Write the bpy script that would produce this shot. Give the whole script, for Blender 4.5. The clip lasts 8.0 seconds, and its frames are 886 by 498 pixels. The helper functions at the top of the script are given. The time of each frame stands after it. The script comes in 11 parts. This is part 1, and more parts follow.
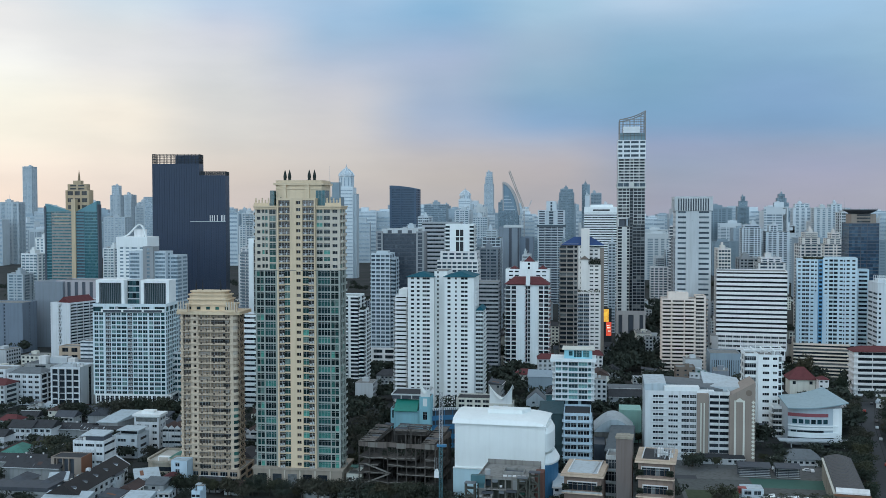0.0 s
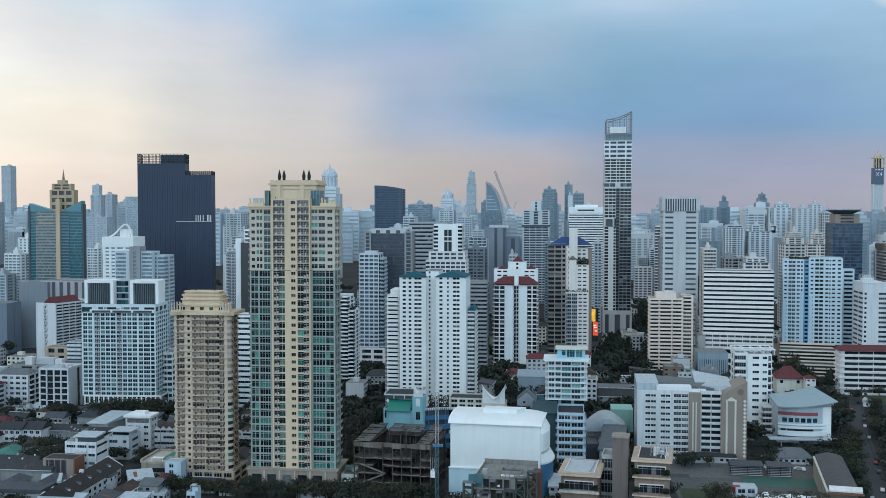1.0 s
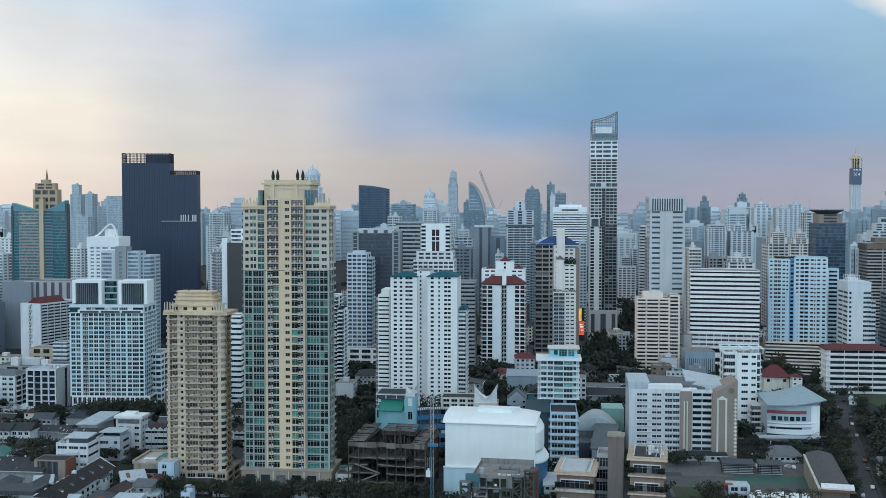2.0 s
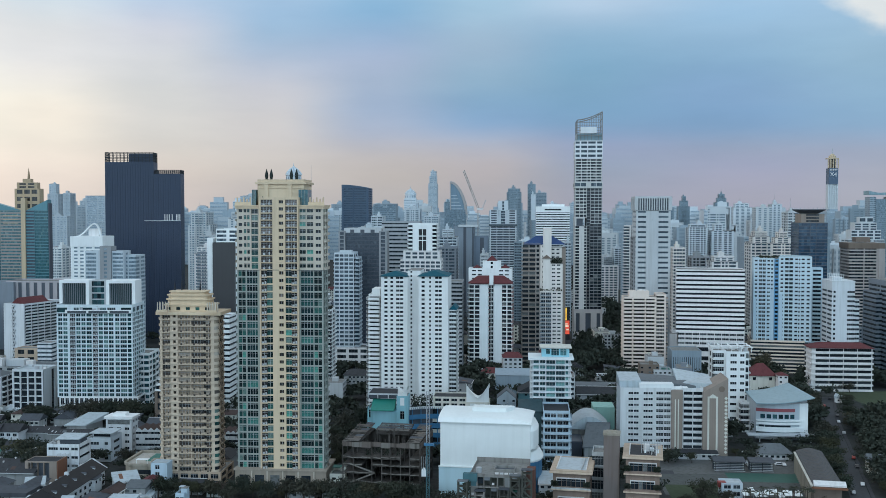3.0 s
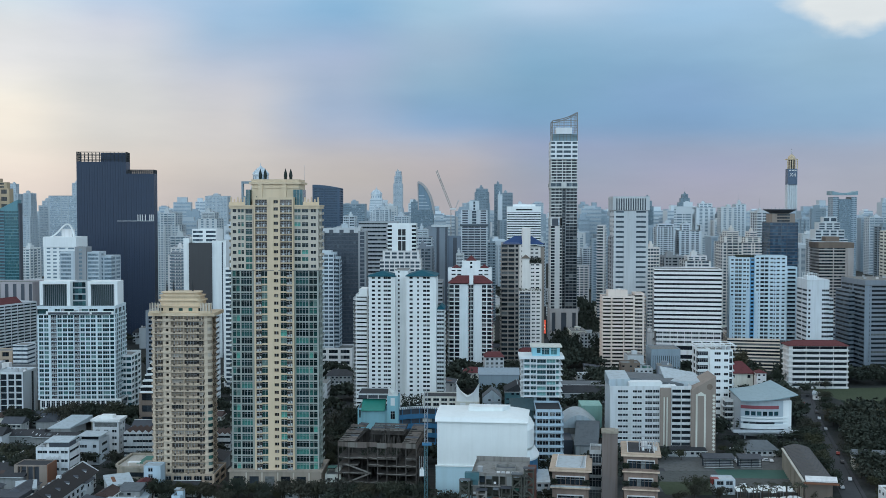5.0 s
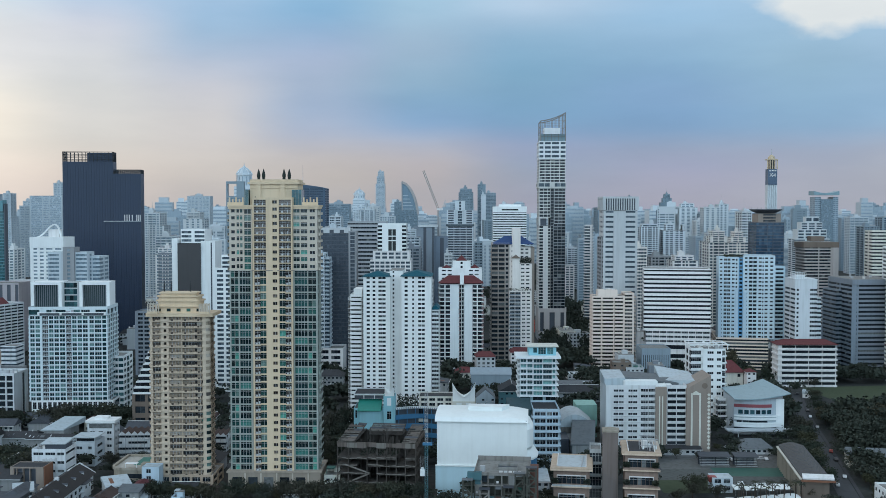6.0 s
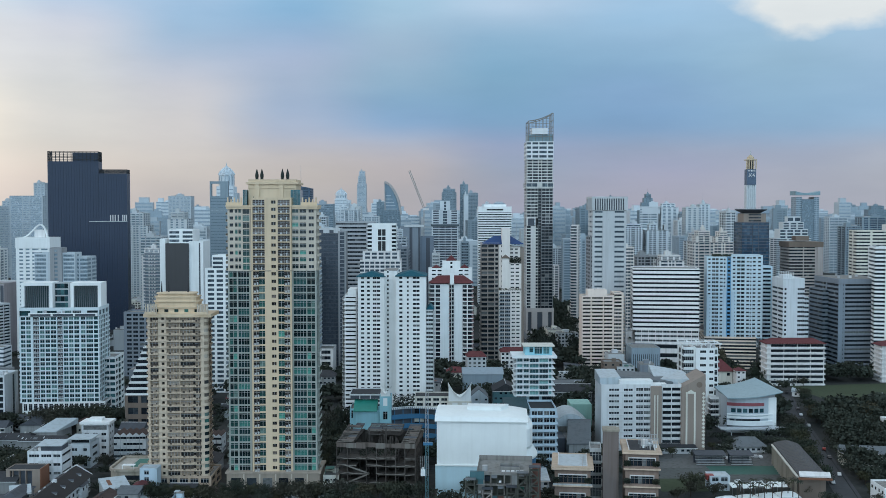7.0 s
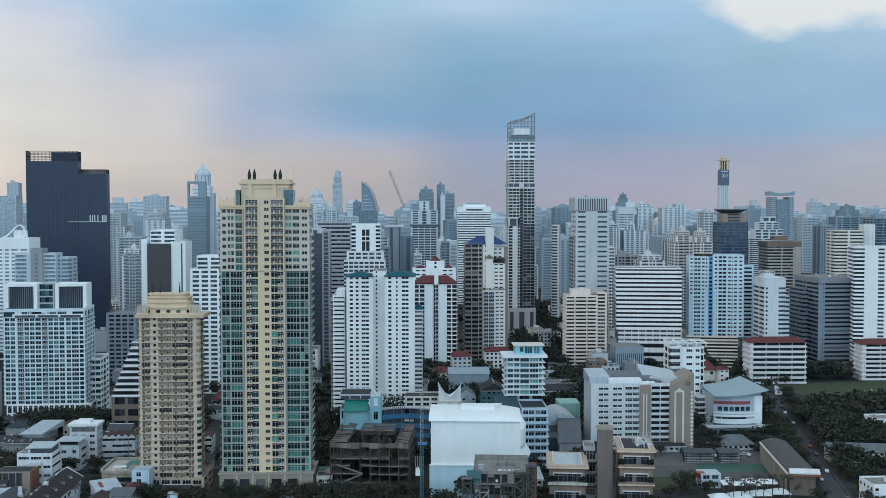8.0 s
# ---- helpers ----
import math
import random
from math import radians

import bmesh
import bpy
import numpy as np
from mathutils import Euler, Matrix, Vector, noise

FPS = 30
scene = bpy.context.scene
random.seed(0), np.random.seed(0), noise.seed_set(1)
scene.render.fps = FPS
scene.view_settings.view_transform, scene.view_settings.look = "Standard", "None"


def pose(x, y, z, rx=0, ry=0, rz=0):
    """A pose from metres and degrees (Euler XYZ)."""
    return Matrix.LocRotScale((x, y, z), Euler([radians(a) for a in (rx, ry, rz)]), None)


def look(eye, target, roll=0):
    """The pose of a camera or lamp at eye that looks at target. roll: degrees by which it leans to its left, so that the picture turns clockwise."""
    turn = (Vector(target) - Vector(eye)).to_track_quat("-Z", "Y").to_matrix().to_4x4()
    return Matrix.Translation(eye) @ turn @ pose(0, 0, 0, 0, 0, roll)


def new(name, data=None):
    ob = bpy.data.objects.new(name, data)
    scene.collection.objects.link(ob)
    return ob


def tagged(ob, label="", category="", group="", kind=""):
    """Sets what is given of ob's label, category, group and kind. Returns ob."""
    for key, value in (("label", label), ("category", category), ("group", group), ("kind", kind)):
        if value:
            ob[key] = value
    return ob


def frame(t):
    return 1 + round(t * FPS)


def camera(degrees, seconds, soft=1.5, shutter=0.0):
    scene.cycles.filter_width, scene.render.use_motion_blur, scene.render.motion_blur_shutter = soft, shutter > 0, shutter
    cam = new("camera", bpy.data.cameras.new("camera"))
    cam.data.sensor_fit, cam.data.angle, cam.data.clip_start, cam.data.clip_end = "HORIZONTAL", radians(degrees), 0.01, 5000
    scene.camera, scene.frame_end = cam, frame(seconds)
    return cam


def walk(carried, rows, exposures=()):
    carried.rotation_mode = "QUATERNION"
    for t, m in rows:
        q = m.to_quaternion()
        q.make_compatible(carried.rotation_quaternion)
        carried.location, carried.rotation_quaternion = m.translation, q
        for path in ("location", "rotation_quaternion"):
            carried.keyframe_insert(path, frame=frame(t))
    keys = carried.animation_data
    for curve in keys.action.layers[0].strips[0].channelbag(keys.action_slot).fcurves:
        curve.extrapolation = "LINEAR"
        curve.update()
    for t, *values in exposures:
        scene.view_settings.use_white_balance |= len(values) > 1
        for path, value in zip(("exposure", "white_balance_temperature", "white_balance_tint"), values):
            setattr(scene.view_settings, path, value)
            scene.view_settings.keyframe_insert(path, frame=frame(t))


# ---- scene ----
cam = camera(46.82, 8.0, soft=0.75)
ROWS = [
    (0.0, 0.00, -0.00, 121.92, 87.828, 0.030, -0.000),
    (0.5, -3.35, -0.30, 121.98, 87.828, 0.014, -0.558),
    (1.0, -6.81, -0.41, 122.03, 87.822, -0.000, -1.123),
    (1.5, -10.04, -0.73, 122.09, 87.818, -0.011, -1.672),
    (3.0, -21.09, -0.78, 122.05, 87.786, -0.036, -3.534),
    (3.5, -24.96, -0.74, 122.05, 87.789, -0.019, -4.105),
    (4.0, -28.86, -0.63, 122.00, 87.787, -0.013, -4.663),
    (4.5, -32.96, -0.50, 121.97, 87.789, -0.018, -5.233),
    (6.0, -46.04, 0.09, 121.98, 87.798, -0.001, -6.958),
    (6.5, -50.62, 0.38, 121.98, 87.796, 0.009, -7.552),
    (7.0, -55.35, 0.88, 122.02, 87.797, 0.015, -8.179),
    (7.5, -60.16, 1.18, 122.01, 87.798, 0.028, -8.920),
    (8.0, -64.66, 1.46, 121.97, 87.807, 0.030, -9.718),
]
walk(cam, [(t, pose(x, y, z, rx, ry, rz)) for t, x, y, z, rx, ry, rz in ROWS])

# ---- world and light ----
world = bpy.data.worlds.new("sky")
scene.world = world
world.use_nodes = True
WN, WL = world.node_tree.nodes, world.node_tree.links
WN.clear()


def lin(r, g, b):
    """Linear colour from 0..255 display values."""
    return tuple(((c / 255 + 0.055) / 1.055) ** 2.4 if c > 10 else c / 255 / 12.92 for c in (r, g, b)) + (1.0,)


def wmath(op, a, b=None, clamp=False):
    n = WN.new("ShaderNodeMath")
    n.operation = op
    n.use_clamp = clamp
    for k, v in enumerate((a, b)):
        if v is None:
            continue
        if isinstance(v, (int, float)):
            n.inputs[k].default_value = v
        else:
            WL.new(v, n.inputs[k])
    return n.outputs[0]


def wramp(fac, stops, kind="B_SPLINE"):
    n = WN.new("ShaderNodeValToRGB")
    n.color_ramp.interpolation = kind
    els = n.color_ramp.elements
    while len(els) < len(stops):
        els.new(0.5)
    for e, (p, c) in zip(els, stops):
        e.position, e.color = p, c
    WL.new(fac, n.inputs[0])
    return n.outputs[0]


def wmix(fac, a, b, blend="MIX"):
    n = WN.new("ShaderNodeMix")
    n.data_type, n.blend_type = "RGBA", blend
    if isinstance(fac, (int, float)):
        n.inputs[0].default_value = fac
    else:
        WL.new(fac, n.inputs[0])
    for k, v in ((6, a), (7, b)):
        if isinstance(v, tuple):
            n.inputs[k].default_value = v
        else:
            WL.new(v, n.inputs[k])
    return n.outputs[2]


tc = WN.new("ShaderNodeTexCoord")
sep = WN.new("ShaderNodeSeparateXYZ")
WL.new(tc.outputs["Generated"], sep.inputs[0])
az = wmath("ARCTAN2", sep.outputs[0], sep.outputs[1])
el = wmath("ARCSINE", sep.outputs[2])


def wnoise(su, sv, scale, detail, off=0.0, rough=0.55):
    comb = WN.new("ShaderNodeCombineXYZ")
    WL.new(wmath("MULTIPLY", az, su), comb.inputs[0])
    WL.new(wmath("MULTIPLY", el, sv), comb.inputs[1])
    comb.inputs[2].default_value = off
    n = WN.new("ShaderNodeTexNoise")
    n.inputs["Scale"].default_value, n.inputs["Detail"].default_value, n.inputs["Roughness"].default_value = scale, detail, rough
    WL.new(comb.outputs[0], n.inputs["Vector"])
    return n.outputs["Fac"]


big = wnoise(1.6, 7.0, 1.3, 4, 3.1)
fine = wnoise(2.4, 9.0, 3.0, 6, 8.7)
# elevation and bearing, both warped a little by the clouds
elw = wmath("ADD", wmath("MULTIPLY", el, 2.0), wmath("MULTIPLY", wmath("SUBTRACT", big, 0.5), 0.03))
azw = wmath("ADD", az, wmath("MULTIPLY", wmath("SUBTRACT", wnoise(1.5, 3.5, 1.6, 3, 12.0), 0.5), 0.10))
ZENITH = (0.35, 0.49, 0.65, 1)


def sky_column(*stops):
    """The sky's colour up one bearing, from degrees above the horizon and display colours."""
    low = [(radians(d) * 2, lin(r, g, b)) for d, r, g, b in stops]
    return wramp(elw, low + [(0.62, (0.46, 0.59, 0.74, 1)), (1.0, ZENITH)], "CARDINAL")


def turn_to(before, bearing, width, *stops):
    """Blends from the columns before into the next, at a bearing in radians."""
    n = WN.new("ShaderNodeMapRange")
    n.interpolation_type = "SMOOTHSTEP"
    n.inputs[1].default_value, n.inputs[2].default_value = bearing - width, bearing
    WL.new(azw, n.inputs[0])
    return wmix(n.outputs[0], before, sky_column(*stops))


# the glow, cream to white
sky_col = sky_column((0.6, 236, 222, 212), (2.1, 245, 233, 222), (3.5, 246, 240, 227), (5.0, 249, 245, 232), (6.4, 249, 248, 237), (7.8, 246, 247, 243), (9.3, 240, 240, 239), (10.7, 232, 234, 236))
sky_col = turn_to(sky_col, -0.31, 0.100, (0.7, 226, 216, 209), (2.2, 240, 229, 219), (3.7, 242, 234, 222), (5.2, 245, 237, 224), (6.2, 243, 238, 228), (7.8, 233, 232, 231), (9.6, 226, 229, 231), (11.1, 209, 224, 235))
sky_col = turn_to(sky_col, -0.215, 0.095, (0.7, 206, 198, 195), (2.2, 214, 206, 200), (3.8, 215, 212, 208), (5.3, 217, 216, 214), (6.8, 216, 217, 217), (8.3, 212, 215, 220), (9.9, 203, 210, 224), (11.3, 184, 206, 230))
# the grey lilac middle
sky_col = turn_to(sky_col, -0.108, 0.107, (0.7, 191, 187, 187), (2.3, 203, 198, 195), (3.8, 206, 203, 203), (5.4, 205, 204, 207), (6.9, 197, 201, 212), (8.2, 180, 195, 216), (9.7, 156, 187, 216), (11.5, 163, 196, 226))
sky_col = turn_to(sky_col, 0.0, 0.108, (0.7, 182, 179, 180), (2.0, 189, 184, 183), (3.1, 189, 187, 192), (4.0, 176, 184, 202), (5.4, 162, 181, 208), (7.0, 164, 182, 207), (8.5, 166, 185, 213), (10.2, 142, 180, 214), (11.6, 144, 187, 220))
# the blue bank of cloud, with a dull band under it
sky_col = turn_to(sky_col, 0.108, 0.108, (0.7, 173, 171, 177), (2.6, 180, 177, 184), (3.7, 170, 180, 200), (4.6, 140, 170, 204), (5.7, 131, 169, 203), (6.9, 143, 178, 205), (9.1, 160, 188, 212), (11.5, 165, 200, 224))
sky_col = turn_to(sky_col, 0.215, 0.107, (0.5, 156, 161, 180), (2.2, 153, 166, 189), (3.6, 146, 163, 194), (4.8, 126, 163, 198), (6.8, 124, 166, 197), (8.3, 131, 173, 203), (9.9, 148, 184, 212), (11.3, 182, 207, 230))
sky_col = turn_to(sky_col, 0.345, 0.130, (0.7, 164, 166, 184), (2.1, 159, 165, 190), (3.3, 149, 165, 192), (4.4, 130, 164, 200), (6.6, 131, 169, 206), (8.0, 138, 177, 209), (9.5, 149, 186, 216), (10.9, 160, 197, 227))
sky_col = turn_to(sky_col, 0.47, 0.125, (0.7, 168, 172, 186), (2.2, 166, 173, 191), (3.2, 158, 173, 197), (4.3, 140, 173, 204), (6.7, 144, 181, 209), (8.2, 150, 187, 213), (11.1, 166, 199, 226))
sky_col = turn_to(sky_col, 0.58, 0.110, (0.6, 170, 174, 187), (2.1, 173, 179, 192), (3.4, 167, 179, 198), (4.4, 152, 183, 212), (6.4, 149, 184, 214), (7.8, 156, 189, 217), (10.7, 170, 202, 228))
# soft streaks of lighter cloud
streak = wramp(wnoise(1.3, 6.0, 1.5, 5, 21.3), [(0.0, (0, 0, 0, 1)), (0.45, (0.0, 0.0, 0.0, 1)), (0.75, (1, 1, 1, 1)), (1.0, (1, 1, 1, 1))])
sky_col = wmix(wmath("MULTIPLY", streak, 0.14), sky_col, lin(196, 206, 222))
# a bright gap in the cloud, high and to the right
puff = wmath("SUBTRACT", wnoise(3.0, 5.0, 4.0, 5, 33.0), 0.5)
gap = wmath("ADD", wmath("SUBTRACT", wmath("ADD", az, wmath("MULTIPLY", el, 1.2)), 0.637), wmath("MULTIPLY", puff, 0.10))
gap = wmath("MULTIPLY", gap, 26.0, True)
gap = wmath("MULTIPLY", gap, wmath("MULTIPLY", wmath("ADD", wmath("SUBTRACT", el, 0.157), wmath("MULTIPLY", puff, 0.05)), 60.0, True))
gap = wmath("MULTIPLY", gap, wmath("MULTIPLY", wmath("SUBTRACT", 1.2, az), 4.0, True))
sky_col = wmix(gap, sky_col, lin(229, 234, 235))
# open overcast behind the way ahead
back = wmath("MULTIPLY", wmath("SUBTRACT", wmath("MULTIPLY", sep.outputs[1], -1.0), 0.0), 1.3, True)
behind = wramp(wmath("MULTIPLY", el, 0.66), [(0.0, (0.59, 0.81, 1.0, 1)), (0.35, (0.55, 0.76, 0.94, 1)), (0.7, (0.29, 0.41, 0.53, 1)), (1.0, (0.23, 0.34, 0.46, 1))])
lift = WN.new("ShaderNodeVectorMath")
lift.operation = "SCALE"
lift.inputs["Scale"].default_value = 1.97
WL.new(behind, lift.inputs[0])
behind = lift.outputs[0]
mottle = wramp(fine, [(0.0, (0.85, 0.865, 0.88, 1)), (0.38, (0.885, 0.897, 0.912, 1)), (0.62, (0.96, 0.962, 0.966, 1)), (1.0, (0.985, 0.985, 0.985, 1))])
sky_col = wmix(1.0, sky_col, mottle, "MULTIPLY")
sky_col = wmix(back, sky_col, behind)
nish = WN.new("ShaderNodeTexSky")
nish.sky_type, nish.sun_disc = "NISHITA", False
nish.sun_elevation, nish.sun_rotation = radians(9), radians(-42)
bg1 = WN.new("ShaderNodeBackground")
WL.new(sky_col, bg1.inputs[0])
bg1.inputs[1].default_value = 1.02
bg2 = WN.new("ShaderNodeBackground")
WL.new(nish.outputs[0], bg2.inputs[0])
bg2.inputs[1].default_value = 0.004
addn = WN.new("ShaderNodeAddShader")
WL.new(bg1.outputs[0], addn.inputs[0])
WL.new(bg2.outputs[0], addn.inputs[1])
wout = WN.new("ShaderNodeOutputWorld")
WL.new(addn.outputs[0], wout.inputs[0])

sun = new("sun", bpy.data.lights.new("sun", "SUN"))
sun.data.energy, sun.data.angle, sun.data.color = 0.5, radians(14), (1.0, 0.93, 0.84)
sun.matrix_world = look((-420, 300, 260), (0, 420, 0))

# ---- materials ----
MATS = {}


def shader(name):
    m = bpy.data.materials.new(name)
    m.use_nodes = True
    t = m.node_tree
    return m, t.nodes, t.links, t.nodes["Principled BSDF"]


def ramp_node(nodes, links, fac, stops, interp="LINEAR"):
    n = nodes.new("ShaderNodeValToRGB")
    n.color_ramp.interpolation = interp
    els = n.color_ramp.elements
    while len(els) < len(stops):
        els.new(0.5)
    for e, (p, c) in zip(els, stops):
        e.position, e.color = p, (*c[:3], 1)
    links.new(fac, n.inputs[0])
    return n.outputs[0]


def noise_node(nodes, links, scale, stretch=(1, 1, 1), detail=4, world_space=False):
    if world_space:
        src = nodes.new("ShaderNodeNewGeometry").outputs["Position"]
    else:
        src = nodes.new("ShaderNodeTexCoord").outputs["Object"]
    mp = nodes.new("ShaderNodeMapping")
    mp.inputs["Scale"].default_value = stretch
    links.new(src, mp.inputs[0])
    n = nodes.new("ShaderNodeTexNoise")
    n.inputs["Scale"].default_value, n.inputs["Detail"].default_value = scale, detail
    links.new(mp.outputs[0], n.inputs["Vector"])
    return n.outputs["Fac"]


def mixc(nodes, links, fac, a, b, blend="MIX"):
    n = nodes.new("ShaderNodeMix")
    n.data_type, n.blend_type = "RGBA", blend
    for k, v in ((0, fac), (6, a), (7, b)):
        if isinstance(v, (int, float)):
            n.inputs[k].default_value = v
        elif isinstance(v, tuple):
            n.inputs[k].default_value = (*v[:3], 1)
        else:
            links.new(v, n.inputs[k])
    return n.outputs[2]


def bump(nodes, links, bsdf, height, strength, dist):
    b = nodes.new("ShaderNodeBump")
    b.inputs["Strength"].default_value, b.inputs["Distance"].default_value = strength, dist
    links.new(height, b.inputs["Height"])
    links.new(b.outputs[0], bsdf.inputs["Normal"])


def paint(name, col, rough=0.7, dirt=0.35, grime=(0.25, 0.24, 0.22), metal=0.0):
    """Painted or bare masonry: rain streaks, blotches and a fine grain."""
    if name in MATS:
        return MATS[name]
    m, nodes, links, bsdf = shader(name)
    streaks = noise_node(nodes, links, 0.55, (1, 1, 0.06), 5)
    blot = noise_node(nodes, links, 0.09, (1, 1, 1), 4)
    grain = noise_node(nodes, links, 2.5, (1, 1, 1), 3)
    f = ramp_node(nodes, links, streaks, [(0.48, (0, 0, 0)), (0.78, (1, 1, 1))])
    c = mixc(nodes, links, ramp_node(nodes, links, blot, [(0.3, (0.0, 0, 0)), (0.75, (0.5, 0.5, 0.5))]), col, tuple(v * 0.80 for v in col))
    fm = nodes.new("ShaderNodeMath")
    fm.operation = "MULTIPLY"
    fm.inputs[1].default_value = dirt
    links.new(f, fm.inputs[0])
    c = mixc(nodes, links, fm.outputs[0], c, tuple(v * g * 2.2 for v, g in zip(col, grime)))
    info = nodes.new("ShaderNodeObjectInfo")
    c = mixc(nodes, links, 1.0, c, ramp_node(nodes, links, info.outputs["Random"], [(0, (0.94, 0.94, 0.94)), (1, (1, 1, 1))]), "MULTIPLY")
    links.new(c, bsdf.inputs["Base Color"])
    bsdf.inputs["Roughness"].default_value = rough
    bsdf.inputs["Metallic"].default_value = metal
    bsdf.inputs["Specular IOR Level"].default_value = 0.12 if rough > 0.85 else 0.3 if rough > 0.55 else 0.5
    bump(nodes, links, bsdf, grain, 0.25, 0.03)
    MATS[name] = m
    return m


def glazing(name, stops, rough=0.12, metal=0.0, spec=0.5):
    """Window glass; each pane takes one of the tones behind it."""
    if name in MATS:
        return MATS[name]
    m, nodes, links, bsdf = shader(name)
    info, geo = nodes.new("ShaderNodeObjectInfo"), nodes.new("ShaderNodeNewGeometry")
    a = nodes.new("ShaderNodeMath")
    a.operation = "ADD"
    links.new(info.outputs["Random"], a.inputs[0])
    links.new(geo.outputs["Random Per Island"], a.inputs[1])
    fr = nodes.new("ShaderNodeMath")
    fr.operation = "FRACT"
    links.new(a.outputs[0], fr.inputs[0])
    c = ramp_node(nodes, links, fr.outputs[0], stops, "CONSTANT")
    blot = noise_node(nodes, links, 0.5, (1, 1, 1.6), 3)
    c = mixc(nodes, links, 1.0, c, ramp_node(nodes, links, blot, [(0.3, (0.6, 0.6, 0.6)), (0.7, (1.15, 1.15, 1.15))]), "MULTIPLY")
    links.new(c, bsdf.inputs["Base Color"])
    bsdf.inputs["Roughness"].default_value = rough
    bsdf.inputs["Metallic"].default_value = metal
    bsdf.inputs["Specular IOR Level"].default_value = spec
    MATS[name] = m
    return m


white = paint("white_paint", (0.85, 0.87, 0.86), dirt=0.2)
white2 = paint("white_paint_weathered", (0.75, 0.73, 0.715), dirt=0.5)
cream = paint("cream_paint", (0.78, 0.66, 0.55))
beige = paint("beige_paint", (0.72, 0.56, 0.385), dirt=0.3)
tan = paint("tan_paint", (0.52, 0.40, 0.30), dirt=0.5)
palegrey = paint("pale_grey_paint", (0.55, 0.57, 0.58))
midgrey = paint("grey_concrete", (0.33, 0.34, 0.35), 0.85)
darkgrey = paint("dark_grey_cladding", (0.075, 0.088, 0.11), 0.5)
brown = paint("brown_cladding", (0.20, 0.155, 0.125), 0.7)
taupe = paint("taupe_paint", (0.30, 0.245, 0.205), 0.7)
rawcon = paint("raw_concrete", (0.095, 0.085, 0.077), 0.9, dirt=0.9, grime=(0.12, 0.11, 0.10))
navy = paint("navy_cladding", (0.019, 0.034, 0.068), 0.4, dirt=0.1)
tealroof = paint("teal_roof_tile", (0.004, 0.090, 0.125), 0.8)
redroof = paint("red_roof_tile", (0.13, 0.036, 0.038), 0.8, dirt=0.6)
blueroof = paint("blue_roof_tile", (0.012, 0.055, 0.17), 0.6)
darkroof = paint("dark_roof_sheet", (0.045, 0.046, 0.05), 0.8, dirt=0.7)
brownroof = paint("brown_roof_tile", (0.085, 0.055, 0.048), 0.8, dirt=0.6)
greyroof = paint("grey_roof_sheet", (0.14, 0.155, 0.165), 0.7, dirt=0.6)
paleroof = paint("pale_metal_roof", (0.46, 0.52, 0.55), 0.5, dirt=0.6)
greenroof = paint("green_roof_sheet", (0.07, 0.21, 0.17), 0.7, dirt=0.6)
roofslab = paint("roof_screed", (0.27, 0.265, 0.25), 0.9, dirt=0.9)
aqua = paint("aqua_paint", (0.16, 0.56, 0.60))
blue = paint("light_blue_paint", (0.20, 0.46, 0.70))
bluewall = paint("blue_panel", (0.05, 0.19, 0.34), 0.5)
pink = paint("pink_paint", (0.62, 0.50, 0.50))
rust = paint("rust_brown", (0.22, 0.10, 0.06), 0.8)
steel = paint("painted_steel", (0.45, 0.46, 0.47), 0.45, metal=0.3)
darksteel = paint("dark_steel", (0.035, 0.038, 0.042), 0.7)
asphalt = paint("asphalt", (0.085, 0.086, 0.09), 0.9)
# fog paints: the haze of distance is mixed into these base colours
fogwhite = paint("haze_tinted_white_paint", (0.60, 0.65, 0.68), 0.8, dirt=0.2)
foggrey = paint("haze_tinted_grey_paint", (0.36, 0.43, 0.48), 0.8, dirt=0.2)
fogblue = paint("haze_tinted_blue_wall", (0.20, 0.275, 0.32), 0.5, dirt=0.2)
fogdeep = paint("haze_tinted_slate_wall", (0.25, 0.315, 0.355), 0.6, dirt=0.2)
g_dark = glazing("dark_window_glass", [(0, (0.016, 0.021, 0.027)), (0.5, (0.026, 0.034, 0.042)), (0.8, (0.05, 0.062, 0.072)), (0.93, (0.16, 0.17, 0.17))], spec=0.3)
g_green = glazing("green_tinted_glass", [(0, (0.010, 0.022, 0.022)), (0.24, (0.022, 0.068, 0.064)), (0.44, (0.042, 0.14, 0.12)), (0.60, (0.10, 0.34, 0.27)), (0.68, (0.016, 0.028, 0.03)), (0.90, (0.14, 0.22, 0.195))], spec=0.4)
g_aquabright = glazing("pale_aqua_glass", [(0, (0.035, 0.09, 0.10)), (0.35, (0.09, 0.22, 0.23)), (0.62, (0.20, 0.40, 0.39)), (0.78, (0.03, 0.06, 0.07))], spec=0.4)
g_aqua = glazing("sea_green_glass", [(0, (0.02, 0.06, 0.075)), (0.35, (0.045, 0.11, 0.125)), (0.7, (0.08, 0.19, 0.20)), (0.88, (0.012, 0.025, 0.03))], spec=0.4)
g_blue = glazing("blue_curtain_glass", [(0, (0.02, 0.05, 0.09)), (0.5, (0.03, 0.075, 0.13)), (0.85, (0.06, 0.12, 0.18))], 0.15)
g_teal = glazing("teal_curtain_glass", [(0, (0.035, 0.12, 0.14)), (0.6, (0.05, 0.145, 0.165)), (0.9, (0.10, 0.20, 0.20))], 0.15)
g_bronze = glazing("bronze_glass", [(0, (0.03, 0.025, 0.022)), (0.6, (0.05, 0.042, 0.036)), (0.9, (0.10, 0.09, 0.08))], 0.2)
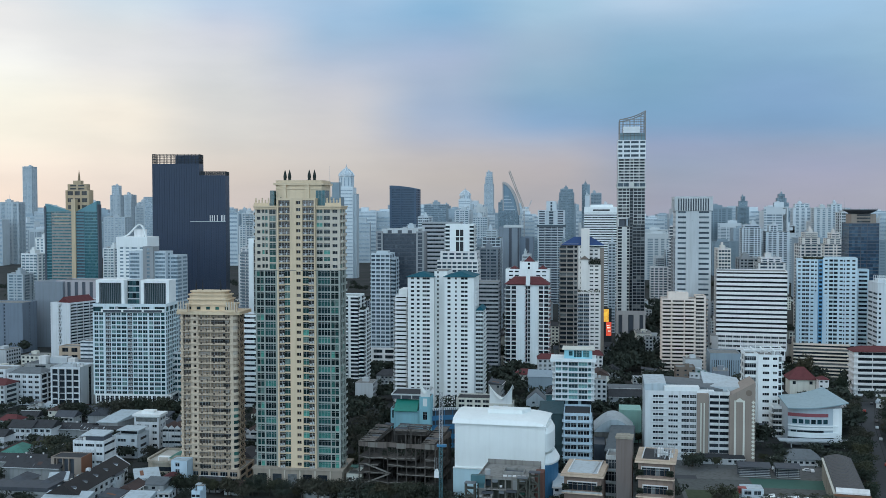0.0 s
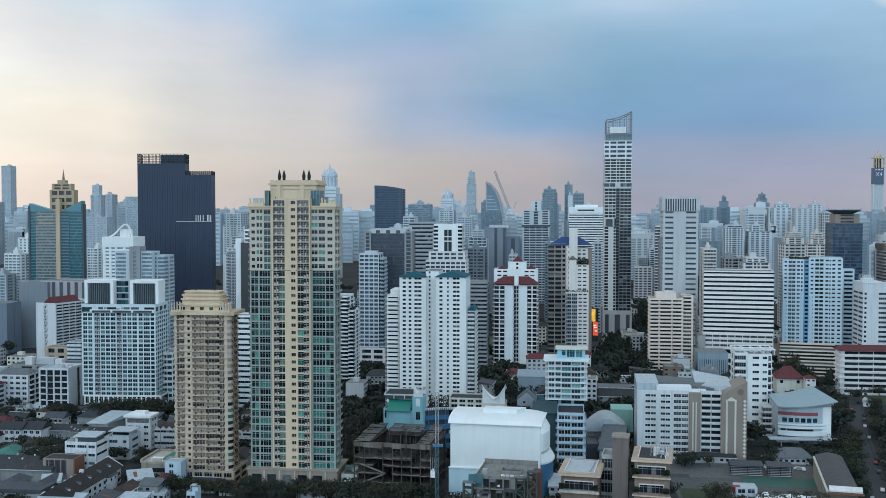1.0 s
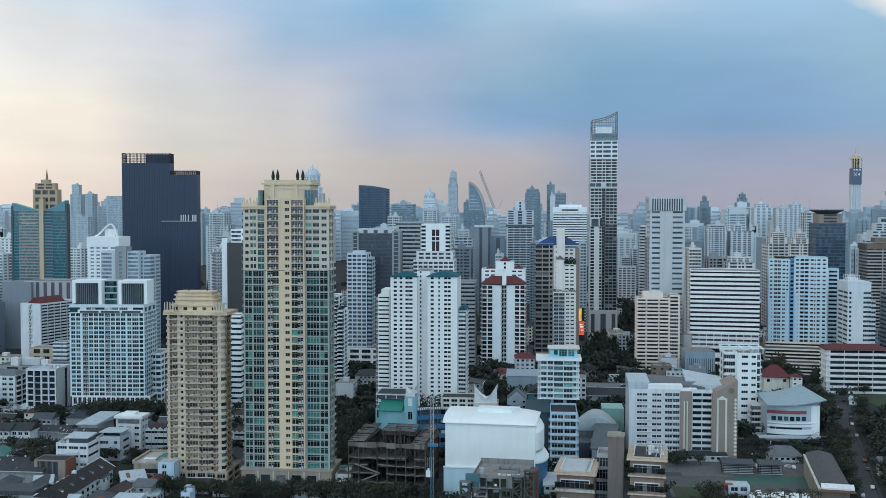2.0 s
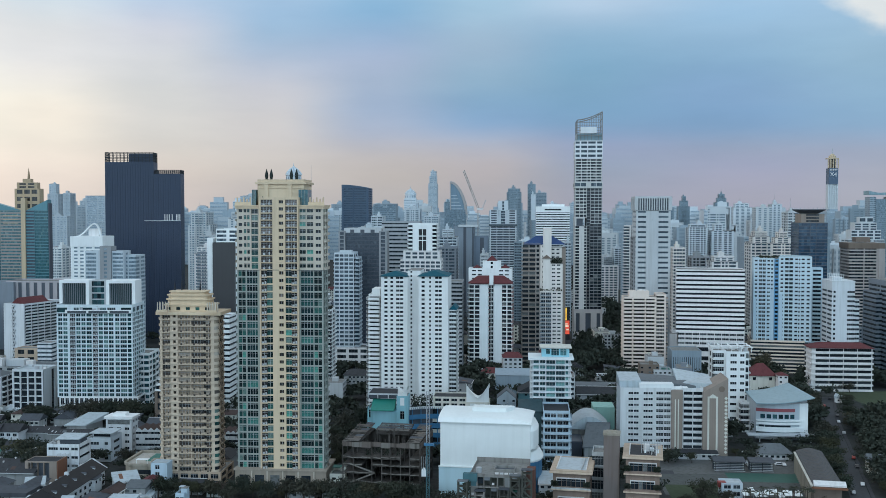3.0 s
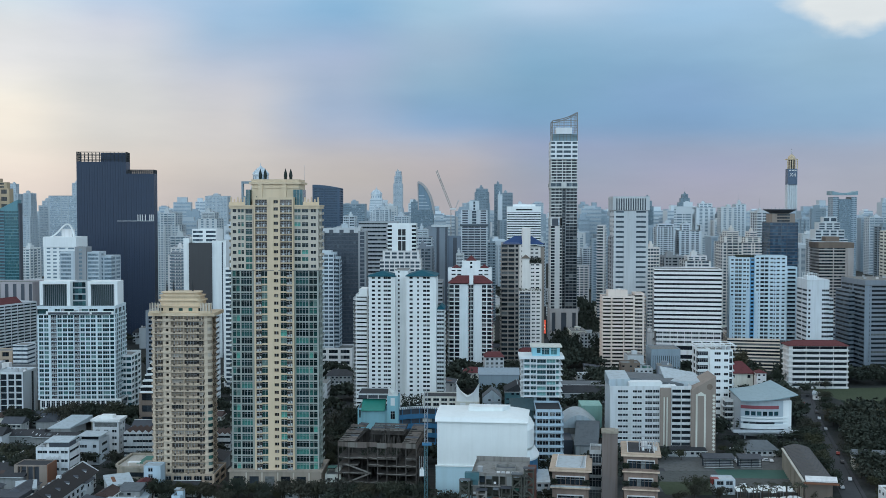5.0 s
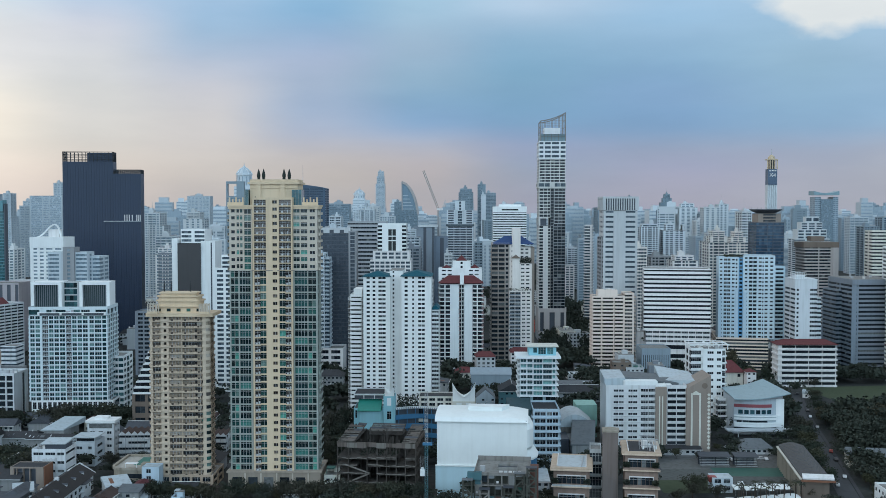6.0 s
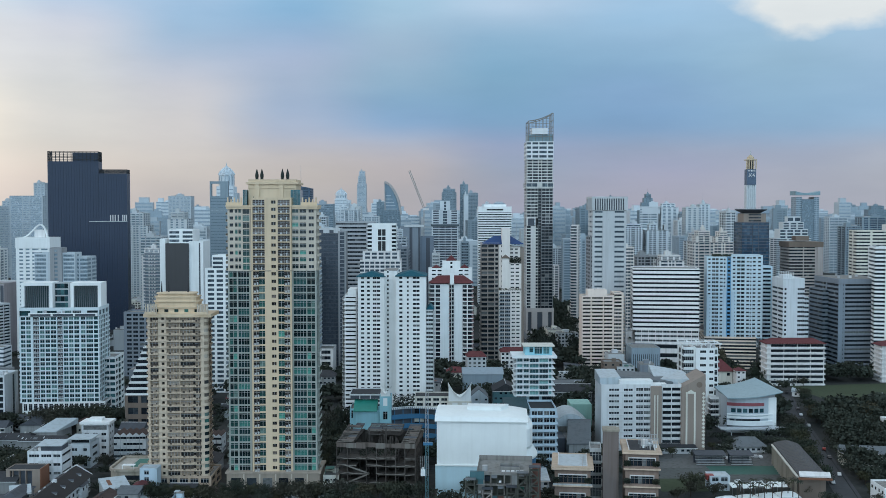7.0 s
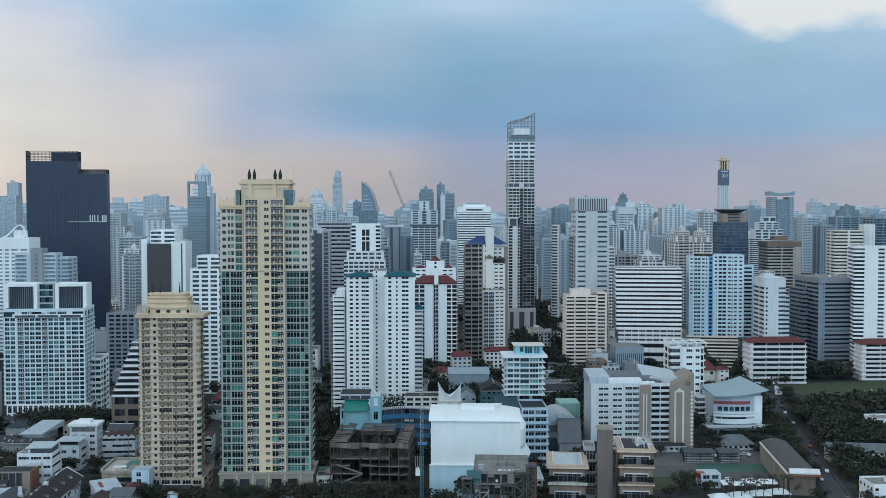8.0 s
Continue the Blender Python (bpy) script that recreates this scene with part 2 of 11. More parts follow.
# glass tones lifted towards the sky to paint in haze
g_fog = glazing("haze_tinted_window_glass", [(0, (0.16, 0.23, 0.28)), (0.6, (0.20, 0.275, 0.33)), (0.9, (0.29, 0.36, 0.41))], 0.3)
# between dark and far glass; some haze is painted into the tones
g_mid = glazing("haze_lifted_window_glass", [(0, (0.055, 0.08, 0.105)), (0.6, (0.08, 0.11, 0.135)), (0.9, (0.15, 0.19, 0.22))], 0.25, spec=0.3)


# ---- geometry helpers ----
class Geo:
    def __init__(self):
        self.v, self.f = [], []

    def box(self, x0, x1, y0, y1, z0, z1):
        n = len(self.v)
        self.v += [(x0, y0, z0), (x1, y0, z0), (x1, y1, z0), (x0, y1, z0), (x0, y0, z1), (x1, y0, z1), (x1, y1, z1), (x0, y1, z1)]
        self.f += [(n, n + 3, n + 2, n + 1), (n + 4, n + 5, n + 6, n + 7), (n, n + 1, n + 5, n + 4), (n + 1, n + 2, n + 6, n + 5), (n + 2, n + 3, n + 7, n + 6), (n + 3, n, n + 4, n + 7)]
        return self

    def obox(self, face, u0, u1, o0, o1, z0, z1):
        """A box on a face: u along it, o outwards from it."""
        n = len(self.v)
        for z in (z0, z1):
            for u, o in ((u0, o0), (u1, o0), (u1, o1), (u0, o1)):
                self.v.append(face(u, o, z))
        self.f += [(n, n + 1, n + 2, n + 3), (n + 4, n + 7, n + 6, n + 5), (n, n + 4, n + 5, n + 1), (n + 1, n + 5, n + 6, n + 2), (n + 2, n + 6, n + 7, n + 3), (n + 3, n + 7, n + 4, n)]
        return self

    def pane(self, face, u0, u1, o, z0, z1):
        n = len(self.v)
        self.v += [face(u0, o, z0), face(u1, o, z0), face(u1, o, z1), face(u0, o, z1)]
        self.f.append((n, n + 1, n + 2, n + 3))
        return self

    def prism(self, pts, z0, z1):
        """An upright prism on the outline pts, counter-clockwise; z1 may be a list, one height a corner."""
        n, k = len(self.v), len(pts)
        tops = z1 if isinstance(z1, (list, tuple)) else [z1] * k
        self.v += [(x, y, z0) for x, y in pts] + [(x, y, t) for (x, y), t in zip(pts, tops)]
        self.f += [tuple(range(n + k - 1, n - 1, -1)), tuple(range(n + k, n + 2 * k))]
        self.f += [(n + i, n + (i + 1) % k, n + k + (i + 1) % k, n + k + i) for i in range(k)]
        return self

    def ring(self, cx, cy, r0, r1, z0, z1, n=12):
        """A tapered round post."""
        s = len(self.v)
        for r, z in ((r0, z0), (r1, z1)):
            self.v += [(cx + r * math.cos(2 * math.pi * i / n), cy + r * math.sin(2 * math.pi * i / n), z) for i in range(n)]
        self.f += [tuple(range(s + n - 1, s - 1, -1)), tuple(range(s + n, s + 2 * n))]
        self.f += [(s + i, s + (i + 1) % n, s + n + (i + 1) % n, s + n + i) for i in range(n)]
        return self

    def bar(self, a, b, r):
        """A square bar from a to b."""
        a, b = Vector(a), Vector(b)
        w = (b - a).normalized()
        side = w.cross(Vector((0, 0, 1)) if abs(w.z) < 0.9 else Vector((1, 0, 0))).normalized() * r
        up = w.cross(side).normalized() * r
        n = len(self.v)
        for p in (a, b):
            self.v += [tuple(p + side + up), tuple(p - side + up), tuple(p - side - up), tuple(p + side - up)]
        self.f += [(n, n + 1, n + 2, n + 3), (n + 7, n + 6, n + 5, n + 4)] + [(n + i, n + 4 + i, n + 4 + (i + 1) % 4, n + (i + 1) % 4) for i in range(4)]
        return self

    def gable(self, x0, x1, y0, y1, z0, z1, axis="x", hip=0.0, eave=0.0):
        """A pitched roof with its ridge along the axis; hip: how far the ridge stops short of each end."""
        n = len(self.v)
        x0, x1, y0, y1 = x0 - eave, x1 + eave, y0 - eave, y1 + eave
        self.v += [(x0, y0, z0), (x1, y0, z0), (x1, y1, z0), (x0, y1, z0)]
        if axis == "x":
            yc = (y0 + y1) / 2
            self.v += [(x0 + hip, yc, z1), (x1 - hip, yc, z1)]
            self.f += [(n, n + 1, n + 5, n + 4), (n + 2, n + 3, n + 4, n + 5), (n + 3, n, n + 4), (n + 1, n + 2, n + 5), (n + 3, n + 2, n + 1, n)]
        else:
            xc = (x0 + x1) / 2
            self.v += [(xc, y0 + hip, z1), (xc, y1 - hip, z1)]
            self.f += [(n + 1, n + 2, n + 5, n + 4), (n + 3, n, n + 4, n + 5), (n, n + 1, n + 4), (n + 2, n + 3, n + 5), (n + 3, n + 2, n + 1, n)]
        return self

    def extrude(self, prof, y0, y1):
        """A closed profile of (x, z), counter-clockwise seen from the front, drawn out along y."""
        n, k = len(self.v), len(prof)
        self.v += [(x, y0, z) for x, z in prof] + [(x, y1, z) for x, z in prof]
        self.f += [tuple(range(n, n + k)), tuple(range(n + 2 * k - 1, n + k - 1, -1))]
        self.f += [(n + (i + 1) % k, n + i, n + k + i, n + k + (i + 1) % k) for i in range(k)]
        return self

    def sheet(self, point, nu, nv, thick):
        """A curved sheet of one thickness; point(u, v) gives its upper side."""
        n = len(self.v)
        for q in (0.0, -thick):
            for j in range(nv + 1):
                for i in range(nu + 1):
                    x, y, z = point(i / nu, j / nv)
                    self.v.append((x, y, z + q))
        m = (nu + 1) * (nv + 1)
        at = lambda i, j, k=0: n + k * m + j * (nu + 1) + i
        for j in range(nv):
            for i in range(nu):
                self.f.append((at(i, j), at(i + 1, j), at(i + 1, j + 1), at(i, j + 1)))
                self.f.append((at(i, j + 1, 1), at(i + 1, j + 1, 1), at(i + 1, j, 1), at(i, j, 1)))
        for i in range(nu):
            self.f.append((at(i, 0, 1), at(i + 1, 0, 1), at(i + 1, 0), at(i, 0)))
            self.f.append((at(i, nv), at(i + 1, nv), at(i + 1, nv, 1), at(i, nv, 1)))
        for j in range(nv):
            self.f.append((at(0, j), at(0, j + 1), at(0, j + 1, 1), at(0, j, 1)))
            self.f.append((at(nu, j, 1), at(nu, j + 1, 1), at(nu, j + 1), at(nu, j)))
        return self

    def mesh(self, name, *mats, slots=None):
        me = bpy.data.meshes.new(name)
        me.from_pydata(self.v, [], self.f)
        for m in mats:
            me.materials.append(m)
        if slots:
            me.polygons.foreach_set("material_index", slots)
        me.update()
        return me


GROUND = -4.5


def thing(name, label, category, x, y, z=0.0, yaw=0.0, group="", kind="", size=(1, 1)):
    """A thing whose own heights count from the ground; size scales its plan and its height."""
    e = new(name)
    e.matrix_world = pose(x, y, GROUND + z, 0, 0, yaw) @ Matrix.Diagonal((size[0], size[0], size[1], 1))
    return tagged(e, label, category, group, kind)


def part(name, geo, mat, parent, label="", kind=""):
    ob = new(name, geo if isinstance(geo, bpy.types.Mesh) else geo.mesh(name, mat))
    ob.parent = parent
    return tagged(ob, label, kind=kind)


def bays_of(text, u0, u1):
    items = [(s[0], float(s[1:] or 1)) for s in text.split()]
    scale, u, out = (u1 - u0) / sum(w for _, w in items), u0, []
    for k, w in items:
        out.append((k, u, u + w * scale))
        u += w * scale
    return out


PANE_MESH = {}


def shared_pane(w, h, glass, plain=False):
    key = (round(w, 1), round(h, 1), glass.name, plain)
    if key not in PANE_MESH:
        g = Geo()
        w, h = max(key[0], 0.2), max(key[1], 0.2)
        g.v += [(-w / 2, 0, -h / 2), (w / 2, 0, -h / 2), (w / 2, 0, h / 2), (-w / 2, 0, h / 2)]
        g.f.append((0, 1, 2, 3))
        slots = [0]
        for k in range(max(1, round(w / 1.3))):
            if k and not plain:
                u = -w / 2 + w * k / round(w / 1.3)
                g.box(u - 0.05, u + 0.05, -0.07, 0.0, -h / 2, h / 2)
        if h > 1.6 and not plain:
            g.box(-w / 2, w / 2, -0.06, 0.0, h * 0.22, h * 0.22 + 0.07)
        slots += [1] * (len(g.f) - 1)
        PANE_MESH[key] = g.mesh("window", glass, darksteel if w > 6 else palegrey, slots=slots)
    return PANE_MESH[key]


RAIL_MESH = {}


def shared_balcony(w, depth, high, slab, rail, open_rail):
    key = (round(w, 1), depth, high, slab.name, rail.name, open_rail)
    if key not in RAIL_MESH:
        g = Geo()
        g.box(-w / 2, w / 2, -depth, 0.1, 0, 0.22)
        n = len(g.f)
        if open_rail:
            g.box(-w / 2, w / 2, -depth, -depth + 0.06, high, high + 0.07)
            k = max(3, int(w / 0.55))
            for i in range(k + 1):
                u = -w / 2 + 0.03 + (w - 0.06) * i / k
                g.box(u - 0.03, u + 0.03, -depth, -depth + 0.05, 0.22, high)
            g.box(-w * 0.3, -w * 0.3 + 0.9, -0.4, -0.05, 0.22, 0.95).box(w * 0.2, w * 0.2 + 0.5, -0.35, -0.05, 0.22, 1.5)
        else:
            g.box(-w / 2, w / 2, -depth, -depth + 0.1, 0.22, high)
            g.box(-w / 2, -w / 2 + 0.1, -depth + 0.1, 0.0, 0.22, high)
            g.box(w / 2 - 0.1, w / 2, -depth + 0.1, 0.0, 0.22, high)
        RAIL_MESH[key] = g.mesh("balcony", slab, rail, slots=[0] * n + [1] * (len(g.f) - n))
    return RAIL_MESH[key]


def mass(e, x0, x1, y0, y1, z0, z1, nf, front, side, wall=None, glass=None, objs=0, sill=0.32, head=0.1, inset=0.45, parapet=1.1,
         roof=None, rail=None, reach=1.1, high=1.1, open_rail=False, core=None, faces="frlb", name="wall", band=0.0, bandh=0.35, glass2=None, plain=False):
    """One block of a building, in storeys and bays. Bays: p pier, w window, g glass from floor to floor, b balcony, h strip window with
    a proud sill, v open shade, l slim louvre. Windows on the street side are parts of their own, up to objs of them."""
    wall, glass = wall or white, glass or g_dark
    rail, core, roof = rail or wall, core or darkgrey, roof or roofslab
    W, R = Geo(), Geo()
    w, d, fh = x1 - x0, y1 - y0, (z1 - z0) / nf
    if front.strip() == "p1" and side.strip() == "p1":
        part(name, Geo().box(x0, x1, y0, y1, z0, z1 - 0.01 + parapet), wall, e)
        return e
    # dark core box: its colour gives recesses and open bays their shade
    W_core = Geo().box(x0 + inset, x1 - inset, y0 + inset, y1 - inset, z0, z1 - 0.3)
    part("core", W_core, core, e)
    R.box(x0 + 0.05, x1 - 0.05, y0 + 0.05, y1 - 0.05, z1 - 0.3, z1)
    part("roof", R, roof, e)
    if parapet > 0:
        t = 0.3
        W.box(x0, x1, y0, y0 + t, z1 - 0.4, z1 + parapet).box(x0, x1, y1 - t, y1, z1 - 0.4, z1 + parapet)
        W.box(x0, x0 + t, y0 + t, y1 - t, z1 - 0.4, z1 + parapet).box(x1 - t, x1, y0 + t, y1 - t, z1 - 0.4, z1 + parapet)
    plan = {"f": (w, lambda u, o, z: (x0 + u, y0 - o, z), 0), "r": (d, lambda u, o, z: (x1 + o, y0 + u, z), 90), "b": (w, lambda u, o, z: (x1 - u, y1 + o, z), 180), "l": (d, lambda u, o, z: (x0 - o, y1 - u, z), 270)}
    rest, made = Geo(), 0
    if "b" not in faces:
        W.obox(plan["b"][1], 0.0, w, -inset, 0.0, z0, z1 - 0.35)
    for key in faces:
        length, face, turn = plan[key]
        lo, hi = (0.0, length) if key in "fb" else (0.001, length - 0.001)
        for kind, u0, u1 in bays_of(front if key in "fb" else side, lo, hi):
            if kind == "p":
                W.obox(face, u0, u1, -inset - 0.02, 0.0, z0, z1 - 0.35)
                continue
            if kind == "v":
                continue
            low = z0
            for i in range(nf):
                z = z0 + i * fh
                a, b = {"w": (sill, head), "g": (0.15, 0.05), "b": (0.07, 0.12), "h": (sill, head), "l": (0.2, 0.2), "d": (0.34, 0.22)}[kind.lower()]
                pane_glass = glass2 or g_dark if kind.isupper() or kind == "d" else glass
                za, zb = z + a * fh, z + (1 - b) * fh
                o = 0.12 if kind == "h" else -0.03
                W.obox(face, u0, u1, -inset, o, low, za)
                low = zb
                if i == nf - 1:
                    W.obox(face, u0, u1, -inset, o, zb, z + fh)
                op = -inset + 0.08
                # plain balcony panes are bare dark sheets that stand for the opening's shade
                if made < objs and key in "fr":
                    ob = part("window", shared_pane(u1 - u0, zb - za, pane_glass, plain and kind in "bB"), None, e)
                    ob.matrix_local = Matrix.Translation(face((u0 + u1) / 2, op, (za + zb) / 2)) @ pose(0, 0, 0, 0, 0, turn)
                    made += 1
                else:
                    k = max(1, round((u1 - u0) / 2.4))
                    for j in range(k):
                        rest.pane(face, u0 + (u1 - u0) * j / k, u0 + (u1 - u0) * (j + 1) / k - (0.12 if k > 1 else 0), op, za, zb)
                if kind in "bB":
                    m = shared_balcony(u1 - u0, reach, high, wall, rail, open_rail)
                    if objs and key in "fr" and made < objs:
                        ob = part("balcony", m, None, e)
                        ob.matrix_local = Matrix.Translation(face((u0 + u1) / 2, 0, z)) @ pose(0, 0, 0, 0, 0, turn)
                    else:
                        W.obox(face, u0, u1, 0, reach, z, z + 0.22)
                        W.obox(face, u0, u1, reach - 0.1, reach, z + 0.22, z + high)
        if band:
            for i in range(nf):
                W.obox(face, 0, length, 0.0, band, z0 + i * fh - 0.02, z0 + i * fh + bandh)
    part(name, W, wall, e)
    if rest.f:
        part("glazing", rest, glass, e, kind="stuff")
    return e


def solid(e, x0, x1, y0, y1, z0, z1, mat, name="block", label=""):
    return part(name, Geo().box(x0, x1, y0, y1, z0, z1), mat, e, label)


def clutter(e, x0, x1, y0, y1, z, n=5, seed=1):
    """Tanks, plant boxes and a stair head on a flat roof."""
    rnd = random.Random(seed)
    for i in range(n):
        u, v = rnd.uniform(x0 + 1, x1 - 2), rnd.uniform(y0 + 1, max(y0 + 1.1, y1 - 2))
        a, b, h = rnd.uniform(0.8, 2.6), rnd.uniform(0.8, 2.2), rnd.uniform(0.8, 2.4)
        if rnd.random() < 0.35:
            part("water_tank", Geo().ring(u, v, a * 0.55, a * 0.5, z, z + h, 12), steel, e)
        else:
            part("plant_box", Geo().box(u, u + a, v, v + b, z, z + h).box(u - 0.1, u + a + 0.1, v - 0.1, v + b + 0.1, z + h, z + h + 0.12), rnd.choice((white2, palegrey, steel)), e)


sand = paint("sand_paint", (0.63, 0.51, 0.39), dirt=0.35)
railbrown = paint("dark_brown_rail", (0.09, 0.07, 0.058), 0.6)
ivorywhite = paint("ivory_white_render", (0.78, 0.73, 0.68), dirt=0.3)
towergrey = paint("weathered_tower_grey", (0.50, 0.50, 0.50), dirt=0.5)
towerpale = paint("pale_precast_concrete", (0.62, 0.61, 0.59), dirt=0.4)
basestone = paint("pinkish_grey_stone", (0.48, 0.44, 0.42), dirt=0.3)
dullmetal = paint("dull_metal_bands", (0.40, 0.42, 0.44), 0.5)
podiumstone = paint("weathered_podium_stone", (0.38, 0.32, 0.26), dirt=0.6)
slabwhite = paint("warm_white_bands", (0.84, 0.81, 0.79), dirt=0.2)
towerdim = paint("dim_grey_cladding", (0.24, 0.25, 0.26), dirt=0.3)
towerwhite = paint("white_metal_panels", (0.74, 0.76, 0.77), 0.5, dirt=0.2)
ivory = paint("ivory_white_paint", (0.83, 0.70, 0.61), dirt=0.25)
teal_dark = paint("dark_teal_wall", (0.07, 0.16, 0.18))
g_green2 = glazing("deep_green_glass", [(0, (0.008, 0.018, 0.02)), (0.4, (0.016, 0.04, 0.044)), (0.7, (0.03, 0.10, 0.095)), (0.88, (0.06, 0.21, 0.18))], spec=0.4)
# dark browns paint the balcony shade into the glass; pale tones are curtains
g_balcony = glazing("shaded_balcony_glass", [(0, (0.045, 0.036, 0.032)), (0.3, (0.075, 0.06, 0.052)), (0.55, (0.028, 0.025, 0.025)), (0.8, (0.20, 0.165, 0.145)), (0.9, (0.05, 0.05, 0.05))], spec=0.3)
# tan tones: curtains, and the balcony back wall as darkened by shade
g_curtain_shade = glazing("curtain_and_shaded_wall_glass", [(0, (0.34, 0.27, 0.20)), (0.30, (0.42, 0.33, 0.25)), (0.62, (0.10, 0.085, 0.075)), (0.78, (0.05, 0.05, 0.05)), (0.86, (0.50, 0.43, 0.36))], spec=0.3)
seawhite = paint("sea_white_paint", (0.68, 0.77, 0.80), dirt=0.25)
rustsheet = paint("rust_stained_sheet", (0.13, 0.085, 0.065), 0.85, dirt=0.9)
g_sea = glazing("sea_green_dark_glass", [(0, (0.012, 0.035, 0.042)), (0.35, (0.03, 0.085, 0.095)), (0.62, (0.07, 0.17, 0.17)), (0.72, (0.02, 0.05, 0.06)), (0.92, (0.14, 0.25, 0.25))], spec=0.4)
dullwhite = paint("dull_white_render", (0.50, 0.52, 0.52), dirt=0.8)
dullgrey = paint("dull_grey_render", (0.33, 0.34, 0.34), dirt=0.8)
slateroof = paint("slate_grey_roof", (0.075, 0.082, 0.095), 0.75, dirt=0.6)
greenframe = paint("pale_green_frame", (0.36, 0.39, 0.355))
palebeige = paint("pale_beige_paint", (0.60, 0.53, 0.44))
greyblue = paint("blue_grey_cladding", (0.22, 0.25, 0.285), 0.5)
tealwall = paint("teal_cladding", (0.10, 0.25, 0.29), 0.3)
g_tealpale = glazing("pale_teal_glass", [(0, (0.07, 0.17, 0.19)), (0.6, (0.11, 0.24, 0.26)), (0.9, (0.20, 0.30, 0.30))], 0.15)
bronze = paint("bronze_cladding", (0.30, 0.20, 0.11), 0.4)
bronzedim = paint("bronze_reflection_bands", (0.33, 0.29, 0.26), 0.4)
crownbronze = paint("pale_bronze_stone", (0.50, 0.37, 0.24), 0.6)
goldband = paint("pale_gold_cladding", (0.56, 0.43, 0.28), 0.45)
paleteal = paint("pale_teal_cladding", (0.22, 0.33, 0.37), 0.5, dirt=0.2)
pinkgrey = paint("pinkish_grey_fins", (0.46, 0.42, 0.43))
warmband = paint("warm_grey_bands", (0.47, 0.43, 0.41), dirt=0.4)
taupegrey = paint("warm_grey_paint", (0.40, 0.36, 0.33))
cream2 = paint("ivory_paint", (0.70, 0.68, 0.60), dirt=0.6)
bluewhite = paint("pale_blue_paint", (0.60, 0.72, 0.78), dirt=0.2)
redrail = paint("red_brown_rail", (0.34, 0.22, 0.21))
# mist paints: thicker haze, put into still paler base colours
mist = paint("haze_paled_white_paint", (0.66, 0.71, 0.74), dirt=0.15)
mistgrey = paint("haze_paled_grey_paint", (0.50, 0.55, 0.58), dirt=0.15)
# palest glass, with the far horizon's haze in its tones
g_mist = glazing("haze_paled_window_glass", [(0, (0.34, 0.42, 0.48)), (0.6, (0.40, 0.48, 0.54)), (0.9, (0.50, 0.57, 0.62))], 0.35)
# white of the farther blocks, greyed in its colour for haze
fogwarm = paint("haze_dulled_white_paint", (0.60, 0.63, 0.64), dirt=0.3)
palewhite = paint("bluish_white_paint", (0.56, 0.62, 0.66))
slatecon = paint("slate_concrete", (0.24, 0.28, 0.32))
slatecon2 = paint("dark_slate_concrete", (0.19, 0.23, 0.28))
stonedark = paint("dark_stone", (0.05, 0.048, 0.05), 0.4)
sheeting = paint("white_sheeting", (0.84, 0.87, 0.85), 0.55, dirt=0.12)
paleblue = paint("pale_blue_sheeting", (0.50, 0.68, 0.74), 0.55, dirt=0.2)
grass = paint("mown_grass", (0.068, 0.085, 0.052), 0.95, dirt=0.5)
court = paint("green_court", (0.05, 0.125, 0.10), 0.8)
bark = paint("bark", (0.07, 0.055, 0.045), 0.95)


def screen(name, col, power):
    m, nodes, links, bsdf = shader(name)
    c = ramp_node(nodes, links, noise_node(nodes, links, 0.5, (1, 1, 1), 2), [(0.35, tuple(v * 0.6 for v in col)), (0.6, col)])
    links.new(c, bsdf.inputs["Base Color"])
    links.new(c, bsdf.inputs["Emission Color"])
    bsdf.inputs["Emission Strength"].default_value = power
    return m


screenyellow = screen("lit_yellow_screen", (0.95, 0.50, 0.06), 0.75)
screenred = screen("lit_red_screen", (0.85, 0.10, 0.05), 0.7)
screenwhite = screen("lit_white_lettering", (0.95, 0.75, 0.6), 0.8)
signred = paint("red_sign_board", (0.30, 0.035, 0.03), 0.5)
carwhite = paint("white_car_paint", (0.7, 0.7, 0.7), 0.3, dirt=0.1)
cardark = paint("dark_car_paint", (0.03, 0.03, 0.035), 0.3, dirt=0.1)
carred = paint("red_car_paint", (0.35, 0.03, 0.02), 0.3, dirt=0.1)
rubber = paint("rubber", (0.02, 0.02, 0.02), 0.9)
g_navy = glazing("black_glass", [(0, (0.008, 0.011, 0.018)), (0.6, (0.014, 0.018, 0.028)), (0.93, (0.03, 0.036, 0.05))], 0.25)
g_slate = glazing("slate_glass", [(0, (0.042, 0.058, 0.080)), (0.6, (0.052, 0.070, 0.094)), (0.93, (0.08, 0.10, 0.125))], 0.3)


def leafy(name, lo, hi):
    m, nodes, links, bsdf = shader(name)
    geo, info = nodes.new("ShaderNodeNewGeometry"), nodes.new("ShaderNodeObjectInfo")
    c = ramp_node(nodes, links, geo.outputs["Random Per Island"], [(0, lo), (1, hi)])
    c = mixc(nodes, links, 1.0, c, ramp_node(nodes, links, info.outputs["Random"], [(0, (0.6, 0.7, 0.6)), (0.5, (1, 1, 1)), (1, (1.25, 1.1, 0.8))]), "MULTIPLY")
    links.new(c, bsdf.inputs["Base Color"])
    bsdf.inputs["Roughness"].default_value = 0.75
    bsdf.inputs["Specular IOR Level"].default_value = 0.12
    return m


leaf = leafy("dark_green_leaves", (0.039, 0.045, 0.037), (0.050, 0.057, 0.044))
leaf2 = leafy("olive_leaves", (0.044, 0.045, 0.037), (0.058, 0.058, 0.046))


cypressgreen = paint("dark_cypress_green", (0.035, 0.045, 0.042), 0.9)


